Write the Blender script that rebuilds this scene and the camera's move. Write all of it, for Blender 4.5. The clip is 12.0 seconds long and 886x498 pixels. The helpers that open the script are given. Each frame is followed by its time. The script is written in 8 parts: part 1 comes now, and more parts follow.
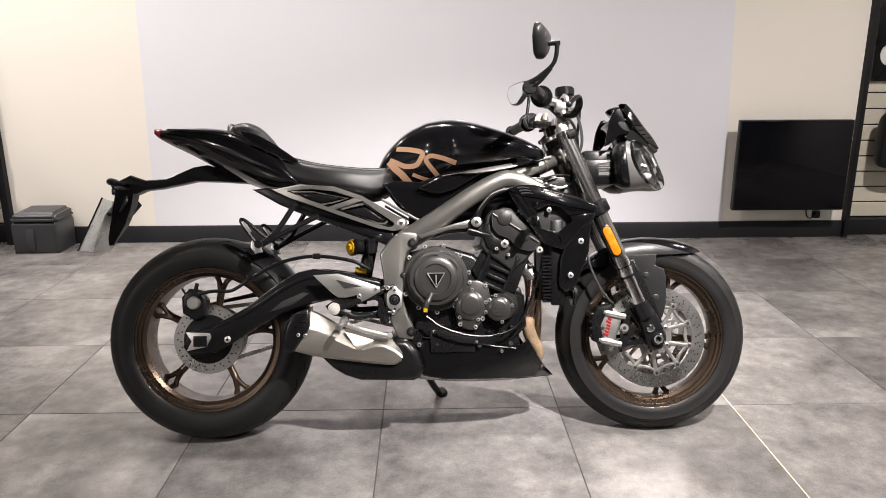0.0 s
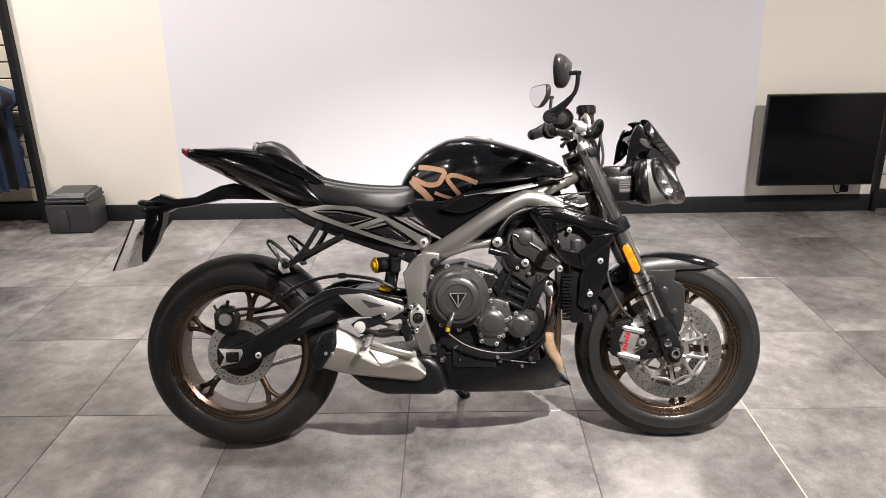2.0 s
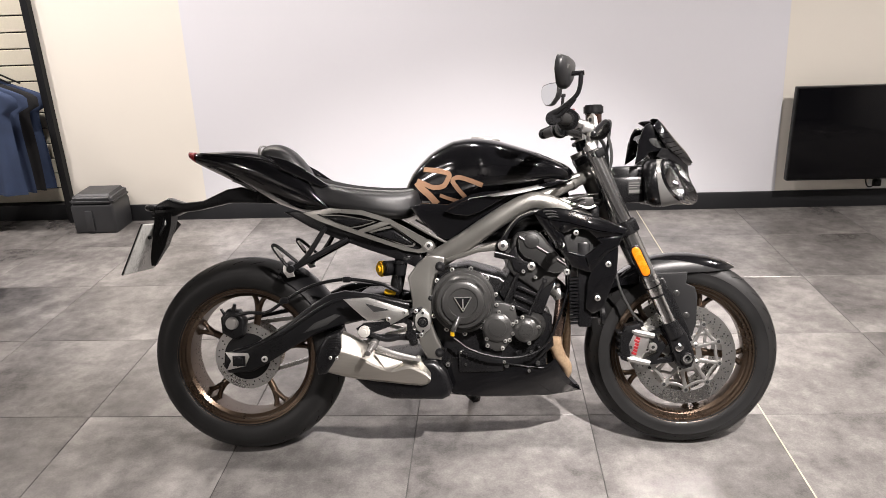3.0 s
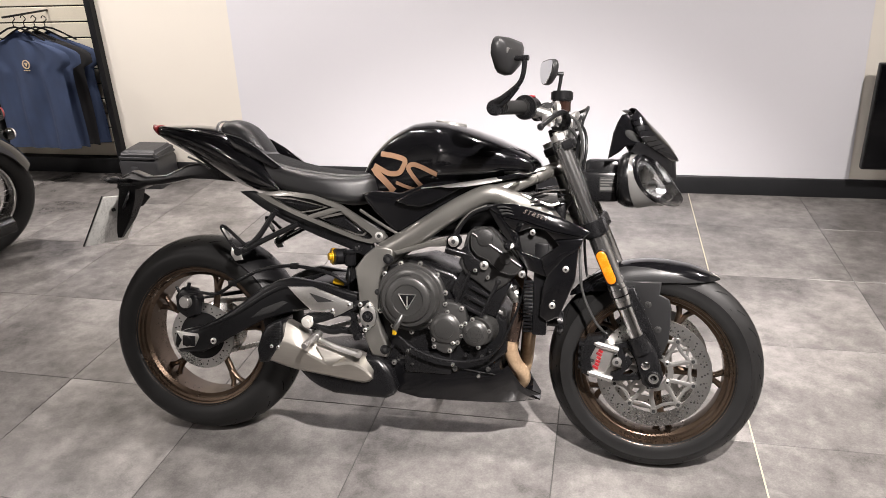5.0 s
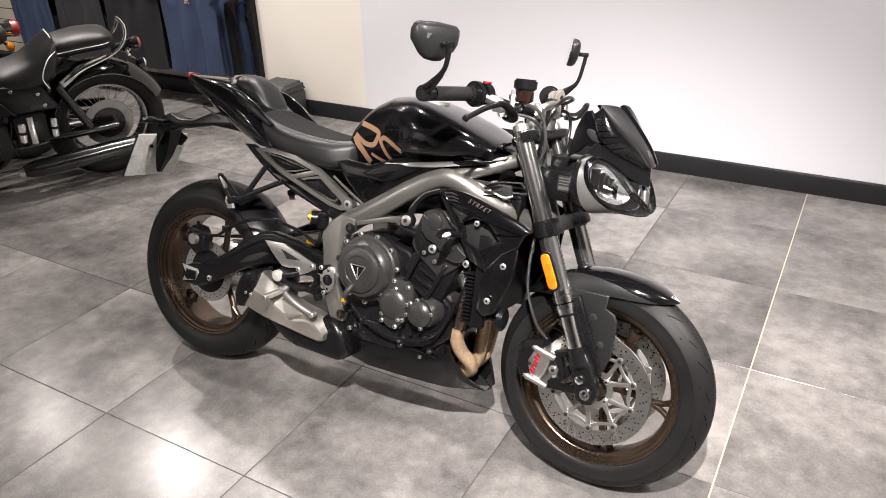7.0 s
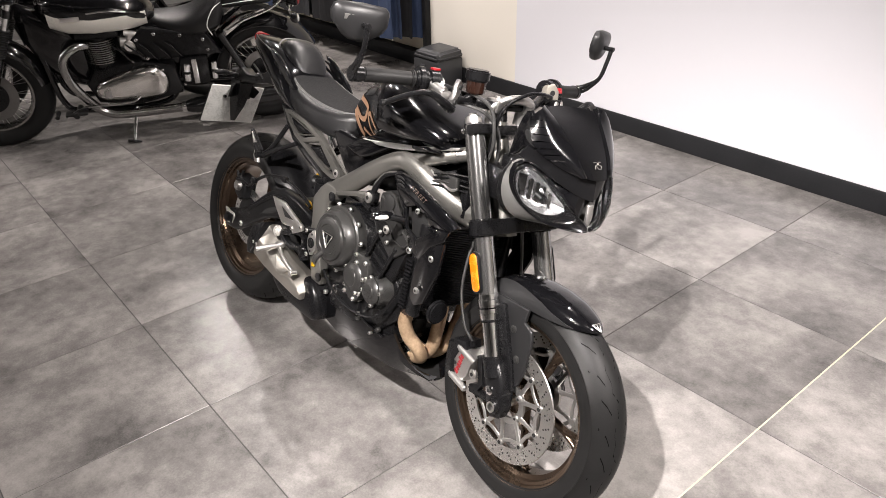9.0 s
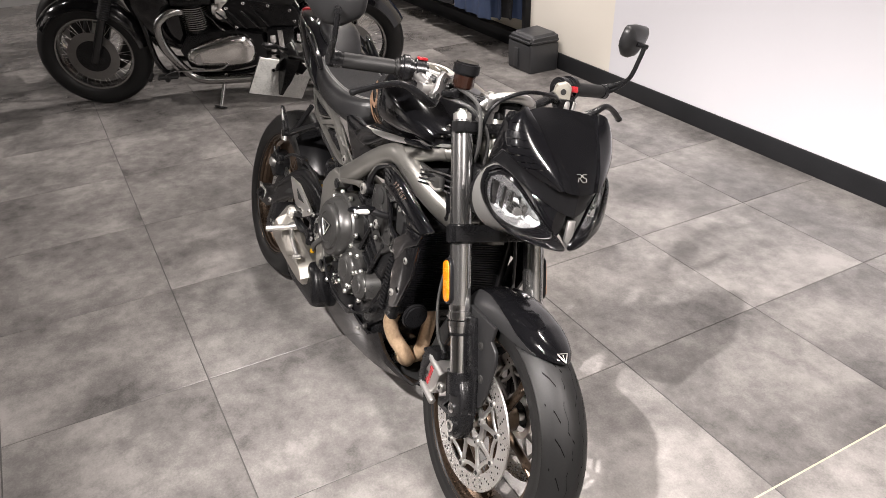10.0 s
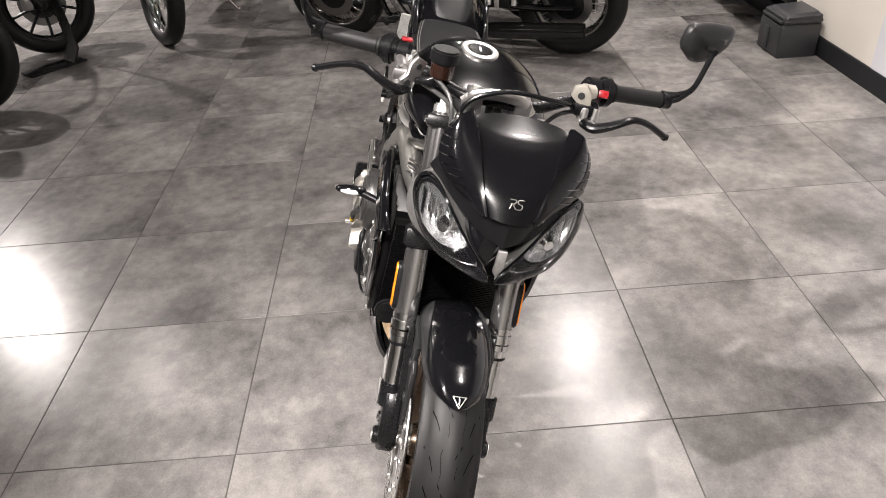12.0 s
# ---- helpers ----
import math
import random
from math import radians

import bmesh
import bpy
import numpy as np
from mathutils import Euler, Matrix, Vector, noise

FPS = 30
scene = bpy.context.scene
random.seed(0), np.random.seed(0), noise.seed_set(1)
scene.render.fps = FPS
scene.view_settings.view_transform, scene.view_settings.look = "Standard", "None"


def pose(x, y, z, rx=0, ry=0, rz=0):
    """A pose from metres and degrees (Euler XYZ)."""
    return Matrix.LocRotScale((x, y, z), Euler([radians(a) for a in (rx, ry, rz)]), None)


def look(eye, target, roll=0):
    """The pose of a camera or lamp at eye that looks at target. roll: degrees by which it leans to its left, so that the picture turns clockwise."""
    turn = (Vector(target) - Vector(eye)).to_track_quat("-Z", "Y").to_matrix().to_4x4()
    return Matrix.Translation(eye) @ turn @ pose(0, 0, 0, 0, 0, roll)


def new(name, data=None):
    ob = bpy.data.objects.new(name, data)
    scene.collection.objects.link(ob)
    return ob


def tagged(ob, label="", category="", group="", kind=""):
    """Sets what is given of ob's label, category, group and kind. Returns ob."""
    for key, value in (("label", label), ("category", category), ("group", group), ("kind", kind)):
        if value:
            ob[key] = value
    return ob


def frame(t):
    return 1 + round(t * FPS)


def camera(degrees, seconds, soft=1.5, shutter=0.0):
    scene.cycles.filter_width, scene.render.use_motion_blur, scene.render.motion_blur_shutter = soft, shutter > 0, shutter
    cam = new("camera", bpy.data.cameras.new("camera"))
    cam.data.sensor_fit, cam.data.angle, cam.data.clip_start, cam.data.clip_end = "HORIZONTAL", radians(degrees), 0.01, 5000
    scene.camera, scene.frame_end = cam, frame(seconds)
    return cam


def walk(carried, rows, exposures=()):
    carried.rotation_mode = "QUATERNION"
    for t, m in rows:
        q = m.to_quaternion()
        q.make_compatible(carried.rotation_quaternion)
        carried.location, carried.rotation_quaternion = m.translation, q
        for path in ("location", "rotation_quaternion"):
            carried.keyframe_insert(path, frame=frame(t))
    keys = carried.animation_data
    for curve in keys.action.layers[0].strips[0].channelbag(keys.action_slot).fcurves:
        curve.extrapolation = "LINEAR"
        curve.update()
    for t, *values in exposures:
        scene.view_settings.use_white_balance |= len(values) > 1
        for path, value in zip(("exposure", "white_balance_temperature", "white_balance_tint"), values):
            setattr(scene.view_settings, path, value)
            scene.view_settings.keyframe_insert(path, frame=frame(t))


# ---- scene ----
cam = camera(61.6, 12.0, soft=0.6)
PATH = [
    (0, (0.159, -2.317, 1.203), (0.198, -0.389, 0.675), -0.2),
    (0.5, (0.154, -2.31, 1.274), (0.197, -0.402, 0.677), -0.0),
    (1, (0.154, -2.304, 1.342), (0.192, -0.412, 0.696), -0.3),
    (1.5, (0.16, -2.289, 1.399), (0.164, -0.409, 0.718), -0.7),
    (2, (0.171, -2.287, 1.462), (0.141, -0.41, 0.771), -1.1),
    (2.5, (0.223, -2.283, 1.483), (0.145, -0.41, 0.784), -1.7),
    (4.3, (0.47, -2.072, 1.474), (0.2, -0.244, 0.709), -3.0),
    (4.5, (0.546, -2.053, 1.485), (0.239, -0.238, 0.703), -2.9),
    (5, (0.701, -2.002, 1.508), (0.293, -0.218, 0.702), -2.5),
    (5.5, (0.831, -1.905, 1.522), (0.285, -0.175, 0.68), -2.3),
    (6, (0.968, -1.817, 1.529), (0.3, -0.146, 0.657), -2.1),
    (6.5, (1.154, -1.756, 1.546), (0.381, -0.148, 0.643), -1.8),
    (7, (1.337, -1.702, 1.57), (0.443, -0.169, 0.648), -1.7),
    (7.2, (1.384, -1.674, 1.569), (0.452, -0.165, 0.644), -1.5),
    (8.8, (1.855, -1.232, 1.575), (0.55, -0.063, 0.61), -1.3),
    (9, (1.909, -1.167, 1.578), (0.553, -0.069, 0.601), -1.7),
    (9.5, (1.978, -0.993, 1.569), (0.538, -0.026, 0.574), -1.5),
    (10, (2.0, -0.787, 1.559), (0.476, 0.015, 0.541), -1.6),
    (10.5, (2.038, -0.59, 1.556), (0.45, 0.032, 0.513), -2.0),
    (11, (2.074, -0.37, 1.562), (0.439, 0.058, 0.494), -2.8),
    (11.5, (2.043, -0.194, 1.559), (0.38, 0.035, 0.473), -3.4),
    (12, (2.018, -0.031, 1.548), (0.347, 0.006, 0.45), -3.7),
]
walk(cam, [(t, look(eye, target, roll)) for t, eye, target, roll in PATH],
     [(0.0, 0.05), (3.0, 0.08), (6.0, 0.02), (9.0, 0.03), (10.5, 0.0), (12.0, -0.10)])

# ---- light ----
world = bpy.data.worlds.new("world")
scene.world = world
world.use_nodes = True
world.node_tree.nodes["Background"].inputs[0].default_value = (0.9, 0.95, 1.0, 1)
world.node_tree.nodes["Background"].inputs[1].default_value = 0.18

CEILING = 3.0
# place, watts and beam of each downlight; all unseen, some added as fill
DOWNLIGHTS = [(1.15, -1.15, 4, 120), (0.55, 1.15, 21, 130), (-0.75, 1.15, 33, 130), (2.75, 0.1, 92, 150), (-2.0, 1.3, 26, 120), (-3.06, 1.25, 52, 150), (-4.5, 1.1, 30, 150), (-4.2, -4.2, 215, 150),
              (-3.2, -2.6, 14, 150), (2.0, -2.7, 14, 150)]
# tilting downlights: place, what each is turned to, watts, cone
SPOTS = [((1.36, -1.75), (0.56, 0.50, 0.15), 1220, 53), ((3.1, -0.05), (0.40, -0.2, 0.80), 500, 40)]
LAMPS = [(lx, ly) for lx, ly, w, beam in DOWNLIGHTS] + [place for place, aim, w, cone in SPOTS]
for lx, ly, watts, beam in DOWNLIGHTS:
    light = bpy.data.lights.new("downlight_beam", "AREA")
    light.shape, light.size, light.energy, light.color = "DISK", 0.09, watts, (1.0, 0.915, 0.875)
    light.spread = radians(beam)
    new("downlight_beam", light).matrix_world = pose(lx, ly, CEILING - 0.035)

for (lx, ly), aim, watts, cone in SPOTS:
    spot = bpy.data.lights.new("spot_beam", "SPOT")
    spot.energy, spot.color, spot.shadow_soft_size = watts, (1.0, 0.93, 0.90), 0.035
    spot.spot_size, spot.spot_blend = radians(cone), 0.85
    new("spot_beam", spot).matrix_world = look((lx, ly, CEILING - 0.035), aim)

# ---- materials ----
def material(name, colour, rough=0.5, metal=0.0, vary=0.12, scale=6.0, fine=120.0, bump=0.0, coat=0.0, spread=0.08, colour2=None,
             specular=0.5, stretch=(1, 1, 1), emit=None):
    """A surface with blotches at one scale, grain at a finer one, uneven gloss and slight relief."""
    m = bpy.data.materials.new(name)
    m.use_nodes = True
    nt = m.node_tree
    b = nt.nodes["Principled BSDF"]
    co = nt.nodes.new("ShaderNodeTexCoord")
    mp = nt.nodes.new("ShaderNodeMapping")
    mp.inputs["Scale"].default_value = stretch
    nt.links.new(co.outputs["Object"], mp.inputs[0])
    big, small = nt.nodes.new("ShaderNodeTexNoise"), nt.nodes.new("ShaderNodeTexNoise")
    for n, s, d in ((big, scale, 4), (small, fine, 2)):
        n.inputs["Scale"].default_value, n.inputs["Detail"].default_value = s, d
        nt.links.new(mp.outputs[0], n.inputs["Vector"])
    mix = nt.nodes.new("ShaderNodeMix")
    mix.data_type = "FLOAT"
    mix.inputs[0].default_value = 0.4
    nt.links.new(big.outputs[0], mix.inputs[2])
    nt.links.new(small.outputs[0], mix.inputs[3])
    ramp = nt.nodes.new("ShaderNodeValToRGB")
    low = [c * (1 - vary) for c in colour]
    high = colour2 or [min(1, c * (1 + vary)) for c in colour]
    ramp.color_ramp.elements[0].position, ramp.color_ramp.elements[1].position = 0.32, 0.68
    ramp.color_ramp.elements[0].color, ramp.color_ramp.elements[1].color = (*low, 1), (*high, 1)
    nt.links.new(mix.outputs[0], ramp.inputs[0])
    nt.links.new(ramp.outputs[0], b.inputs["Base Color"])
    rr = nt.nodes.new("ShaderNodeMapRange")
    rr.inputs["To Min"].default_value, rr.inputs["To Max"].default_value = max(0.02, rough - spread), min(1, rough + spread)
    rr.inputs["From Min"].default_value, rr.inputs["From Max"].default_value = 0.3, 0.7
    nt.links.new(mix.outputs[0], rr.inputs[0])
    nt.links.new(rr.outputs[0], b.inputs["Roughness"])
    b.inputs["Metallic"].default_value = metal
    b.inputs["Specular IOR Level"].default_value = specular
    b.inputs["Coat Weight"].default_value = coat
    b.inputs["Coat Roughness"].default_value = 0.06
    if bump:
        bp = nt.nodes.new("ShaderNodeBump")
        bp.inputs["Strength"].default_value, bp.inputs["Distance"].default_value = bump, 0.002
        nt.links.new(small.outputs[0], bp.inputs["Height"])
        nt.links.new(bp.outputs[0], b.inputs["Normal"])
    if emit:
        b.inputs["Emission Color"].default_value, b.inputs["Emission Strength"].default_value = (1, 0.97, 0.92, 1), emit
    return m


GLOSS = material("gloss_black_paint", (0.003, 0.003, 0.0035), 0.14, vary=0.2, specular=0.15, coat=0.9, spread=0.03)
TINTED = material("tinted_screen_plastic", (0.003, 0.003, 0.0034), 0.20, vary=0.15, specular=0.10, coat=0.16, spread=0.03)
SATIN = material("satin_black_plastic", (0.005, 0.005, 0.0055), 0.28, vary=0.15, fine=700, spread=0.03, specular=0.26)
MOULDED = material("moulded_charcoal_plastic", (0.014, 0.014, 0.0145), 0.36, vary=0.12, fine=700, spread=0.03, specular=0.3)
MATT = material("matt_black_metal", (0.006, 0.006, 0.0065), 0.29, metal=0.0, specular=0.28, vary=0.25, fine=300, bump=0.03)
# near-black; on uncut holes and slots it stands in for their shade
DARK = material("dark_recess", (0.006, 0.006, 0.006), 0.7, vary=0.3)
RUBBER = material("tyre_rubber", (0.0095, 0.0094, 0.0094), 0.50, specular=0.24, vary=0.25, scale=9, fine=260, bump=0.08)
TREAD = material("groove_shade", (0.002, 0.002, 0.002), 0.9, specular=0.05)
BRONZE = material("dark_bronze_wheel", (0.115, 0.082, 0.059), 0.31, metal=0.9, vary=0.15, coat=0.12)
GUNMETAL = material("gunmetal_frame_paint", (0.240, 0.234, 0.217), 0.33, metal=0.82, vary=0.12, fine=500, coat=0.2, bump=0.03)
GREY = material("dark_grey_cover", (0.050, 0.0495, 0.048), 0.33, metal=0.55, vary=0.15, fine=350, bump=0.06)
HEADGREY = material("charcoal_engine_paint", (0.024, 0.0238, 0.0235), 0.40, metal=0.3, vary=0.15, fine=350, bump=0.06)
SLATE = material("slate_grey_paint", (0.135, 0.133, 0.128), 0.42, metal=0.5, vary=0.1, fine=400, bump=0.04)
BRONZELINE = material("pale_bronze_print", (0.052, 0.037, 0.027), 0.6, metal=0.0, vary=0.08)
SILVER = material("brushed_aluminium", (0.80, 0.785, 0.76), 0.36, metal=1.0, vary=0.08, fine=250, bump=0.04)
SLEEVE = material("anodised_fork_tube", (0.47, 0.466, 0.462), 0.17, metal=0.97, vary=0.03, fine=600, spread=0.012)
CHROME = material("polished_chrome", (0.82, 0.82, 0.82), 0.09, metal=1.0, vary=0.03, fine=500, spread=0.015)
DIMCHROME = material("dull_chrome", (0.30, 0.295, 0.29), 0.20, metal=1.0, vary=0.12, fine=90)
BLACKCHROME = material("black_plated_steel", (0.045, 0.045, 0.046), 0.17, metal=0.9, vary=0.12, fine=90, coat=0.2)
PALECAST = material("pale_cast_alloy", (0.27, 0.255, 0.22), 0.45, metal=0.5, vary=0.12, fine=300, bump=0.05)
HEELALLOY = material("blasted_alloy", (0.56, 0.545, 0.51), 0.42, metal=0.45, vary=0.08, fine=300, bump=0.04)
POLISHED = material("polished_alloy", (0.74, 0.725, 0.70), 0.17, metal=1.0, vary=0.06, scale=12, spread=0.05)
STEEL = material("drilled_disc_steel", (0.66, 0.65, 0.63), 0.30, metal=1.0, vary=0.1, fine=200)
SILENCER = material("satin_steel_silencer", (0.50, 0.475, 0.43), 0.36, metal=0.95, vary=0.1, fine=60, bump=0.03, stretch=(0.3, 1, 3))
HEADERDARK = material("heat_browned_pipe", (0.23, 0.165, 0.135), 0.24, metal=0.95, vary=0.3, scale=18)
HEADER = material("heat_tinted_pipe", (0.46, 0.31, 0.19), 0.48, metal=0.5, vary=0.3, scale=14, colour2=(0.60, 0.44, 0.29))
SEATTOP = material("perforated_seat_cloth", (0.011, 0.011, 0.0115), 0.75, specular=0.12, vary=0.25, fine=900, bump=0.4)
SEAT = material("seat_leatherette", (0.006, 0.006, 0.0065), 0.38, specular=0.45, vary=0.2, fine=700, bump=0.25)
STITCH = material("grey_stitching", (0.12, 0.12, 0.118), 0.7)
COPPER = material("bronze_decal", (0.33, 0.195, 0.12), 0.42, metal=0.35, vary=0.08)
AMBER = material("amber_reflector", (0.52, 0.150, 0.005), 0.25, vary=0.12, scale=60, fine=400, coat=0.6)
YELLOW = material("yellow_anodised", (0.60, 0.36, 0.012), 0.3, metal=0.5, vary=0.1)
RED = material("red_plastic", (0.24, 0.010, 0.014), 0.3, vary=0.15, coat=0.5)
WHITE = material("white_plastic", (0.72, 0.72, 0.70), 0.45, vary=0.06)
PLATE = material("number_plate_back", (0.60, 0.60, 0.575), 0.3, vary=0.2, scale=14, coat=0.3)
CARRIER = material("satin_light_alloy", (0.50, 0.49, 0.475), 0.38, metal=0.94, vary=0.08, fine=250)
BRAKE = material("caliper_alloy", (0.44, 0.43, 0.42), 0.34, metal=0.95, vary=0.12)
DISCDARK = material("dark_brake_steel", (0.20, 0.196, 0.19), 0.34, metal=1.0, vary=0.15)
HOSE = material("braided_hose", (0.10, 0.10, 0.098), 0.32, metal=0.7, fine=900, bump=0.2)
FLUID = material("brown_fluid", (0.014, 0.006, 0.004), 0.2, vary=0.2, coat=0.5)
MIRRORGLASS = material("mirror_glass", (0.75, 0.77, 0.78), 0.03, metal=1.0, vary=0.02, spread=0.01)
CREAM_PAINT = material("cream_tank_paint", (0.68, 0.66, 0.60), 0.25, vary=0.05, coat=1.0)


def pane_material(name, gloss):
    """A thin clear pane: it lets light straight through and mirrors a little, more at a glance."""
    m = bpy.data.materials.new(name)
    m.use_nodes = True
    nt = m.node_tree
    nt.nodes.remove(nt.nodes["Principled BSDF"])
    clear, shine, fres, mix = (nt.nodes.new("ShaderNode" + k) for k in ("BsdfTransparent", "BsdfGlossy", "Fresnel", "MixShader"))
    clear.inputs[0].default_value, shine.inputs["Roughness"].default_value, fres.inputs[0].default_value = (0.93, 0.94, 0.95, 1), gloss, 1.45
    nt.links.new(fres.outputs[0], mix.inputs[0]), nt.links.new(clear.outputs[0], mix.inputs[1]), nt.links.new(shine.outputs[0], mix.inputs[2])
    nt.links.new(mix.outputs[0], nt.nodes["Material Output"].inputs[0])
    return m


LENS = pane_material("clear_lens", 0.04)
BOWL = material("faceted_reflector", (0.77, 0.775, 0.78), 0.19, metal=0.95, vary=0.05, fine=180, bump=0.6)


def tile_material():
    """Grey concrete-look porcelain: clouded, with fine speckle, worn lighter near the edges of the clouds, each tile a little different."""
    m = bpy.data.materials.new("concrete_porcelain")
    m.use_nodes = True
    nt = m.node_tree
    b = nt.nodes["Principled BSDF"]
    geo, info = nt.nodes.new("ShaderNodeNewGeometry"), nt.nodes.new("ShaderNodeObjectInfo")
    shift = nt.nodes.new("ShaderNodeVectorMath")
    shift.operation = "MULTIPLY_ADD"
    nt.links.new(info.outputs["Random"], shift.inputs[0])
    shift.inputs[1].default_value = (37, 53, 11)
    nt.links.new(geo.outputs["Position"], shift.inputs[2])
    out = []
    for s, d, rough, dist in ((2.6, 5, 0.5, 0.2), (16.0, 6, 0.62, 0.0), (170.0, 3, 0.6, 0.0)):
        n = nt.nodes.new("ShaderNodeTexNoise")
        n.inputs["Scale"].default_value, n.inputs["Detail"].default_value = s, d
        n.inputs["Roughness"].default_value, n.inputs["Distortion"].default_value = rough, dist
        nt.links.new(shift.outputs[0], n.inputs["Vector"])
        out.append(n.outputs[0])
    a1, a2 = nt.nodes.new("ShaderNodeMix"), nt.nodes.new("ShaderNodeMix")
    a1.data_type = a2.data_type = "FLOAT"
    a1.inputs[0].default_value, a2.inputs[0].default_value = 0.36, 0.14
    nt.links.new(out[0], a1.inputs[2]), nt.links.new(out[1], a1.inputs[3])
    nt.links.new(a1.outputs[0], a2.inputs[2]), nt.links.new(out[2], a2.inputs[3])
    ramp = nt.nodes.new("ShaderNodeValToRGB")
    e = ramp.color_ramp.elements
    e[0].position, e[0].color = 0.36, (0.072, 0.068, 0.066, 1)
    e[1].position, e[1].color = 0.65, (0.262, 0.249, 0.238, 1)
    mid = e.new(0.5)
    mid.color = (0.148, 0.140, 0.135, 1)
    nt.links.new(a2.outputs[0], ramp.inputs[0])
    tone = nt.nodes.new("ShaderNodeMapRange")
    tone.inputs["To Min"].default_value, tone.inputs["To Max"].default_value = 0.86, 1.12
    nt.links.new(info.outputs["Random"], tone.inputs[0])
    mul = nt.nodes.new("ShaderNodeVectorMath")
    mul.operation = "SCALE"
    nt.links.new(ramp.outputs[0], mul.inputs[0]), nt.links.new(tone.outputs[0], mul.inputs["Scale"])
    nt.links.new(mul.outputs[0], b.inputs["Base Color"])
    rr = nt.nodes.new("ShaderNodeMapRange")
    rr.inputs["From Min"].default_value, rr.inputs["From Max"].default_value = 0.35, 0.65
    rr.inputs["To Min"].default_value, rr.inputs["To Max"].default_value = 0.238, 0.252
    nt.links.new(a1.outputs[0], rr.inputs[0])
    nt.links.new(rr.outputs[0], b.inputs["Roughness"])
    bp = nt.nodes.new("ShaderNodeBump")
    bp.inputs["Strength"].default_value, bp.inputs["Distance"].default_value = 0.12, 0.001
    nt.links.new(out[2], bp.inputs["Height"])
    nt.links.new(bp.outputs[0], b.inputs["Normal"])
    return m


TILE = tile_material()
GROUT = material("dark_grout", (0.05, 0.048, 0.046), 0.8, vary=0.3, scale=8)
PALE_GROUT = material("pale_yellow_grout", (0.37, 0.34, 0.25), 0.7, vary=0.15, scale=8)
LILAC = material("cool_white_wall_paint", (0.68, 0.68, 0.72), 0.75, vary=0.02, scale=1.2, fine=300, bump=0.05)
CREAM = material("cream_wall_paint", (0.76, 0.722, 0.650), 0.75, vary=0.03, scale=1.2, fine=300, bump=0.05)
# for the unseen east wall, paler so that it brightens reflections
FILLWALL = material("pale_fill_wall_paint", (0.45, 0.44, 0.42), 0.8, vary=0.05, scale=1.0)
PLAIN = material("grey_wall_paint", (0.25, 0.247, 0.243), 0.8, vary=0.05, scale=1.0)
CEIL = material("grey_ceiling_paint", (0.075, 0.075, 0.075), 0.85, vary=0.05, scale=1.0)
SKIRT = material("charcoal_skirting", (0.014, 0.0145, 0.016), 0.42, vary=0.2, scale=4, specular=0.2)
SLAT = material("cream_slat_board", (0.60, 0.56, 0.46), 0.55, vary=0.06, scale=3)
SCREEN = material("black_screen_glass", (0.003, 0.003, 0.004), 0.07, vary=0.1, spread=0.02, specular=0.25)
BOXPLASTIC = material("charcoal_box_plastic", (0.034, 0.035, 0.038), 0.42, vary=0.15, scale=10, fine=300, bump=0.15)
GLOW = material("downlight_diffuser", (0.9, 0.9, 0.9), 0.5, emit=4.0)
NAVY = material("navy_cotton", (0.028, 0.045, 0.095), 0.9, vary=0.2, scale=8, fine=600, bump=0.3)
BLACKCLOTH = material("black_cotton", (0.007, 0.007, 0.0085), 0.9, vary=0.25, scale=8, fine=600, bump=0.3)
GREYCLOTH = material("charcoal_cotton", (0.022, 0.023, 0.026), 0.9, vary=0.2, scale=8, fine=600, bump=0.3)
PRINT = material("pale_print", (0.55, 0.42, 0.28), 0.8)

# ---- mesh helpers ----
def finish(bm, sharp=38):
    bmesh.ops.recalc_face_normals(bm, faces=bm.faces)
    for f in bm.faces:
        f.smooth = True
    lim = radians(sharp)
    for e in bm.edges:
        e.smooth = not (len(e.link_faces) == 2 and e.calc_face_angle(0) > lim)
    return bm


def part(name, bm, mat, parent=None, label="", sharp=38):
    """Links a bmesh as one mesh object under a thing or a part."""
    finish(bm, sharp)
    if not isinstance(mat, (list, tuple)) and any(f.material_index for f in bm.faces):
        mat = [mat, DARK]
    me = bpy.data.meshes.new(name)
    bm.to_mesh(me)
    bm.free()
    for mm in (mat if isinstance(mat, (list, tuple)) else [mat]):
        me.materials.append(mm)
    ob = new(name, me)
    ob.parent = parent
    if label:
        ob["label"] = label
    return ob


def empty(name, m, label, category, group="", kind=""):
    ob = new(name)
    ob.matrix_world = m
    return tagged(ob, label, category, group, kind)


def join(*bms):
    """Several bmeshes as one."""
    out = bms[0]
    for b in bms[1:]:
        me = bpy.data.meshes.new("joint")
        b.to_mesh(me)
        out.from_mesh(me)
        b.free()
        bpy.data.meshes.remove(me)
    return out


def moved(bm, m):
    bmesh.ops.transform(bm, matrix=m, verts=bm.verts)
    return bm


def mirrored(bm):
    """The same piece on the other side."""
    bmesh.ops.scale(bm, vec=(1, -1, 1), verts=bm.verts)
    bmesh.ops.reverse_faces(bm, faces=bm.faces)
    return bm


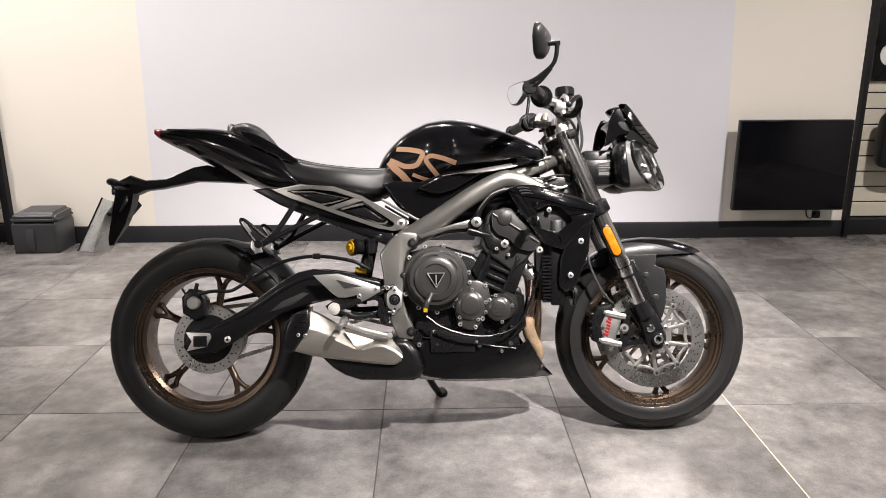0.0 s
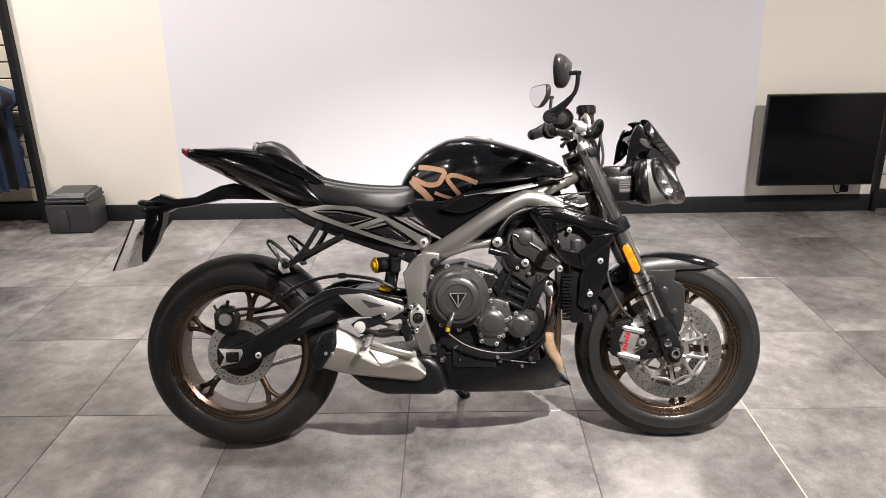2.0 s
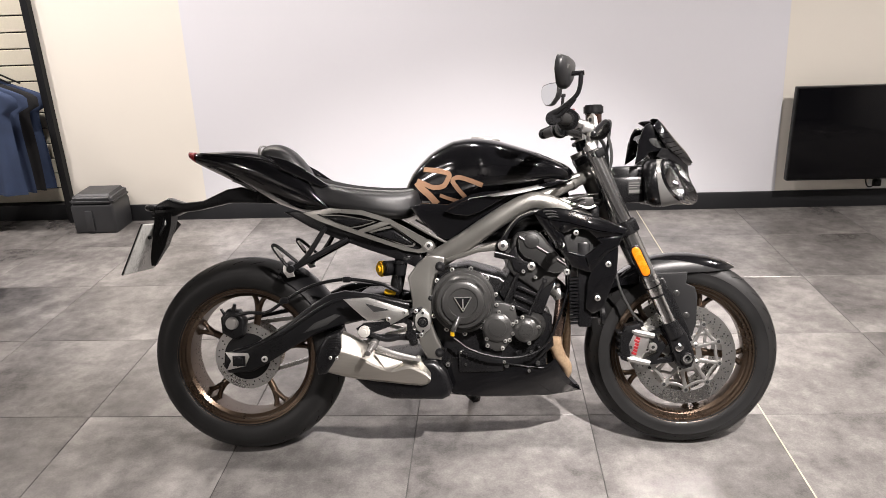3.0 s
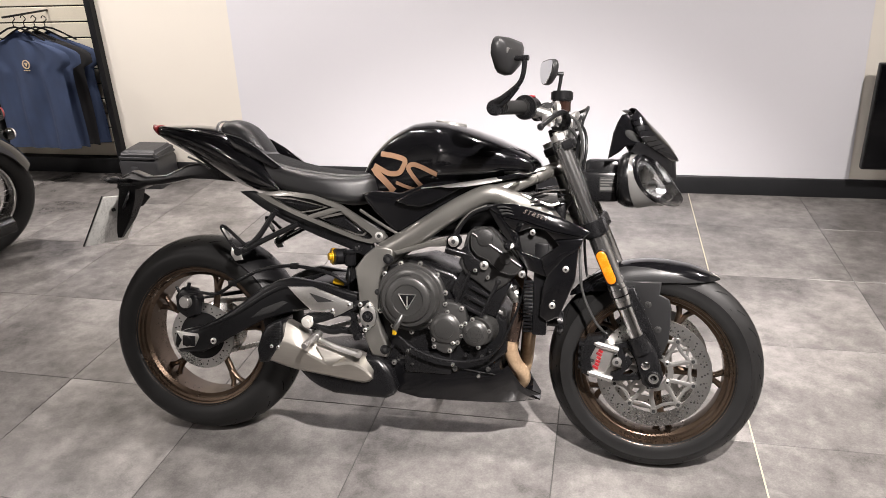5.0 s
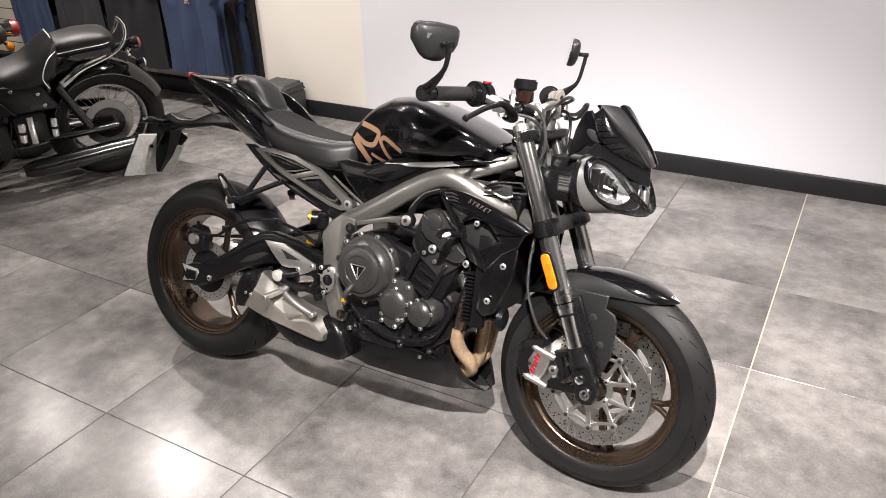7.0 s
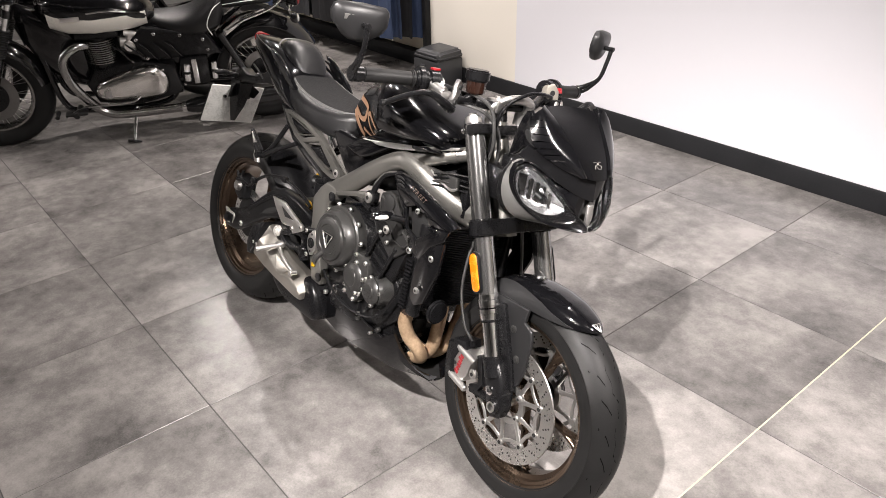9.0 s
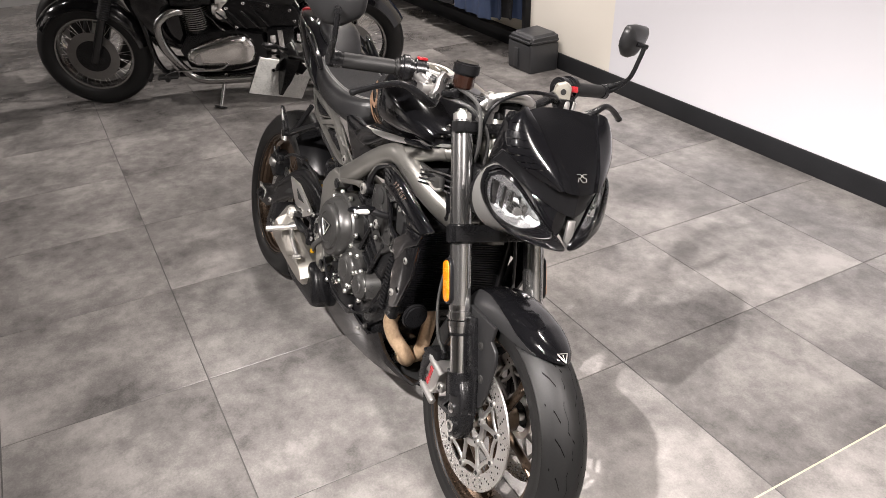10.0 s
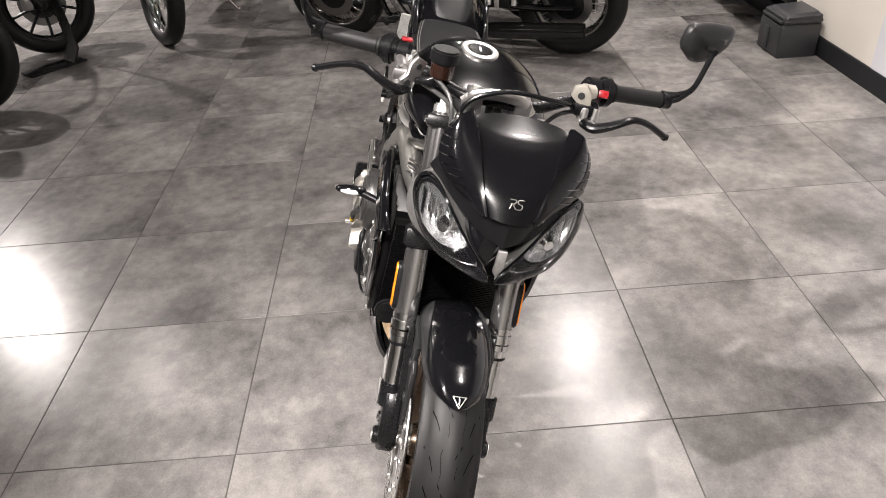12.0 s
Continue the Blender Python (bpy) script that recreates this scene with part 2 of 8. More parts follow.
def box(x0, x1, y0, y1, z0, z1, bevel=0.0, seg=2):
    bm = bmesh.new()
    bmesh.ops.create_cube(bm, size=1)
    for v in bm.verts:
        v.co = ((x0 + x1) / 2 + v.co.x * (x1 - x0), (y0 + y1) / 2 + v.co.y * (y1 - y0), (z0 + z1) / 2 + v.co.z * (z1 - z0))
    if bevel:
        bmesh.ops.bevel(bm, geom=bm.edges[:], offset=bevel, segments=seg, affect="EDGES", profile=0.5)
    return bm


def axis_frame(p, q):
    p, q = Vector(p), Vector(q)
    return Matrix.Translation(p) @ (q - p).to_track_quat("Z", "Y").to_matrix().to_4x4(), (q - p).length


def rod(p, q, r, r2=None, seg=20, bevel=0.0):
    """A closed round bar from p to q."""
    m, n = axis_frame(p, q)
    bm = bmesh.new()
    bmesh.ops.create_cone(bm, cap_ends=True, segments=seg, radius1=r, radius2=r if r2 is None else r2, depth=n, matrix=m @ Matrix.Translation((0, 0, n / 2)))
    if bevel:
        rims = [e for e in bm.edges if any(len(f.verts) > 4 for f in e.link_faces)]
        bmesh.ops.bevel(bm, geom=rims, offset=bevel, segments=2, affect="EDGES")
    return bm


def smooth_path(pts, n=6):
    pts = [Vector(p) for p in pts]
    if len(pts) < 3:
        return pts
    out = []
    ext = [2 * pts[0] - pts[1]] + pts + [2 * pts[-1] - pts[-2]]
    for i in range(1, len(ext) - 2):
        a, b, c, d = ext[i - 1:i + 3]
        for k in range(n):
            t = k / n
            out.append(0.5 * ((2 * b) + (c - a) * t + (2 * a - 5 * b + 4 * c - d) * t * t + (3 * b - a - 3 * c + d) * t ** 3))
    return out + [pts[-1]]


def tube(pts, r, seg=12, n=6, flat=1.0, radii=None):
    """A bent pipe through the points; flat squeezes its section sideways."""
    path = smooth_path(pts, n)
    bm = bmesh.new()
    rings, up = [], None
    for i, p in enumerate(path):
        d = (path[min(i + 1, len(path) - 1)] - path[max(i - 1, 0)]).normalized()
        if up is None:
            up = Vector((0, 1, 0)) if abs(d.y) < 0.9 else Vector((1, 0, 0))
        side = d.cross(up).normalized()
        up = side.cross(d).normalized()
        rr = r
        if radii:
            u = i / (len(path) - 1) * (len(radii) - 1)
            k = min(int(u), len(radii) - 2)
            rr = radii[k] + (radii[k + 1] - radii[k]) * (u - k)
        rings.append([bm.verts.new(p + side * rr * math.cos(a) + up * rr * flat * math.sin(a)) for a in (2 * math.pi * s / seg for s in range(seg))])
    skin(bm, rings)
    return bm


def skin(bm, rings, closed=True, caps=True):
    for a, b in zip(rings, rings[1:]):
        n = len(a)
        for i in range(n if closed else n - 1):
            j = (i + 1) % n
            bm.faces.new((a[i], a[j], b[j], b[i]))
    if caps:
        bm.faces.new(rings[0][::-1])
        bm.faces.new(rings[-1])


def lathe(profile, seg=48, loop=False):
    """Turns (radius, y) pairs round the y axis."""
    bm = bmesh.new()
    rings = []
    for r, y in profile:
        rings.append([bm.verts.new((r * math.cos(a), y, r * math.sin(a))) for a in (2 * math.pi * s / seg for s in range(seg))])
    skin(bm, rings + ([rings[0]] if loop else []), caps=False)
    if not loop:
        for ring, (r, y) in ((rings[0], profile[0]), (rings[-1], profile[-1])):
            if r > 1e-4:
                bm.faces.new(ring)
        bmesh.ops.remove_doubles(bm, verts=bm.verts, dist=1e-6)
    return bm


def plate(outline, y0, y1, bevel=0.004, seg=2):
    """A slab with the given (x, z) outline between two depths, its edges rounded."""
    bm = bmesh.new()
    vs = [bm.verts.new((x, y0, z)) for x, z in outline]
    f = bm.faces.new(vs)
    r = bmesh.ops.extrude_face_region(bm, geom=[f])
    for v in r["geom"]:
        if isinstance(v, bmesh.types.BMVert):
            v.co.y = y1
    if bevel:
        rim = [e for e in bm.edges if all(abs(v.co.y - y0) < 1e-6 for v in e.verts) or all(abs(v.co.y - y1) < 1e-6 for v in e.verts)]
        bmesh.ops.bevel(bm, geom=rim, offset=bevel, segments=seg, affect="EDGES", profile=0.5, clamp_overlap=True)
    return bm


def ring_section(half, low, high, power=2.6, seg=28, x=0.0, tuck=1.0, y=0.0):
    """A rounded upright section at x: half its width, from low to high; tuck narrows its underside."""
    pts = []
    mid, hh = (low + high) / 2, (high - low) / 2
    for k in range(seg):
        a = 2 * math.pi * k / seg
        c, s = math.cos(a), math.sin(a)
        w = half * math.copysign(abs(c) ** (2 / power), c)
        h = hh * math.copysign(abs(s) ** (2 / power), s)
        if s < 0:
            w *= 1 + (tuck - 1) * -s
        pts.append((x, y + w, mid + h))
    return pts


def loft(sections):
    bm = bmesh.new()
    skin(bm, [[bm.verts.new(p) for p in s] for s in sections])
    return bm


def even(keys, n):
    """Rows of numbers, filled in smoothly to n rows."""
    pts = np.array(keys, float)
    t = np.linspace(0, len(pts) - 1, n)
    out = []
    for u in t:
        i = min(int(u), len(pts) - 2)
        f = u - i
        a, b, c, d = pts[max(i - 1, 0)], pts[i], pts[i + 1], pts[min(i + 2, len(pts) - 1)]
        out.append(0.5 * ((2 * b) + (c - a) * f + (2 * a - 5 * b + 4 * c - d) * f * f + (3 * b - a - 3 * c + d) * f ** 3))
    return out


def body(keys, n=24, power=2.6, seg=28):
    """A rounded body lofted along x. Rows: x, half width, low, high, tuck."""
    return loft([ring_section(max(h, 0.002), lo, hi, power, seg, x, tk) for x, h, lo, hi, tk in even(keys, n)])


def bolt(p, side=-1, r=0.008, depth=0.006, seg=12):
    """A domed bolt head that faces sideways, with a raised hexagon darkened for its socket's shade."""
    x, y, z = p
    bm = rod((x, y, z), (x, y + side * depth * 0.7, z), r, r, seg)
    bm = join(bm, rod((x, y + side * depth * 0.7, z), (x, y + side * depth, z), r, r * 0.72, seg))
    hole = rod((x, y + side * depth, z), (x, y + side * (depth + 0.0006), z), r * 0.42, seg=6)
    for f in hole.faces:
        f.material_index = 1
    return join(bm, hole)


def facet(points, depth, bevel=0.002):
    """A flat-faced slab: the outer face's corners (x, y, z), thickened by the vector depth."""
    bm = bmesh.new()
    f = bm.faces.new([bm.verts.new(q) for q in points])
    r = bmesh.ops.extrude_face_region(bm, geom=[f])
    bmesh.ops.translate(bm, vec=depth, verts=[v for v in r["geom"] if isinstance(v, bmesh.types.BMVert)])
    if bevel:
        bmesh.ops.bevel(bm, geom=bm.edges[:], offset=bevel, segments=2, affect="EDGES", profile=0.5, clamp_overlap=True)
    return bm


def hoop(outer, inner, y0, y1, bevel=0.0015):
    """A flat frame between two (x, z) outlines with equally many corners, from depth y0 to y1."""
    bm = bmesh.new()
    rings = [[bm.verts.new((x, y, z)) for x, z in o] for o, y in ((outer, y0), (outer, y1), (inner, y1), (inner, y0))]
    skin(bm, rings + [rings[0]], caps=False)
    if bevel:
        rim = [e for e in bm.edges if all(abs(v.co.y - y1) < 1e-6 for v in e.verts) and len(e.link_faces) == 2 and e.calc_face_angle(0) > 0.6]
        bmesh.ops.bevel(bm, geom=rim, offset=bevel, segments=2, affect="EDGES", profile=0.5, clamp_overlap=True)
    return bm


def pill(a, b, r, n=8):
    """The (x, z) outline of a strip with round ends from a to b."""
    t = math.atan2(b[1] - a[1], b[0] - a[0])
    end = lambda c, t0: [(c[0] + r * math.cos(t0 + math.pi * k / n), c[1] + r * math.sin(t0 + math.pi * k / n)) for k in range(n + 1)]
    return end(b, t - math.pi / 2) + end(a, t + math.pi / 2)


def grown(outline, f, g=None):
    """An outline drawn in or out about its middle."""
    cx, cz = sum(p[0] for p in outline) / len(outline), sum(p[1] for p in outline) / len(outline)
    return [(cx + (x - cx) * f, cz + (z - cz) * (g or f)) for x, z in outline]

# ---- room ----
WALL = 2.31
WEST, EAST, SOUTH = -6.6, 4.2, -5.4


def structure(name, bm, mat, label, category):
    ob = part(name, bm, mat)
    return tagged(ob, label, category, kind="structure")


floor = structure("floor", box(WEST, EAST, SOUTH, 2.6, -0.12, -0.002), GROUT, "grey concrete-look porcelain tiled showroom floor", "floor")
structure("ceiling", box(WEST, EAST, SOUTH, 2.6, CEILING, CEILING + 0.1), CEIL, "plain grey showroom ceiling with downlights", "ceiling")
wall_north = structure("wall_north", box(-2.45, 2.84, WALL, WALL + 0.12, 0.0, CEILING), CREAM, "smooth cream painted showroom wall", "wall")
part("white_panel", plate([(-1.565, 0.1), (2.045, 0.1), (1.955, CEILING - 0.01), (-1.53, CEILING - 0.01)], WALL - 0.004, WALL + 0.001, 0), LILAC, wall_north, "cool white painted middle area")
structure("wall_north_west", box(WEST, -2.45, 2.47, 2.6, 0, CEILING), PLAIN, "plain wall behind the clothing bay", "wall")
structure("wall_north_east", box(2.84, EAST, 2.47, 2.6, 0, CEILING), PLAIN, "plain wall behind the accessory bay", "wall")
structure("wall_west", box(WEST - 0.12, WEST, SOUTH, 2.6, 0, CEILING), PLAIN, "plain grey side wall, added to close the room", "wall")
# unseen; its paleness serves as a reflector for the fork tubes
structure("wall_east", box(EAST, EAST + 0.12, SOUTH, 2.6, 0, CEILING), FILLWALL, "plain grey side wall, added to close the room", "wall")
structure("wall_south", box(WEST, EAST, SOUTH - 0.12, SOUTH, 0, CEILING), PLAIN, "plain grey rear wall", "wall")

skirt = plate([(0.0, 0.0), (0.016, 0.0), (0.016, 0.096), (0.010, 0.106), (0.0, 0.106)], 0, 5.30, 0)
baseboard = structure("baseboard", moved(skirt, Matrix.Translation((-2.46, WALL - 0.001, 0)) @ pose(0, 0, 0, 0, 0, -90)), SKIRT, "charcoal skirting board along the wall", "baseboard")
for px, w in ((-2.472, 0.045), (2.842, 0.03)):
    structure("trim", box(px - w / 2, px + w / 2, WALL - 0.045, WALL + 0.15, 0, CEILING, 0.003), SKIRT, "dark upright trim at the end of the wall", "trim")


def slat_bay(x0, x1):
    """A wall of horizontal slat boards over a dark plinth."""
    bay = empty("slat_wall", pose(x0, 2.40, 0), "cream slatted display board above a black plinth", "display wall")
    part("backing", box(0, x1 - x0, 0.012, 0.06, 0, CEILING - 0.002), DARK, bay)
    part("plinth", box(0, x1 - x0, -0.06, 0.012, 0, 0.105, 0.004), SKIRT, bay)
    first = None
    for k in range(28):
        z = 0.112 + k * 0.1
        if first is None:
            first = part("slat", box(0, x1 - x0, -0.004, 0.012, 0, 0.092, 0.003, 1), SLAT, bay)
            first.location.z = z
        else:
            s = new("slat", first.data)
            s.parent, s.location = bay, (0, 0, z)
    return bay


slat_bay(WEST, -2.496)
slat_bay(2.862, EAST)

# a fitting for every lamp, the added fill lamps included
for lx, ly in LAMPS:
    dl = empty("downlight", pose(lx, ly, CEILING), "unseen round white recessed ceiling downlight", "light", "ceiling downlights")
    part("rim", lathe([(0.075, 0.0), (0.1, 0.0), (0.1, 0.008), (0.085, 0.012), (0.075, 0.012)], 32, True), WHITE, dl).matrix_local = pose(0, 0, 0, -90)
    part("diffuser", rod((0, 0, -0.002), (0, 0, -0.006), 0.074), GLOW, dl)


def wall_screen():
    tv = empty("wall_screen", pose(2.06, 2.19, 0.2), "black flat screen hung low on the cream wall, switched off", "screen")
    part("case", box(0, 0.70, 0.0, 0.045, 0, 0.56, 0.006), SATIN, tv)
    part("screen_glass", box(0.008, 0.692, -0.0035, 0.002, 0.010, 0.552, 0.002), SCREEN, tv)
    part("bracket", box(0.2, 0.5, 0.045, 0.1205, 0.12, 0.44, 0.004), MATT, tv)
    so = empty("wall_socket", pose(2.60, WALL - 0.012, 0.105), "white double wall socket below the screen", "socket")
    part("faceplate", box(0, 0.145, 0.0, 0.012, 0.004, 0.09, 0.003), WHITE, so)
    part("plug", box(0.02, 0.065, -0.03, 0.0005, 0.025, 0.07, 0.006), SATIN, so)
    part("cable", tube([(0.045, -0.03, 0.06), (-0.01, -0.05, 0.03), (-0.04, -0.05, 0.06), (-0.045, -0.05, 0.16)], 0.004, 8), SATIN, so)


wall_screen()


def floor_box():
    bx = empty("storage_box", pose(-2.335, 2.05, 0), "charcoal plastic lidded box on the floor by the wall", "box")
    bm = plate([(0.0, 0.0), (0.265, 0.0), (0.272, 0.17), (0.262, 0.19), (0.008, 0.19), (-0.004, 0.17)], 0.0, 0.235, 0.014, 3)
    part("bin", bm, BOXPLASTIC, bx)
    lid = loft([[(-0.006, 0.0, 0.19), (0.274, 0.0, 0.19), (0.274, 0.24, 0.19), (-0.006, 0.24, 0.19)],
                [(-0.008, -0.004, 0.215), (0.276, -0.004, 0.215), (0.276, 0.242, 0.215), (-0.008, 0.242, 0.215)],
                [(0.012, 0.03, 0.245), (0.256, 0.03, 0.245), (0.256, 0.235, 0.252), (0.012, 0.235, 0.252)]])
    bmesh.ops.bevel(lid, geom=lid.edges[:], offset=0.018, segments=4, affect="EDGES")
    part("lid", lid, BOXPLASTIC, bx)
    part("latch", box(0.085, 0.135, -0.01, 0.004, 0.02, 0.15, 0.004), BOXPLASTIC, bx)


floor_box()


def shirt_mesh(width, height, seed):
    """A shirt hanging flat on a hanger, with sleeves, a neckline and folds."""
    rnd = random.Random(seed)
    ph = [rnd.uniform(0, 6.28) for _ in range(4)]
    bm = bmesh.new()
    rows, cols = 22, 30
    for side in (-1, 1):
        grid = []
        for i in range(rows + 1):
            v = i / rows
            z = -height * v
            if v < 0.34:
                half = width * (0.22 + 1.05 * min(v / 0.16, 1) ** 0.8 * 0.38)
                half = min(half, width * 0.62) if v < 0.30 else width * 0.5
            else:
                half = width * (0.48 + 0.02 * v)
            row = []
            for j in range(cols + 1):
                u = j / cols * 2 - 1
                fold = 0.010 * math.sin(u * 9 + ph[0] + v * 2) + 0.007 * math.sin(u * 17 + ph[1] - v) + 0.006 * math.sin(u * 5 + v * 7 + ph[2])
                neck = 0.05 * math.exp(-(u * half / 0.075) ** 2) * (1 - min(v / 0.2, 1)) if side < 0 else 0.0
                y = side * (0.018 * (1 - u ** 8)) + fold * min(1, 0.25 + v * 1.5)
                row.append(bm.verts.new((u * half, y, z - neck - 0.06 * abs(u) * (1 - min(v * 4, 1)))))
            grid.append(row)
        for a, b in zip(grid, grid[1:]):
            for j in range(cols):
                bm.faces.new((a[j], a[j + 1], b[j + 1], b[j]) if side > 0 else (a[j], b[j], b[j + 1], a[j + 1]))
    bmesh.ops.remove_doubles(bm, verts=bm.verts, dist=0.0005)
    return bm


def shirt_rack(x, mats, words, badge):
    for k, (mt, wd) in enumerate(zip(mats, words)):
        y = 2.075 + 0.075 * k
        sh = empty("t_shirt", pose(x + 0.012 * k, y, 1.0 - 0.01 * k, 0, 0, 3 * math.sin(x * 7 + k)), wd, "t-shirt", "hanging t-shirts")
        part("cloth", shirt_mesh(0.56, 0.74, int(-x * 100) + k), mt, sh, sharp=80)
        part("hanger", join(tube([(-0.2, 0, -0.06), (0, 0, 0.02), (0.2, 0, -0.06)], 0.006, 8, 4), tube([(0, 0, 0.02), (0.0, 0, 0.05), (0.02, 0, 0.07), (0.0, 0, 0.09), (-0.016, 0, 0.075)], 0.003, 8, 4)), SATIN, sh)
        if k == 0 and badge:
            ring = lathe([(0.021, 0.0), (0.028, 0.0), (0.028, -0.003), (0.021, -0.003)], 28, True)
            mark = join(plate([(-0.014, 0.010), (0.014, 0.010), (0.0, -0.014)], -0.003, 0.0, 0), *[box(-0.026 + 0.013 * q, -0.019 + 0.013 * q, -0.003, 0.0, -0.040, -0.034) for q in range(4)])
            part("chest_print", moved(join(ring, mark), Matrix.Translation((0.05, -0.034, -0.2))), PRINT, sh, "small round pale print")
    arm = empty("rail_arm", pose(x, 2.0, 1.085), "thin black display arm on the slatted board", "hook")
    part("bar", box(-0.006, 0.006, 0, 0.405, -0.006, 0.006, 0.002), MATT, arm)


shirt_rack(-2.87, [NAVY, NAVY, BLACKCLOTH, NAVY], ["navy blue cotton t-shirt with a small round chest print", "navy blue cotton t-shirt on a hanger", "black cotton t-shirt on a hanger", "navy blue cotton t-shirt on a hanger"], True)
shirt_rack(-3.45, [BLACKCLOTH, BLACKCLOTH, GREYCLOTH, BLACKCLOTH], ["black cotton t-shirt hanging face out", "black cotton t-shirt on a hanger", "charcoal cotton t-shirt on a hanger", "black cotton t-shirt on a hanger"], True)
shirt_rack(-4.05, [GREYCLOTH, GREYCLOTH, BLACKCLOTH], ["charcoal cotton t-shirt hanging face out", "charcoal cotton t-shirt on a hanger", "black cotton t-shirt on a hanger"], False)
shirt_rack(-4.65, [NAVY, BLACKCLOTH, BLACKCLOTH], ["navy blue cotton t-shirt hanging face out", "black cotton t-shirt on a hanger", "black cotton t-shirt on a hanger"], False)


def hanging_bag():
    bg = empty("hanging_bag", pose(3.13, 2.27, 0.62), "black leather bag hanging on the slatted board", "bag")
    part("pouch", moved(body([(-0.16, 0.02, -0.10, 0.10, 1), (-0.14, 0.055, -0.16, 0.17, 1), (0.0, 0.07, -0.18, 0.2, 1), (0.14, 0.055, -0.16, 0.17, 1), (0.16, 0.02, -0.1, 0.1, 1)], 16), pose(0, 0, 0)), SEAT, bg)
    part("strap", tube([(-0.1, 0, 0.17), (-0.05, 0.06, 0.28), (0.05, 0.06, 0.28), (0.1, 0, 0.17)], 0.009, 8, 5, 2.0), SEAT, bg)
    part("hook", box(-0.008, 0.008, 0.05, 0.13, 0.26, 0.29, 0.003), MATT, bg)


def panel_picture():
    pc = empty("framed_picture", pose(2.93, 2.372, 0.98), "dark framed picture with a pale round motif", "picture")
    part("frame", box(0, 0.42, 0, 0.024, 0, 0.5, 0.004), MATT, pc)
    part("motif", moved(rod((0, 0, 0), (0, -0.004, 0), 0.07), Matrix.Translation((0.1, 0.001, 0.16))), WHITE, pc)


hanging_bag()
panel_picture()

# ---- the main motorcycle ----
BIKE = pose(0, -0.161, 0.0, 0, 0, 1.0) @ pose(0, 0, 0, -16.6)
bike = empty("motorcycle", BIKE, "black naked sports motorcycle with bronze wheels leaning on its side stand", "motorcycle")
RAX, FAX = Vector((-0.528, 0, 0.317)), Vector((0.876, 0, 0.302))
RAKE, FORK = radians(22.0), radians(23.4)
HEAD = Vector((0.565, 0, 0.93))
STEER = Matrix.Translation(HEAD) @ Matrix.Rotation(radians(-3.8), 4, Vector((-math.sin(RAKE), 0, math.cos(RAKE)))) @ Matrix.Translation(-HEAD)


def both(name, make, mat, parent, label="", steer=False, sharp=38):
    """A piece on the right-hand side and its mirror image on the other."""
    obs = []
    for left in (False, True):
        bm = make()
        if left:
            mirrored(bm)
        if steer:
            moved(bm, STEER)
        obs.append(part(name, bm, mat, parent, label, sharp))
    return obs


def front(name, bm, mat, parent=None, label="", sharp=38):
    return part(name, moved(bm, STEER), mat, parent or bike, label, sharp)


def at(c, bm):
    return moved(bm, Matrix.Translation(c))


def spoke(r0, r1, split, wide):
    """One forked wheel spoke pointing up: a stem and two prongs at the rim."""
    stem = tube([(0, 0, r0), (0, 0.004, (r0 + split) / 2), (0, 0, split)], 0.013, 10, 5, 0.8, [0.017, 0.0115, 0.012])
    prongs = [tube([(0, 0, split - 0.012), (s * wide * 0.45, 0, split + 0.02), (s * wide, 0, r1)], 0.009, 10, 5, 1.1, [0.011, 0.008, 0.010]) for s in (-1, 1)]
    return join(stem, *prongs)


def disc(r_in, r_out, y, thick, rows, count, parent, c, steer):
    fix = STEER if steer else Matrix()
    ring = lathe([(r_in, y - thick / 2), (r_out - 0.001, y - thick / 2), (r_out, y), (r_out - 0.001, y + thick / 2), (r_in, y + thick / 2)], 72, True)
    ob = part("brake_disc", moved(at(c, ring), fix), STEEL, parent, "drilled steel brake disc")
    # solid dark plugs: the drillings' shade is put into their colour
    holes = bmesh.new()
    for k in range(count):
        for q in range(rows):
            r = r_in + (r_out - r_in) * (0.22 + 0.56 * ((k + q) % rows + 0.5) / rows)
            a = 2 * math.pi * (k + 0.5 * q / rows) / count
            p = Vector((r * math.cos(a), 0, r * math.sin(a)))
            m = Matrix.Translation(p + Vector((0, y, 0))) @ pose(0, 0, 0, 90)
            bmesh.ops.create_cone(holes, cap_ends=True, segments=8, radius1=0.0026, radius2=0.0026, depth=thick + 0.001, matrix=m)
    tagged(part("drilling", moved(at(c, holes), fix), DARK, ob), kind="stuff")
    return ob


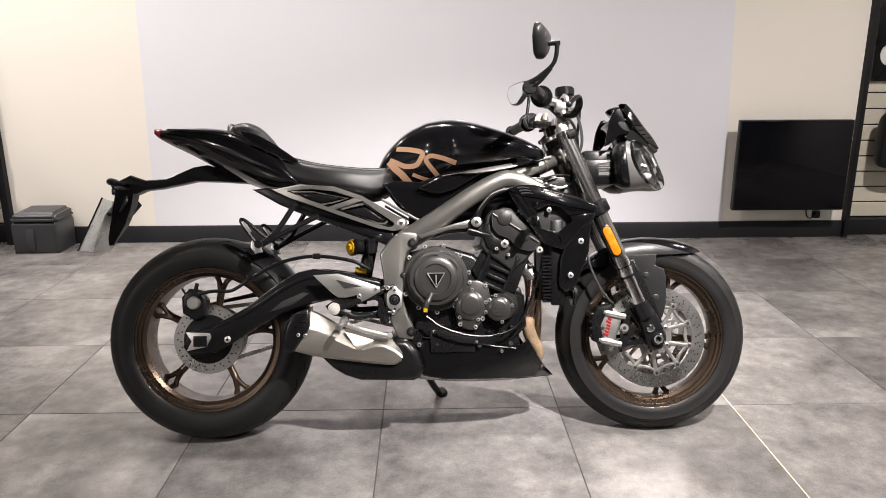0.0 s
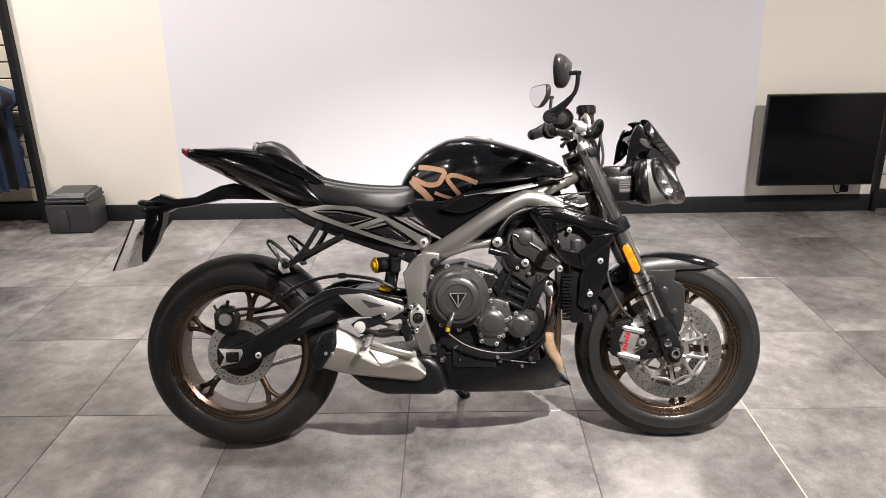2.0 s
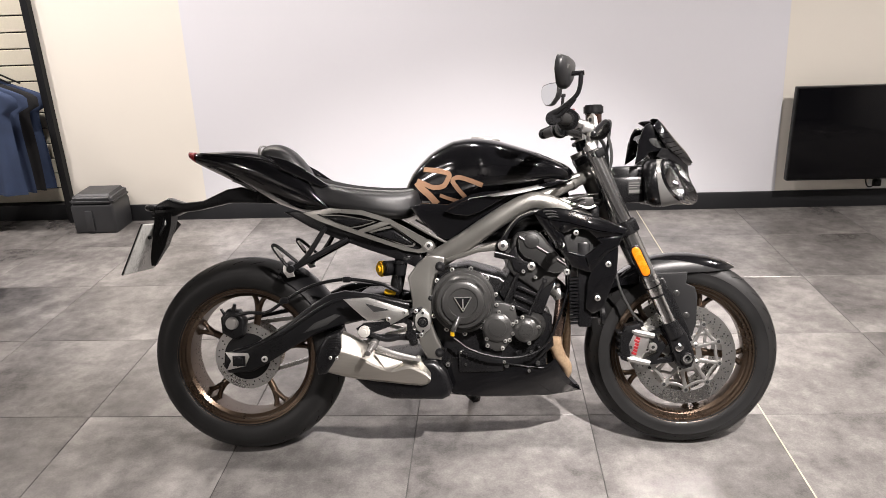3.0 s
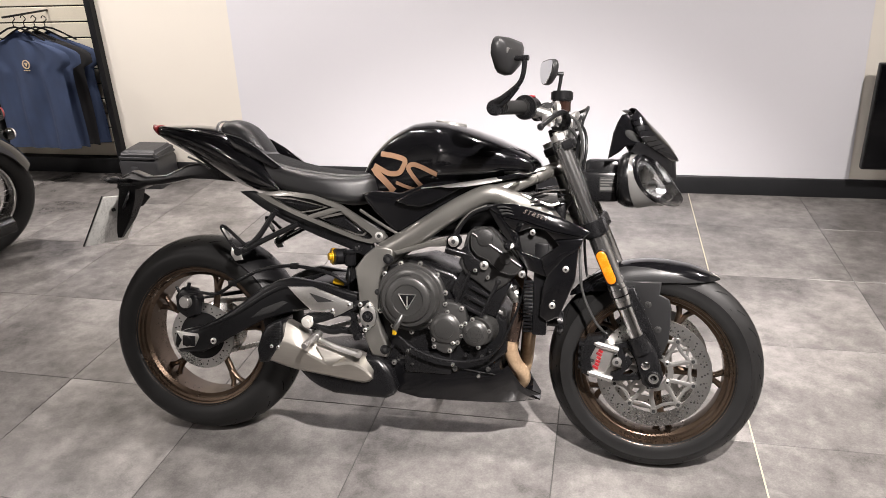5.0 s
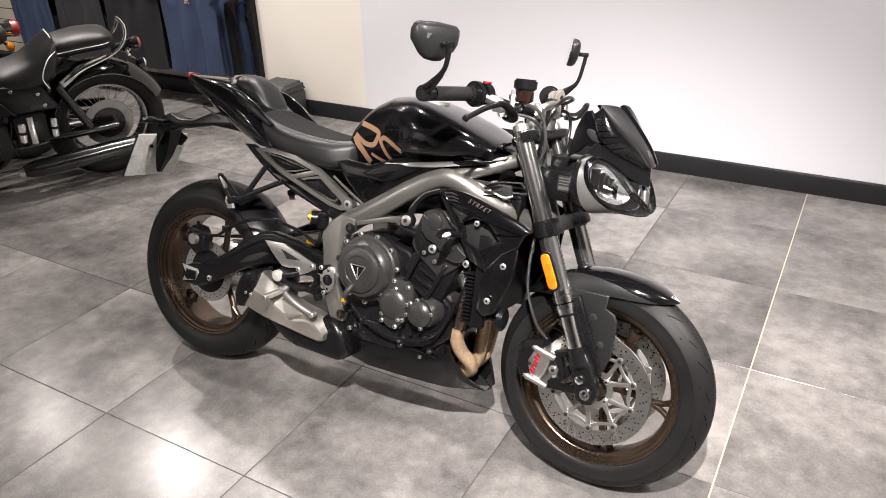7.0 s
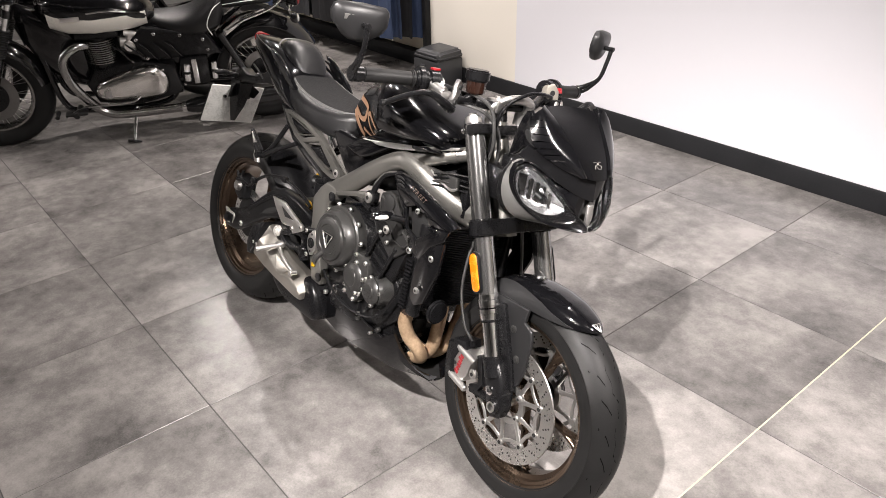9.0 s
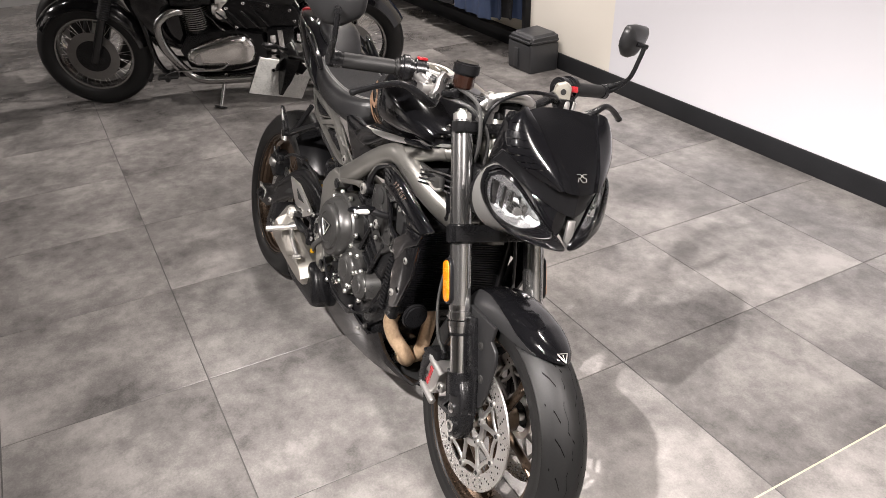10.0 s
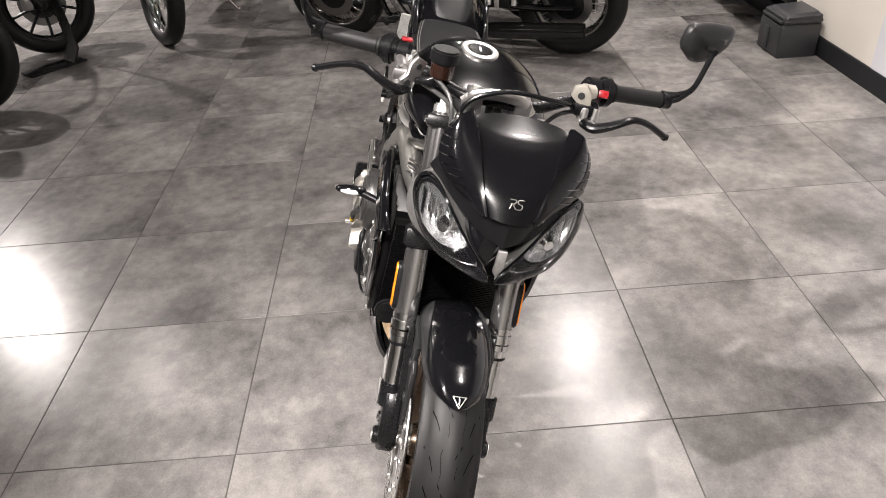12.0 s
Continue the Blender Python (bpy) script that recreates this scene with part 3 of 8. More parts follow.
def wheel(name, c, tyre_r, tyre_w, rim_w, steer, turn, words):
    fix = STEER if steer else Matrix()
    w = part(name, moved(at(c, lathe([(0.018, -0.045), (0.034, -0.045), (0.038, -0.03), (0.032, 0.0), (0.038, 0.03), (0.034, 0.045), (0.018, 0.045)], 32)), fix), BRONZE, bike, words)
    s = tyre_w / 2
    rb = 0.222
    prof = [(rb, -rim_w + 0.008), (rb + 0.008, -rim_w - 0.002), (rb + 0.024, -s * 0.95), (rb + 0.042, -s), (tyre_r - 0.040, -s * 0.93), (tyre_r - 0.020, -s * 0.72), (tyre_r - 0.008, -s * 0.46), (tyre_r - 0.0015, -s * 0.2), (tyre_r, 0)]
    prof = prof + [(r, -y) for r, y in prof[-2::-1]]
    part("tyre", moved(at(c, lathe(prof, 96, True)), fix), RUBBER, w, "black road tyre", 60)
    # rim: flanges, wells and barrel
    rw = rim_w
    edge = [(0.231, -rw - 0.001), (0.236, -rw), (0.237, -rw + 0.006), (0.230, -rw + 0.008), (0.224, -rw + 0.016), (0.206, -rw + 0.030), (0.203, 0)]
    face = [(0.193, 0), (0.196, -rw + 0.034), (0.206, -rw + 0.026), (0.209, -rw + 0.0165), (0.2165, -rw + 0.0150), (0.218, -rw + 0.0080), (0.225, -rw + 0.0065), (0.2265, -rw + 0.002)]
    rim = lathe(edge + [(r, -y) for r, y in edge[-2::-1]] + [(r, -y) for r, y in face[:0:-1]] + face, 96, True)
    part("rim", moved(at(c, rim), fix), BRONZE, w, "dark bronze cast rim", 24)
    for k in range(5):
        sp = spoke(0.03, 0.200, 0.158, 0.024)
        moved(sp, Matrix.Rotation(radians(turn + 72 * k), 4, "Y"))
        part("spoke", moved(at(c, sp), fix), BRONZE, w)
    # tread: strips laid on the tyre, the grooves' shade put into their colour
    cuts = bmesh.new()

    def groove(line, wide):
        prev = None
        for a, f in line:
            y = s * f
            r = float(np.interp(abs(y), [0, s * 0.2, s * 0.46, s * 0.72, s * 0.93], [tyre_r, tyre_r - 0.0015, tyre_r - 0.008, tyre_r - 0.020, tyre_r - 0.040])) + 0.0007
            pair = [cuts.verts.new((r * math.cos(a + q * wide / r), y, r * math.sin(a + q * wide / r))) for q in (-1, 1)]
            if prev:
                cuts.faces.new((prev[0], prev[1], pair[1], pair[0]))
            prev = pair

    n = 13
    for k in range(n):
        step = 2 * math.pi / n
        for side, lag in ((-1, 0.0), (1, 0.5)):
            a0 = (k + lag) * step
            groove([(a0 + step * u, side * f) for u, f in ((0.0, 0.10), (0.16, 0.30), (0.30, 0.26), (0.52, 0.34), (0.80, 0.16), (0.92, 0.20))], 0.0022)
            groove([(a0 + step * u, side * f) for u, f in ((0.30, 0.50), (0.46, 0.62), (0.60, 0.82))], 0.0026)
            groove([(a0 + step * u, side * f) for u, f in ((0.82, 0.44), (0.96, 0.56), (1.08, 0.70))], 0.0024)
    tagged(part("tread_strips", moved(at(c, cuts), fix), TREAD, w, "dark strips for the shaded tread grooves"), kind="stuff")
    return w


rear_wheel = wheel("rear_wheel", RAX, 0.319, 0.184, 0.082, False, 9, "bronze five-spoke rear wheel with road tyre")
disc(0.072, 0.108, -0.062, 0.005, 2, 22, rear_wheel, RAX, False)
part("disc_carrier", at(RAX, lathe([(0.02, -0.05), (0.076, -0.060), (0.076, -0.066), (0.03, -0.07), (0.02, -0.07)], 40)), MATT, rear_wheel)
part("sprocket", at(RAX, lathe([(0.03, 0.062), (0.088, 0.064), (0.092, 0.067), (0.088, 0.070), (0.03, 0.072)], 44)), STEEL, rear_wheel)

front_wheel = wheel("front_wheel", FAX, 0.304, 0.122, 0.058, True, 25, "bronze five-spoke front wheel with road tyre")
for sgn in (-1, 1):
    disc(0.119, 0.160, sgn * 0.070, 0.005, 3, 30, front_wheel, FAX, True)
    hubring = lathe([(0.040, sgn * 0.066 - 0.004), (0.056, sgn * 0.066 - 0.004), (0.056, sgn * 0.066 + 0.004), (0.040, sgn * 0.066 + 0.004)], 40, True)
    carrier = front("disc_carrier", at(FAX, hubring), CARRIER, front_wheel, "silver spidered disc carrier")
    at_bob = lambda k, r=0.112, y=0.069: (r * math.cos(radians(21.5 + 36 * k)), sgn * y, r * math.sin(radians(21.5 + 36 * k)))
    for k in range(10):
        a0 = radians(21.5 + 72 * (k // 2) + 18)
        lean = 0.16 if k % 2 else -0.16
        p0, p1 = (0.050 * math.cos(a0 + lean), sgn * 0.067, 0.050 * math.sin(a0 + lean)), at_bob(k, 0.108)
        mid = Vector(p0).lerp(Vector(p1), 0.5)
        front("carrier_arm", at(FAX, tube([p0, tuple(mid), p1], 0.006, 8, 3, 0.62, [0.0085, 0.0058, 0.0075])), CARRIER, carrier)
        am = radians(21.5 + 36 * k + 18)
        front("carrier_link", at(FAX, tube([at_bob(k, 0.109), (0.0985 * math.cos(am), sgn * 0.069, 0.0985 * math.sin(am)), at_bob(k + 1, 0.109)], 0.0052, 8, 4, 0.62)), CARRIER, carrier)
        ring_at = lambda y, r: at(FAX, rod(at_bob(k, 0.114, y), at_bob(k, 0.114, y + 0.001), r, seg=14))
        bob = join(at(FAX, rod(at_bob(k, 0.114, 0.064), at_bob(k, 0.114, 0.0755), 0.0098, seg=16, bevel=0.001)))
        hole = ring_at(0.0752, 0.0052)
        for f in hole.faces:
            f.material_index = 1
        front("disc_bobbin", join(bob, hole), CARRIER, front_wheel)
        if k % 2 == 0:
            boss = (0.047 * math.cos(a0), 0.047 * math.sin(a0))
            front("carrier_bolt", at(FAX, bolt((boss[0], sgn * 0.070, boss[1]), sgn, 0.0088, 0.006)), CARRIER, carrier)
front("front_axle", rod((FAX.x, -0.112, FAX.z), (FAX.x, 0.112, FAX.z), 0.0125, seg=24, bevel=0.002), SILVER, front_wheel)


# fork legs, clamps
def along(s, off=0.0, y=-0.104):
    """A point s metres down the fork leg."""
    return (0.592 + math.sin(FORK) * s + off * math.cos(FORK), y, 0.952 - math.cos(FORK) * s + off * math.sin(FORK))


def fork_leg(sgn):
    y = sgn * 0.104
    f = front("fork_leg", rod(along(0.0, 0, y), along(0.455, 0, y), 0.0255, seg=36, bevel=0.003), SLEEVE, None, "satin silver upside-down fork tube")
    front("cap", join(rod(along(-0.018, 0, y), along(0.002, 0, y), 0.021, seg=24, bevel=0.003), rod(along(-0.026, 0, y), along(-0.016, 0, y), 0.011, seg=6)), SILVER, f)
    front("dust_seal", join(rod(along(0.428, 0, y), along(0.440, 0, y), 0.0268, seg=30), rod(along(0.440, 0, y), along(0.462, 0, y), 0.0282, seg=30, bevel=0.003), rod(along(0.465, 0, y), along(0.476, 0, y), 0.0272, seg=30), rod(along(0.477, 0, y), along(0.492, 0, y), 0.0265, 0.024, seg=30)), CHROME, f, "polished seal collar")
    front("seal_band", rod(along(0.491, 0, y), along(0.499, 0, y), 0.0252, seg=30, bevel=0.002), SATIN, f)
    front("slider", rod(along(0.47, 0, y), along(0.615, 0, y), 0.0215, seg=36), CHROME, f, "polished inner fork tube")
    foot = plate([(0.806, 0.408), (0.832, 0.420), (0.856, 0.408), (0.880, 0.372), (0.892, 0.337), (0.903, 0.302), (0.892, 0.272), (0.868, 0.264), (0.846, 0.278), (0.838, 0.310), (0.818, 0.372)], y - sgn * 0.028, y + sgn * 0.014, 0.010, 3)
    front("axle_foot", foot, MATT, f, "black cast fork foot")
    front("foot_neck", rod(along(0.585, 0, y), along(0.640, 0, y), 0.0265, seg=30, bevel=0.004), MATT, f)
    ax = front("axle_nut", moved(lathe([(0.0105, 0.0), (0.0195, 0.0), (0.0195, 0.008), (0.016, 0.011), (0.0105, 0.011)], 28, True), Matrix.Translation((FAX.x, y + sgn * 0.014, FAX.z)) @ Matrix.Diagonal((1, sgn, 1, 1))), MATT, f)
    front("axle_rim", moved(lathe([(0.0095, 0.0), (0.0140, 0.0), (0.0140, 0.013), (0.0095, 0.013)], 24, True), Matrix.Translation((FAX.x, y + sgn * 0.014, FAX.z)) @ Matrix.Diagonal((1, sgn, 1, 1))), SILVER, ax, "bright axle end")
    front("pinch_bolt", bolt((0.853, y + sgn * 0.013, 0.335), sgn, 0.0125, 0.008, 16), CHROME, f)
    return f


fork_r, fork_l = fork_leg(-1), fork_leg(1)
for ob, sgn in ((fork_r, -1), (fork_l, 1)):
    front("reflector_base", plate(pill((0.7195, 0.642), (0.7500, 0.574), 0.0165), sgn * 0.126, sgn * 0.1375, 0.003), SATIN, ob)
    front("reflector", plate(pill((0.7195, 0.640), (0.7490, 0.576), 0.0135), sgn * 0.132, sgn * 0.1410, 0.003, 3), AMBER, ob, "amber side reflector")


def clamp(s, thick, name, mat):
    c = Vector(along(s, -0.028, 0))
    m = Matrix.Translation(c) @ Matrix.Rotation(-FORK, 4, "Y")
    out = []
    pts = [(-0.03, -0.055), (0.0, -0.075), (0.035, -0.135), (0.06, -0.135), (0.065, -0.085), (0.05, -0.04), (0.055, 0), (0.05, 0.04), (0.065, 0.085), (0.06, 0.135), (0.035, 0.135), (0.0, 0.075), (-0.03, 0.055)]
    bm = plate([(x, y) for x, y in pts], -thick / 2, thick / 2, 0.005, 2)
    moved(bm, m @ pose(0, 0, 0, 90))
    return front(name, bm, mat)


top_clamp = clamp(0.018, 0.026, "top_clamp", MATT)
low_clamp = clamp(0.262, 0.040, "lower_clamp", MATT)
for sgn in (-1, 1):
    front("clamp_bolt", bolt(along(0.018, -0.006, sgn * 0.134), sgn, 0.007, 0.006), CHROME, top_clamp)
    front("clamp_collar", rod(along(0.24, 0, sgn * 0.104), along(0.285, 0, sgn * 0.104), 0.034, seg=30, bevel=0.004), MATT, low_clamp)
part("head_tube", rod(along(-0.01, -0.03, 0), along(0.29, -0.03, 0), 0.030, seg=28), GUNMETAL, bike)


# front mudguard
def guard_skin(a0, a1, r0, r1, half0, half1, droop, thick, n=22, m=14, tipped=True):
    bm = bmesh.new()
    layers = []
    for lay in (0, 1):
        rows = []
        for i in range(n + 1):
            u = i / n
            a = radians(a0 + (a1 - a0) * u)
            half = half0 + (half1 - half0) * u
            if tipped and u < 0.28:
                half *= (1 - (1 - u / 0.28) ** 2.4) ** 0.5 * 0.93 + 0.07
            row = []
            for j in range(m + 1):
                v = j / m * 2 - 1
                r = r0 + (r1 - r0) * u - droop * (abs(v) ** 2.2) * half / max(half0, half1) - lay * thick
                row.append(bm.verts.new((r * math.cos(a), v * half, r * math.sin(a))))
            rows.append(row)
        layers.append(rows)
        for p, q in zip(rows, rows[1:]):
            for j in range(m):
                bm.faces.new((p[j], p[j + 1], q[j + 1], q[j]))
    o, i_ = layers
    rim = [*o[0], *[r[-1] for r in o[1:]], *o[-1][-2::-1], *[r[0] for r in o[-2:0:-1]]]
    rim2 = [*i_[0], *[r[-1] for r in i_[1:]], *i_[-1][-2::-1], *[r[0] for r in i_[-2:0:-1]]]
    for k in range(len(rim)):
        bm.faces.new((rim[k], rim[(k + 1) % len(rim)], rim2[(k + 1) % len(rim)], rim2[k]))
    return bm


GUARD_TOP = np.array([(0.632, 0.512), (0.66, 0.540), (0.70, 0.570), (0.757, 0.601), (0.794, 0.612), (0.849, 0.619), (0.904, 0.618), (0.959, 0.610), (1.004, 0.595), (1.03, 0.582), (1.046, 0.572)])
GUARD_LOW = np.array([(0.632, 0.506), (0.68, 0.524), (0.735, 0.530), (0.779, 0.552), (0.868, 0.561), (0.958, 0.563), (1.025, 0.567), (1.046, 0.5685)])
GUARD_HALF = np.array([(0.632, 0.050), (0.68, 0.066), (0.78, 0.071), (0.88, 0.069), (0.94, 0.064), (0.985, 0.053), (1.015, 0.038), (1.036, 0.020), (1.046, 0.005)])


def guard_piece(x0, x1, first, last, lift, thick=0.004, n=34, m=18):
    """A strip of the mudguard between two angles of its section (functions of x), lifted off the base surface."""
    bm = bmesh.new()
    layers = []
    for lay in (0, thick):
        rows = []
        for i in range(n + 1):
            x = x0 + (x1 - x0) * (1 - (1 - i / n) ** 1.5)
            top, low, half = (float(np.interp(x, c[:, 0], c[:, 1])) + d for c, d in ((GUARD_TOP, lift - lay), (GUARD_LOW, -0.3 * lift), (GUARD_HALF, lift - lay)))
            half, top = max(half, 0.002), max(top, low + 0.002)
            a0, a1 = first(x), last(x)
            row = []
            for j in range(m + 1):
                a = a0 + (a1 - a0) * j / m
                c, q = math.cos(a), max(0.0, math.sin(a))
                row.append(bm.verts.new((x, -half * math.copysign(abs(c) ** 0.72, c), low + (top - low) * q ** 0.85)))
            rows.append(row)
        layers.append(rows)
        for p, q in zip(rows, rows[1:]):
            for j in range(m):
                bm.faces.new((p[j], p[j + 1], q[j + 1], q[j]))
    o, i_ = layers
    rim = [*o[0], *[r[-1] for r in o[1:]], *o[-1][-2::-1], *[r[0] for r in o[-2:0:-1]]]
    rim2 = [*i_[0], *[r[-1] for r in i_[1:]], *i_[-1][-2::-1], *[r[0] for r in i_[-2:0:-1]]]
    for k in range(len(rim)):
        bm.faces.new((rim[k], rim[(k + 1) % len(rim)], rim2[(k + 1) % len(rim)], rim2[k]))
    return bm


mudguard = front("front_mudguard", guard_piece(0.632, 1.046, lambda x: 0.0, lambda x: math.pi, 0.0), GLOSS, None, "gloss black front mudguard", 50)
seam = lambda x: float(np.interp(x, [0.74, 0.80, 0.90, 1.0], [1.02, 0.88, 0.52, 0.06]))
for sgn in (-1, 1):
    flank = guard_piece(0.74, 1.0, lambda x: 0.02, seam, 0.0025, 0.003)
    front("guard_flank", flank if sgn < 0 else mirrored(flank), MOULDED, mudguard, "satin grey-black flank", 50)
    stay = front("mudguard_stay", plate([(0.770, 0.563), (0.886, 0.566), (0.882, 0.530), (0.908, 0.518), (0.916, 0.493), (0.913, 0.404), (0.902, 0.365), (0.886, 0.350), (0.862, 0.400), (0.835, 0.460), (0.800, 0.520)], sgn * 0.070, sgn * 0.081, 0.004, 3), MOULDED, mudguard, "satin black mudguard stay")
    front("stay_rib", plate([(0.784, 0.545), (0.812, 0.552), (0.846, 0.480), (0.882, 0.400), (0.900, 0.350), (0.876, 0.345), (0.852, 0.400), (0.815, 0.470)], sgn * 0.078, sgn * 0.094, 0.006, 3), MATT, stay)
    for p in ((0.852, 0.500), (0.882, 0.430)):
        front("stay_bolt", bolt((p[0], sgn * 0.080, p[1]), sgn, 0.0098, 0.004, 16), GREY, stay)
tri = [(-0.013, 0.0), (0.013, 0.0), (0.0, -0.022)]
badge = join(*[rod((tri[k][0], tri[k][1], 0), (tri[(k + 1) % 3][0], tri[(k + 1) % 3][1], 0), 0.0013, seg=6) for k in range(3)], rod((0, -0.003, 0), (0, -0.016, 0), 0.0012, seg=6))
front("guard_badge", moved(badge, Matrix.Translation(FAX + Vector((0.150, 0, 0.2815))) @ Matrix.Rotation(radians(-151 + 180), 4, "Y") @ pose(0, 0, 0, 0, 0, 90)), SILVER, mudguard)


# brakes at the front
def caliper(sgn):
    y = sgn * 0.085
    c = front("brake_caliper", plate([(0.712, 0.386), (0.738, 0.392), (0.770, 0.378), (0.762, 0.350), (0.752, 0.318), (0.742, 0.296), (0.712, 0.300), (0.702, 0.318), (0.694, 0.345), (0.700, 0.368)], y - 0.030, y + 0.030, 0.007, 3), CARRIER, None, "silver radial brake caliper")
    front("caliper_back", plate([(0.690, 0.402), (0.735, 0.412), (0.742, 0.384), (0.716, 0.376), (0.702, 0.345), (0.708, 0.305), (0.698, 0.288), (0.678, 0.296), (0.672, 0.330), (0.674, 0.372)], y - 0.034, y + 0.024, 0.006, 2), MATT, c)
    for k in range(4):
        z = 0.308 + 0.022 * k
        front("back_rib", box(0.666, 0.690, y - 0.030, y + 0.027, z, z + 0.010, 0.003), MATT, c)
    for a, b in (((0.716, 0.386), (0.778, 0.372)), ((0.700, 0.300), (0.764, 0.286))):
        front("mount_tube", join(rod((a[0], y + sgn * 0.031, a[1]), (b[0], y + sgn * 0.031, b[1]), 0.0092, seg=18, bevel=0.002), rod((a[0] - 0.006, y + sgn * 0.031, a[1] + 0.0013), (a[0], y + sgn * 0.031, a[1]), 0.0068, seg=6)), CARRIER, c)
    for px, pz in ((0.7745, 0.336), (0.706, 0.336)):
        front("piston_cap", rod((px, y + sgn * 0.018, pz), (px, y + sgn * 0.030, pz), 0.0135, seg=22, bevel=0.003), CARRIER, c)
        front("piston_mark", rod((px, y + sgn * 0.0300, pz), (px, y + sgn * 0.0308, pz), 0.0052, seg=12), DARK, c)
    for k in range(6):
        front("red_mark", moved(box(-0.0038, 0.0038, -0.0008, 0.0008, -0.0085, 0.0085 if k in (0, 4) else 0.0045, 0.0006), Matrix.Translation((0.7215 + 0.0044 * (k - 2.5) * 0.5, y + sgn * 0.0305, 0.341 + 0.0098 * (k - 2.5))) @ pose(0, 0, 0, 0, -63)), RED, c, "red lettering as a plain bar")
    br = front("caliper_bracket", hoop([(0.766, 0.384), (0.800, 0.392), (0.838, 0.352), (0.856, 0.306), (0.838, 0.284), (0.762, 0.276), (0.758, 0.296), (0.790, 0.312)], [(0.786, 0.376), (0.802, 0.376), (0.824, 0.344), (0.834, 0.312), (0.826, 0.298), (0.790, 0.292), (0.792, 0.298), (0.806, 0.318)], y - sgn * 0.006, y + sgn * 0.014), MATT, c, "black forked caliper bracket")
    front("bracket_web", plate([(0.782, 0.330), (0.806, 0.352), (0.818, 0.332), (0.804, 0.310)], y - sgn * 0.004, y + sgn * 0.010, 0.003), MATT, br)
    front("banjo_bolt", join(rod((0.742, y + sgn * 0.012, 0.398), (0.735, y + sgn * 0.016, 0.416), 0.008, seg=12, bevel=0.002), rod((0.728, y + sgn * 0.016, 0.420), (0.744, y + sgn * 0.016, 0.412), 0.006, seg=12)), MATT, c)
    front("brake_hose", tube([(0.740, y + sgn * 0.016, 0.412), (0.708, y + sgn * 0.026, 0.452), (0.672, y + sgn * 0.024, 0.53), (0.660, y + sgn * 0.012, 0.62), (0.655, sgn * 0.07, 0.72), (0.62, sgn * 0.045, 0.84)], 0.0042, 10, 8), HOSE, c, "braided brake hose")
    return c


caliper(-1)
caliper(1)


# ---- headlamps, fly screen ----
RIM = [(0.160, 0.908), (0.166, 0.880), (0.160, 0.846), (0.140, 0.812), (0.108, 0.788), (0.070, 0.777), (0.030, 0.772), (0.006, 0.776), (0.016, 0.795), (0.050, 0.828), (0.086, 0.872), (0.118, 0.908), (0.142, 0.920)]
BRIGHT = [(0.151, 0.892), (0.154, 0.874), (0.150, 0.848), (0.138, 0.824), (0.117, 0.809), (0.095, 0.803), (0.072, 0.806), (0.056, 0.818), (0.058, 0.830), (0.075, 0.848), (0.097, 0.874), (0.119, 0.895), (0.138, 0.901)]
LCY, LCZ = 0.100, 0.846


def lamp_ring(x, sgn, lean=0.16, back=0.74, inner=0.0, scale=1.0, round_=0.0, fill=1.0):
    """The lamp's teardrop outline at depth x (inner 1: the bright window's), swept back at the outer side; round_ draws it towards a circle."""
    mid = [(y + (q - y) * inner, z + (w - z) * inner) for (y, z), (q, w) in zip(RIM, BRIGHT)]
    pts = smooth_path([(0, y, z) for y, z in mid] + [(0, *mid[0])], 4)[:-1]
    out = []
    for p in pts:
        y, z = LCY + (p.y - LCY) * scale, LCZ + (p.z - LCZ) * scale
        a = math.atan2(p.z - LCZ, p.y - LCY)
        ry, rz = LCY + 0.068 * fill * math.cos(a), LCZ + 0.070 * fill * math.sin(a)
        y, z = y + (ry - y) * round_, z + (rz - z) * round_
        out.append((x - lean * (z - LCZ) - back * (y - LCY) * (1.0 if y > LCY else 0.78) - 1.6 * back * max(0.0, y - LCY) ** 2 / 0.7, sgn * y + 0.018, z))
    return out


def ring_skin(rows, cap=False):
    bm = bmesh.new()
    rings = [[bm.verts.new(p) for p in q] for q in rows]
    skin(bm, rings, caps=False)
    if cap:
        bm.faces.new(rings[-1])
    return bm


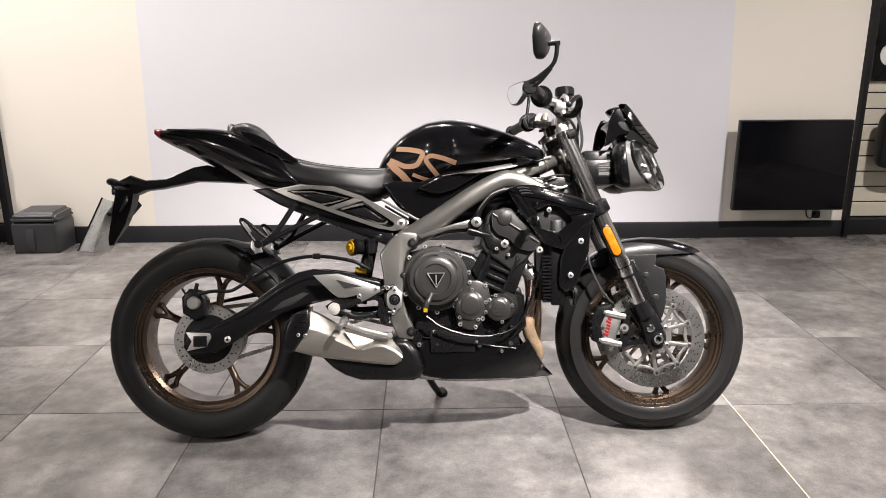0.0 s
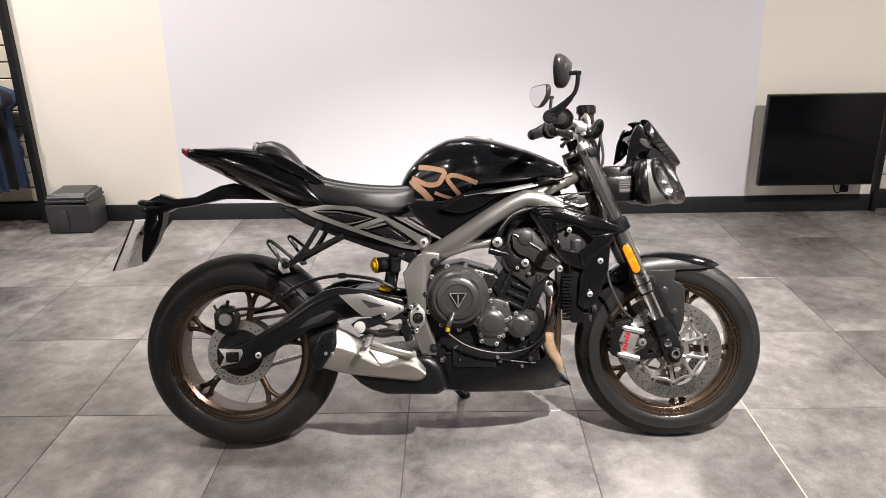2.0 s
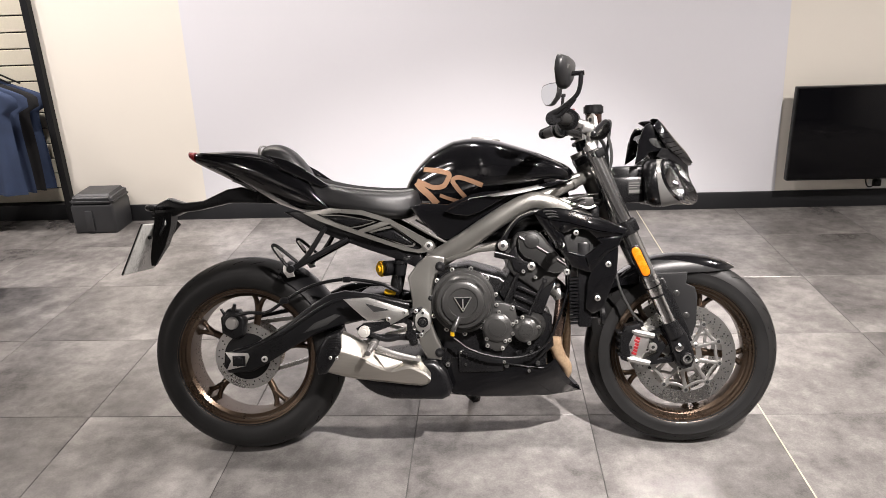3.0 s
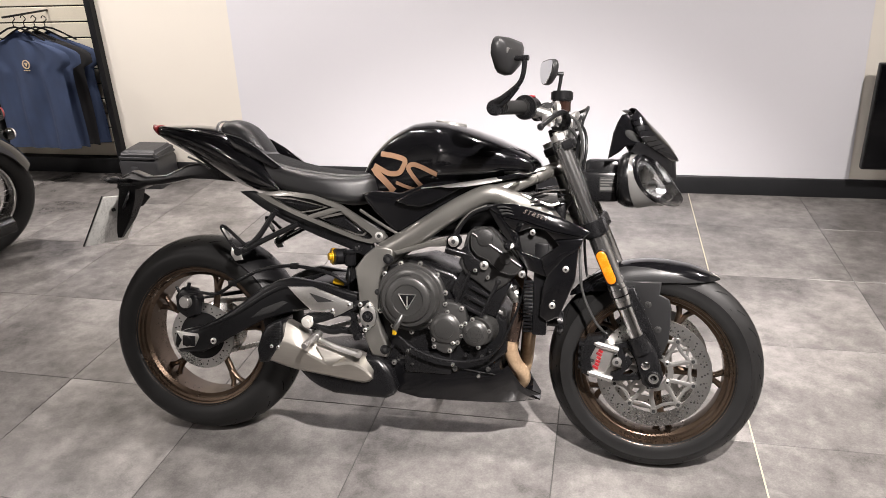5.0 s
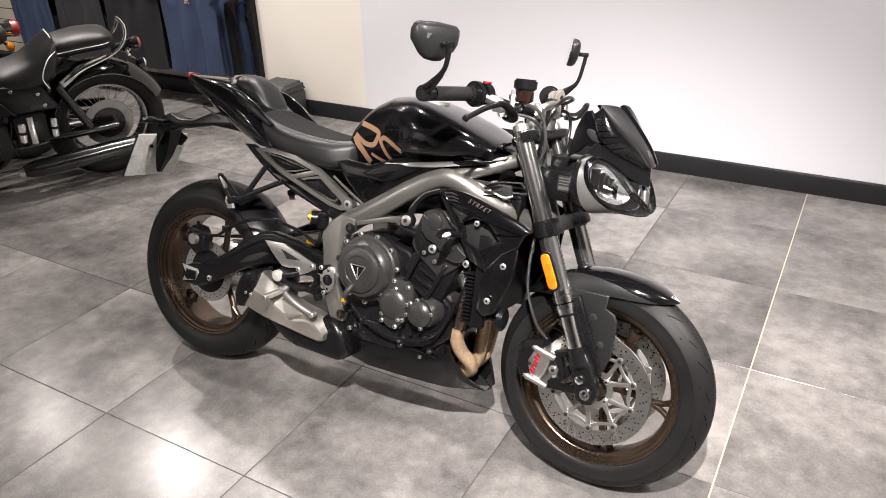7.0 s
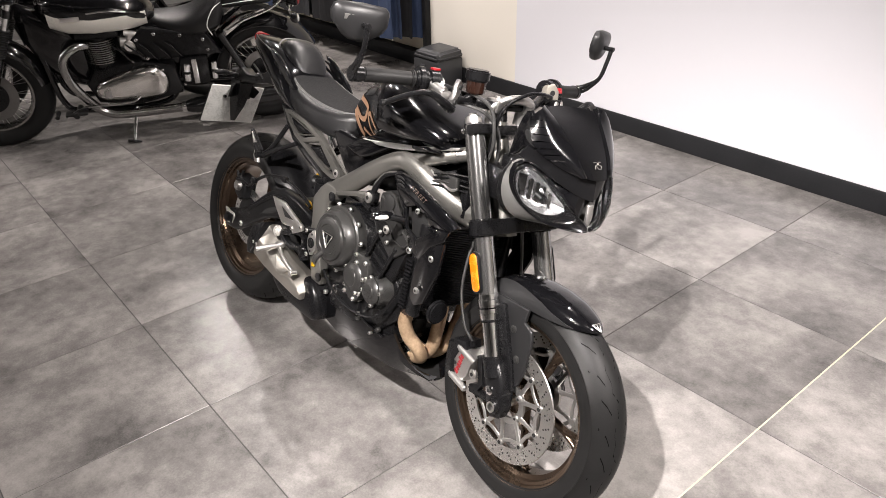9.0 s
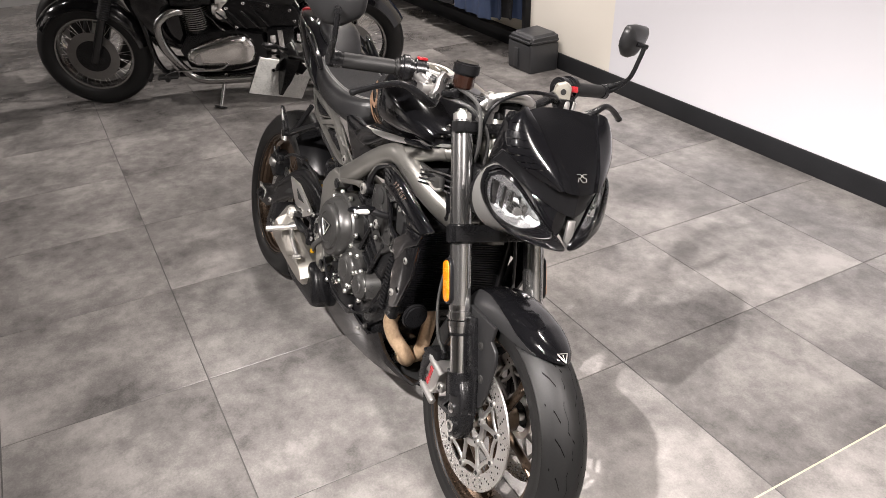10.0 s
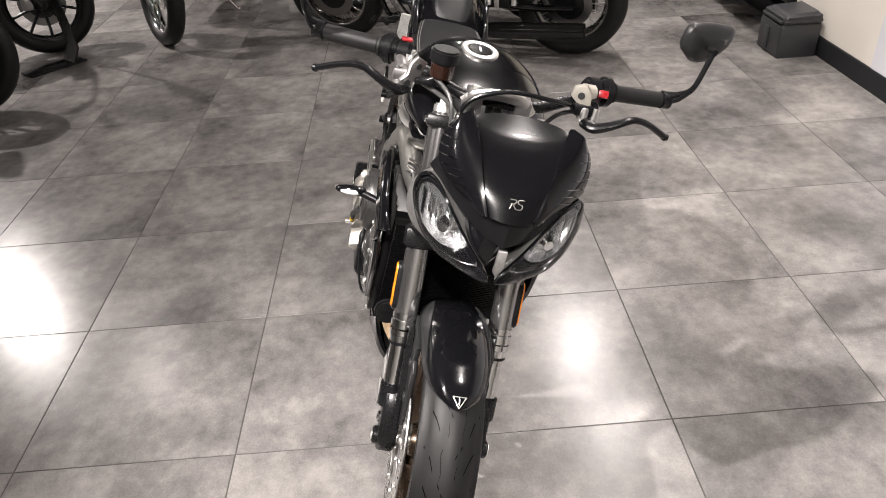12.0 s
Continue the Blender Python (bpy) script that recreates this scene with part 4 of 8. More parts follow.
def headlamp(sgn):
    back = loft([lamp_ring(0.752, sgn, 0, 0, round_=1.0, fill=0.6), lamp_ring(0.758, sgn, 0.0, 0.02, round_=1.0, fill=0.9), lamp_ring(0.776, sgn, 0.05, 0.12, round_=0.95, fill=1.06), lamp_ring(0.792, sgn, 0.08, 0.18, round_=0.9, fill=1.1), lamp_ring(0.804, sgn, 0.10, 0.24, round_=0.76, fill=1.08)])
    h = front("headlamp", back, SATIN, None, "grey banded headlamp with clear teardrop lens")
    front("shell_band", ring_skin([lamp_ring(0.799, sgn, 0.10, 0.22, round_=0.78, fill=1.08), lamp_ring(0.802, sgn, 0.10, 0.23, round_=0.76, fill=1.14), lamp_ring(0.832, sgn, 0.14, 0.48, round_=0.40, fill=1.11), lamp_ring(0.848, sgn, 0.15, 0.66, scale=1.01, round_=0.08), lamp_ring(0.853, sgn)]), SLATE, h, "grey painted lamp band")
    front("bezel", ring_skin([lamp_ring(0.853, sgn), lamp_ring(0.861, sgn, scale=0.995), lamp_ring(0.862, sgn, scale=0.965), lamp_ring(0.854, sgn, inner=0.25, scale=0.97), lamp_ring(0.857, sgn, inner=0.92, scale=1.02), lamp_ring(0.852, sgn, inner=1.0)]), GLOSS, h, "gloss black lamp surround")
    front("bezel_line", ring_skin([lamp_ring(0.8575, sgn, inner=0.5), lamp_ring(0.8585, sgn, inner=0.53), lamp_ring(0.8575, sgn, inner=0.56)]), SLEEVE, h)
    front("reflector_bowl", ring_skin([lamp_ring(0.853, sgn, inner=1.0), lamp_ring(0.846, sgn, inner=1.0, scale=0.93), lamp_ring(0.832, sgn, inner=1.0, scale=0.72), lamp_ring(0.822, sgn, inner=1.0, scale=0.45), lamp_ring(0.820, sgn, inner=1.0, scale=0.2)], True), BOWL, h, "bright faceted reflector")
    for k in range(5):
        y = 0.080 + 0.016 * k
        zc = 0.832 + 0.5 * (y - 0.080)
        front("reflector_rib", moved(box(-0.012, 0.010, -0.0012, 0.0012, -0.024, 0.026, 0.0005), Matrix.Translation((0.838 - 0.45 * (y - LCY), sgn * y + 0.018, zc)) @ pose(0, 0, 0, 0, 0, sgn * -18)), CHROME, h)
    front("bulb_cap", moved(lathe([(0.0, -0.012), (0.010, -0.012), (0.019, 0.0), (0.024, 0.008)], 24), Matrix.Translation((0.846, sgn * 0.098 + 0.018, 0.836)) @ pose(0, 0, 0, 0, 0, 90 + sgn * 20)), CHROME, h)
    dome = ring_skin([lamp_ring(0.8625, sgn, scale=0.965), lamp_ring(0.871, sgn, scale=0.92), lamp_ring(0.882, sgn, scale=0.78), lamp_ring(0.889, sgn, scale=0.55), lamp_ring(0.892, sgn, scale=0.25)], True)
    lens = front("lens", dome, LENS, h, "clear curved lens", 60)
    lens.visible_shadow = False
    return h


headlamp(-1)
headlamp(1)
nose = front("headlamp_nose", body([(0.74, 0.07, 0.80, 0.90, 1), (0.80, 0.07, 0.80, 0.905, 0.8), (0.845, 0.056, 0.79, 0.892, 0.4), (0.878, 0.034, 0.782, 0.880, 0.4), (0.896, 0.014, 0.785, 0.865, 0.4)], 14), GLOSS, None, "gloss black nose between the lamps")
front("nose_trim", at((0, 0.0235, 0), facet([(0.906, -0.004, 0.836), (0.909, 0.013, 0.838), (0.914, 0.012, 0.806), (0.915, 0.003, 0.781), (0.912, -0.006, 0.792)], Vector((-0.008, 0, 0)), 0.002)), BRAKE, nose, "bright blade between the lamps")
front("lamp_bracket", join(box(0.66, 0.76, -0.055, 0.055, 0.80, 0.90, 0.012), box(0.64, 0.758, -0.085, 0.085, 0.785, 0.868, 0.01)), SATIN, nose)
sticker = front("tag", box(0.704, 0.748, -0.0872, -0.083, 0.812, 0.854, 0.001), DARK, nose, "small black sticker with pale print")
for k, (x0, x1, tall) in enumerate(((0.707, 0.738, 0.003), (0.707, 0.745, 0.003), (0.707, 0.732, 0.003), (0.707, 0.745, 0.009))):
    front("tag_bar", box(x0, x1, -0.0878, -0.0868, 0.846 - 0.0075 * k - (0.006 if k == 3 else 0), 0.846 - 0.0075 * k - (0.006 if k == 3 else 0) + tall), SLATE, sticker)


SCREEN_MID = [(0, 0.917, 0.899), (0.2, 0.897, 0.931), (0.5, 0.862, 0.967), (0.8, 0.826, 0.998), (1, 0.803, 1.014), (1.15, 0.786, 1.026)]
SCREEN_RIDGE = [(0, 0.908, 0.041, 0.903), (0.25, 0.884, 0.055, 0.940), (0.55, 0.849, 0.067, 0.978), (0.8, 0.819, 0.076, 1.007), (1, 0.794, 0.085, 1.028), (1.15, 0.777, 0.094, 1.041)]
SCREEN_SIDE = [(0, 0.899, 0.054, 0.900), (0.2, 0.874, 0.086, 0.915), (0.4, 0.846, 0.118, 0.931), (0.55, 0.822, 0.140, 0.950), (0.75, 0.803, 0.143, 0.980), (0.95, 0.790, 0.137, 1.006), (1.15, 0.782, 0.122, 1.022)]


def soft_row(rows, v):
    """Values of a table at v, rounded off between its rows."""
    ks = [r[0] for r in rows]
    vs = [min(ks[-1], max(ks[0], v + d)) for d in (-0.09, -0.06, -0.03, 0, 0.03, 0.06, 0.09)]
    soft = [float(np.mean(np.interp(vs, ks, [r[i] for r in rows]))) for i in range(1, len(rows[0]))]
    hard = [float(np.interp(v, ks, [r[i] for r in rows])) for i in range(1, len(rows[0]))]
    k = min(1.0, 8 * min(v - ks[0], ks[-1] - v))
    return Vector([h + (q - h) * max(0.0, k) for h, q in zip(hard, soft)])


def face_point(u, v):
    """The middle panel: u across from ridge to ridge, v upward to the crease."""
    c, r = soft_row(SCREEN_MID, v), soft_row(SCREEN_RIDGE, v)
    f = abs(u) ** 2.2
    return Vector((c.x + (r.x - c.x) * f, u * r.y + 0.0235, c.y + (r.z - c.y) * f))


def wing_point(f, v, sgn):
    """A side wing: f from the ridge outward, v upward."""
    r, o = soft_row(SCREEN_RIDGE, v) + Vector((0.005, 0.0015, 0.0025)), soft_row(SCREEN_SIDE, v)
    p = r.lerp(o, f) + Vector((0.014, 0.006, 0.004)) * math.sin(math.pi * f) * (0.35 + 0.65 * min(1.0, v))
    return Vector((p.x, sgn * p.y + 0.0235, p.z))


def sheet(bm, rows):
    rows = [[bm.verts.new(p) for p in row] for row in rows]
    for p, q in zip(rows, rows[1:]):
        for j in range(len(p) - 1):
            bm.faces.new((p[j], p[j + 1], q[j + 1], q[j]))


def thickened(bm, depth, towards):
    """Closes a sheet into a shell whose second skin lies towards the given side."""
    bmesh.ops.remove_doubles(bm, verts=bm.verts[:], dist=0.0004)
    outer = list(bm.faces)
    twin = {v: bm.verts.new(v.co + towards * depth) for v in list(bm.verts)}
    rim = [e for e in bm.edges if len(e.link_faces) == 1]
    for e in rim:
        p, q = e.verts
        bm.faces.new((p, q, twin[q], twin[p]))
    for f in outer:
        bm.faces.new([twin[v] for v in reversed(f.verts)])
    return bm


def fly_screen():
    back = Vector((-0.85, 0, -0.5))
    bm = bmesh.new()
    sheet(bm, [[face_point(j / 16 - 1, i / 24) for j in range(33)] for i in range(25)])
    lip = []
    for i in range(5):
        g = i / 4
        lip.append([face_point(j / 16 - 1, 1).lerp(Vector((0.757 + 0.026 * (j / 16 - 1) ** 2, (j / 16 - 1) * 0.088 + 0.0235, 1.040 - 0.006 * (j / 16 - 1) ** 4)), g) for j in range(33)])
    sheet(bm, lip)
    fs = front("fly_screen", thickened(bm, 0.005, back), TINTED, None, "gloss black fly screen with louvred side wings", 30)
    for sgn in (-1, 1):
        bm = bmesh.new()
        sheet(bm, [[face_point(sgn, 1.15 * i / 24) for i in range(25)], [wing_point(0, 1.15 * i / 24, sgn) for i in range(25)]])
        cuts = [0.0, 0.28, 0.37, 0.46, 0.56, 0.66, 0.77, 0.89, 1.15]
        for k, (lo, hi) in enumerate(zip(cuts, cuts[1:])):
            rows = []
            for i in range(6):
                row = []
                for j in range(17):
                    f = j / 16
                    g = max(0.0, (f - 0.42) / 0.58)
                    top = hi - (0.017 * g ** 0.6 if k < 7 else 0)
                    lean = 0.10 * g
                    bottom, top = lo + (lean if k else 0), min(1.15, top + (lean if k < 7 else 0))
                    row.append(wing_point(f, bottom + (top - bottom) * i / 5, sgn))
                rows.append(row)
            sheet(bm, rows)
        front("side_wing", thickened(bm, 0.006, Vector((-0.7, -0.55 * sgn, -0.35))), GLOSS, fs, "gloss black louvred wing", 42)
        bm = bmesh.new()
        sheet(bm, [[Vector((p[0], sgn * p[1] + 0.0235, p[2])).lerp(Vector((q[0], sgn * q[1] + 0.0235, q[2])), i / 4) for p, q in zip(
            smooth_path([(0.806, 0.142, 0.952), (0.842, 0.116, 0.934), (0.870, 0.084, 0.918), (0.896, 0.050, 0.904), (0.908, 0.0, 0.901)], 5),
            smooth_path([(0.788, 0.150, 0.926), (0.826, 0.120, 0.906), (0.866, 0.078, 0.878), (0.896, 0.036, 0.856), (0.913, 0.0, 0.846)], 5))] for i in range(5)])
        front("lower_cowl", thickened(bm, 0.006, Vector((-0.9, -0.3 * sgn, 0))), SATIN, fs, "black cowl under the wing", 42)
        side = at((0, 0.0235, 0), plate([(0.757, 1.024), (0.772, 1.028), (0.786, 1.010), (0.806, 0.972), (0.820, 0.948), (0.801, 0.941), (0.770, 0.940), (0.753, 0.922), (0.724, 0.904), (0.736, 0.976), (0.746, 1.004)], sgn * 0.110, sgn * 0.122, 0.005, 3))
        inner = front("inner_panel", side, GLOSS, fs)
        # no hollow is cut: its shade is put into a dark oval plate
        oval = [(0.788 + 0.024 * math.cos(a) * 0.84 + 0.011 * math.sin(a) * 0.54, 0.967 - 0.024 * math.cos(a) * 0.54 + 0.011 * math.sin(a) * 0.84) for a in (2 * math.pi * k / 20 for k in range(20))]
        front("inlet_shade", at((0, 0.0235, 0), plate(oval, sgn * 0.118, sgn * 0.1228, 0.0008)), DARK, inner, "dark oval for the shaded hollow")
    # small two-letter motif in strokes
    def stroke(pts, w=0.0009):
        q = [face_point(0.46 * u - 0.14, 0.15 + 0.095 * v) + Vector((0.0011, 0, 0.0008)) for u, v in pts]
        return tube(q, w, 6, 2)
    rs = join(stroke([(0, 1), (0.40, 1), (0.44, 0.75), (0.34, 0.55), (0.06, 0.52)]), stroke([(0.22, 0.52), (0.48, 0)]), stroke([(0.14, 0.52), (0.0, 0)]), stroke([(1.05, 1), (0.66, 1), (0.58, 0.80), (0.66, 0.58), (0.92, 0.50), (0.98, 0.25), (0.88, 0), (0.56, 0)]))
    front("screen_motif", rs, GUNMETAL, fs, "small grey motif")


fly_screen()
dash = front("instrument_panel", moved(box(-0.012, 0.012, -0.075, 0.075, -0.045, 0.045, 0.01, 3), Matrix.Translation((0.775, 0.016, 0.958)) @ pose(0, 0, 0, 0, -30)), SATIN, None, "dark instrument display")
front("display", moved(box(-0.0145, -0.011, -0.062, 0.062, -0.036, 0.036, 0.002), Matrix.Translation((0.775, 0.016, 0.958)) @ pose(0, 0, 0, 0, -30)), SCREEN, dash)


# ---- handlebar and controls ----
GRIP_IN, GRIP_OUT = Vector((0.512, -0.24, 1.038)), Vector((0.474, -0.372, 1.033))
bar = front("handlebar", tube([(0.474, -0.375, 1.033), (0.512, -0.24, 1.038), (0.558, -0.15, 1.018), (0.598, -0.075, 1.002), (0.603, 0, 1.002), (0.598, 0.075, 1.002), (0.558, 0.15, 1.018), (0.512, 0.24, 1.038), (0.474, 0.375, 1.033)], 0.0125, 16, 6), MATT, None, "black tapered handlebar")
for sgn in (-1, 1):
    front("riser", join(rod((0.598, sgn * 0.05, 0.955), (0.600, sgn * 0.05, 1.0), 0.020, seg=20), box(0.578, 0.626, sgn * 0.05 - 0.017, sgn * 0.05 + 0.017, 0.985, 1.020, 0.006)), BRAKE, bar, "cast bar clamp")


front("clamp_bridge", join(tube([(0.606, -0.068, 0.992), (0.620, -0.044, 1.016), (0.626, 0.0, 1.024), (0.620, 0.044, 1.016), (0.606, 0.068, 0.992)], 0.0105, 12, 6, 1.3), *[rod((0.602, sg * 0.05, 1.012), (0.602, sg * 0.05, 1.026), 0.007, seg=12) for sg in (-1, 1)]), SILVER, bar, "bright cast bar clamp bridge")


def controls(sgn):
    def P(x, y, z):
        return (x, y if sgn < 0 else -y, z + (0.028 if sgn > 0 and z > 1.1 else 0.0))
    a, b = Vector(P(*GRIP_IN)), Vector(P(*GRIP_OUT))
    g = front("grip", join(rod(a.lerp(b, 0.12), b, 0.0175, seg=24, bevel=0.003), rod(a.lerp(b, 0.06), a.lerp(b, 0.13), 0.022, seg=24, bevel=0.003)), RUBBER, bar, "ribbed black rubber grip")
    front("bar_weight", rod(b, b + (b - a).normalized() * 0.022, 0.0185, 0.016, 24, 0.003), MATT, bar)
    s0, s1 = a.lerp(b, -0.42), a.lerp(b, 0.06)
    sw = front("switch_pod", join(rod(s0, a.lerp(b, -0.16), 0.027, seg=24, bevel=0.007), rod(a.lerp(b, -0.17), a.lerp(b, -0.13), 0.0235, seg=20), rod(a.lerp(b, -0.14), a.lerp(b, 0.04), 0.032, seg=24, bevel=0.006), rod(a.lerp(b, 0.02), s1, 0.027, seg=20, bevel=0.003)), SATIN, bar, "black switch housing")
    m = a.lerp(b, -0.29)
    where = Matrix.Translation(m + Vector((0.004, 0, 0.0255))) if sgn < 0 else Matrix.Translation(m + Vector((0.026, 0.020, 0.004))) @ pose(0, 0, 0, 0, 66)
    front("kill_switch", moved(box(-0.008, 0.008, -0.011, 0.011, 0.0, 0.006, 0.002), where), RED, sw, "red rocker switch")
    # lever and its perch
    lev = front("lever_perch", join(rod(P(0.528, -0.212, 1.034), P(0.575, -0.20, 1.02), 0.013, seg=16, bevel=0.003), rod(P(0.516, -0.218, 1.036), P(0.536, -0.18, 1.030), 0.0195, seg=20, bevel=0.003), moved(box(-0.016, 0.016, -0.03, 0.012, -0.012, 0.012, 0.004), Matrix.Translation(P(0.572, -0.19, 1.012)))), BRAKE if sgn < 0 else SATIN, bar, "cast lever perch")
    if sgn > 0:
        seat_at = Matrix.Translation((0.572, 0.180, 1.014)) @ pose(0, 0, 0, 0, -18, 78)
        arm = plate([(-0.012, 0.048), (0.012, 0.050), (0.022, 0.028), (0.018, 0.006), (0.030, -0.018), (0.024, -0.032), (-0.006, -0.030), (-0.016, -0.010), (-0.010, 0.012), (-0.022, 0.030)], -0.008, 0.008, 0.003, 2)
        eyes = ((0.000, 0.028, 0.0075), (0.010, -0.018, 0.005))
        br = front("clutch_bracket", join(moved(arm, seat_at), rod((0.548, 0.205, 1.040), (0.552, 0.172, 1.040), 0.0185, seg=24, bevel=0.004)), PALECAST, lev, "pale cast clutch bracket with a hole")
    else:
        seat_at = Matrix.Translation((0.592, -0.180, 1.020)) @ pose(0, 0, 0, 0, -24, -62)
        arm = plate([(-0.014, 0.034), (0.012, 0.036), (0.020, 0.018), (0.014, -0.004), (0.022, -0.022), (0.010, -0.036), (-0.008, -0.032), (-0.014, -0.012)], -0.006, 0.006, 0.0025, 2)
        eyes = ((0.002, 0.020, 0.006), (0.007, -0.020, 0.007))
        br = front("brake_bracket", moved(arm, seat_at), BRAKE, lev, "bright brake bracket with two holes")
    # eyes are dark plugs coloured like shaded holes
    for ex, ez, er in eyes:
        front("bracket_eye", moved(rod((ex, -0.0095, ez), (ex, 0.0095, ez), er, seg=16), seat_at), DARK, br)
    for ex, ey in ((0.586, -0.184), (0.580, -0.208)):
        ear = front("pivot_ear", join(rod(P(ex, ey, 0.990), P(ex - 0.004, ey, 1.020), 0.0095, seg=18, bevel=0.002), rod(P(ex, ey, 1.008), P(0.552, -0.200, 1.026), 0.008, 0.010, 12)), SILVER, lev)
        front("pivot_bolt", rod(P(ex - 0.004, ey, 1.018), P(ex - 0.005, ey, 1.024), 0.0055, seg=6), MATT, ear)
    bend = [(0.588, -0.190, 0.990), (0.612, -0.209, 0.990), (0.622, -0.243, 1.008), (0.615, -0.280, 1.024), (0.598, -0.322, 1.014), (0.575, -0.370, 0.989)]
    front("lever", tube([P(*q) for q in bend], 0.0075, 12, 6, 1.3, [0.012, 0.0115, 0.009, 0.0076, 0.0066, 0.0066]), SATIN, lev, "black curved hand lever")
    front("lever_ball", at(P(0.573, -0.374, 0.987), lathe([(0, -0.009), (0.0065, -0.0065), (0.009, 0), (0.0065, 0.0065), (0, 0.009)], 14)), SATIN, lev)
    # bar-end mirror
    clampc = Vector(P(0.463, -0.388, 1.032))
    mm = front("mirror_arm", join(rod(clampc + Vector((0, 0.013, 0)), clampc - Vector((0, 0.013, 0)), 0.0195, seg=20, bevel=0.003),
               tube([P(0.465, -0.394, 1.045), P(0.485, -0.404, 1.056), P(0.522, -0.414, 1.085), P(0.534, -0.418, 1.11), P(0.538, -0.420, 1.147)], 0.0075, 10, 5, 1.0, [0.009, 0.007, 0.006, 0.006, 0.0065]),
               tube([P(0.465, -0.394, 1.030), P(0.492, -0.404, 1.046), P(0.522, -0.413, 1.080)], 0.005, 8, 5)), MATT, bar, "black cast mirror arm")
    hs = []
    rim = [(0.066, 0.022), (0.063, 0.036), (0.054, 0.044), (0.0, 0.048), (-0.052, 0.045), (-0.062, 0.038), (-0.067, 0.022), (-0.064, 0.0), (-0.036, -0.034), (-0.020, -0.045), (0.004, -0.049), (0.022, -0.046), (0.056, -0.020), (0.065, -0.002)]
    pts = [Vector((0, y, z * 0.88 + 0.005)) for y, z in rim]
    for s, x in ((1.0, -0.010), (1.03, -0.003), (0.99, 0.006), (0.82, 0.014), (0.45, 0.019)):
        hs.append([(x, p.y * s, p.z * s) for p in pts])
    mh = Matrix.Translation(P(0.494, -0.414, 1.145)) @ pose(0, 0, 0, 0, 8, 18 * sgn if sgn < 0 else 26)
    if sgn > 0:
        mh = mh @ Matrix.Diagonal((1, -1, 1, 1))
    hd = front("mirror_head", moved(loft(hs), mh), MOULDED, mm, "black bar-end mirror housing")
    front("mirror_glass", moved(loft([[(-0.0118, p.y * 0.93, p.z * 0.93) for p in pts], [(-0.0098, p.y * 0.95, p.z * 0.95) for p in pts]]), mh), MIRRORGLASS, hd, "silvered mirror glass")
    front("mirror_pivot", rod(P(0.502, -0.412, 1.146), P(0.546, -0.420, 1.146), 0.0065, seg=12), MATT, hd)
    for k in range(3):
        front("housing_mark", moved(box(0.0120, 0.0182, -0.040 + 0.016 * k, -0.027 + 0.016 * k, 0.012, 0.024, 0.0008), mh), SLATE, hd)


controls(-1)
controls(1)
res = front("brake_reservoir", rod((0.597, -0.125, 1.028), (0.597, -0.125, 1.060), 0.0245, seg=28, bevel=0.003), FLUID, None, "brown-tinted brake fluid reservoir")
front("reservoir_cap", rod((0.597, -0.125, 1.058), (0.597, -0.125, 1.086), 0.030, seg=32, bevel=0.004), SATIN, res, "ribbed black screw cap")
front("reservoir_bracket", join(rod((0.597, -0.125, 1.028), (0.59, -0.150, 1.01), 0.008, seg=10), box(0.570, 0.600, -0.175, -0.13, 1.004, 1.016, 0.003)), SATIN, res)
for k, pts in enumerate(([(0.57, -0.16, 1.0), (0.62, -0.10, 0.985), (0.645, -0.06, 0.93), (0.64, -0.05, 0.82), (0.60, -0.04, 0.74)], [(0.56, 0.17, 1.01), (0.64, 0.10, 1.04), (0.66, 0.0, 1.045), (0.65, -0.07, 1.0), (0.635, -0.075, 0.9), (0.62, -0.06, 0.8)],
                         [(0.55, 0.18, 1.0), (0.63, 0.11, 1.0), (0.655, 0.07, 0.93), (0.63, 0.06, 0.8)], [(0.60, -0.14, 1.03), (0.64, -0.1, 1.0), (0.655, -0.085, 0.92), (0.63, -0.07, 0.85)])):
    front("control_cable", tube(pts, 0.0048, 8, 7), HOSE if k in (0, 3) else SATIN)
part("ignition_barrel", rod((0.575, 0, 0.955), (0.565, 0, 0.985), 0.019, seg=20, bevel=0.002), MATT, bike)

# ---- tank, seat, tail ----
TANK = [(0.002, 0.046, 0.775, 0.850, 0.8), (0.030, 0.061, 0.770, 0.902, 0.85), (0.085, 0.079, 0.772, 0.957, 0.88), (0.145, 0.100, 0.778, 0.990, 0.88), (0.175, 0.113, 0.785, 0.998, 0.90), (0.215, 0.135, 0.798, 1.002, 0.93), (0.255, 0.155, 0.808, 0.999, 0.96), (0.312, 0.167, 0.820, 0.987, 0.98),
        (0.390, 0.167, 0.833, 0.962, 0.98), (0.460, 0.153, 0.846, 0.934, 0.98), (0.515, 0.124, 0.836, 0.908, 0.9), (0.537, 0.085, 0.845, 0.885, 0.9)]
tank = part("fuel_tank", body(TANK, 60, 2.9, 48), GLOSS, bike, "gloss black fuel tank with bronze lettering shapes", 60)
CAPM = Matrix.Translation((0.262, 0, 0.9965)) @ pose(0, 0, 0, 0, 7)
cap = part("filler_cap", moved(lathe([(0.031, -0.004), (0.031, 0.004), (0.034, 0.0055), (0.044, 0.0055), (0.047, 0.004), (0.047, -0.004)], 44, True), CAPM @ pose(0, 0, 0, 90)), SILVER, tank, "round silver filler ring")
part("cap_flap", moved(rod((0, 0, -0.002), (0, 0, 0.005), 0.0305, seg=36, bevel=0.002), CAPM), GLOSS, cap)
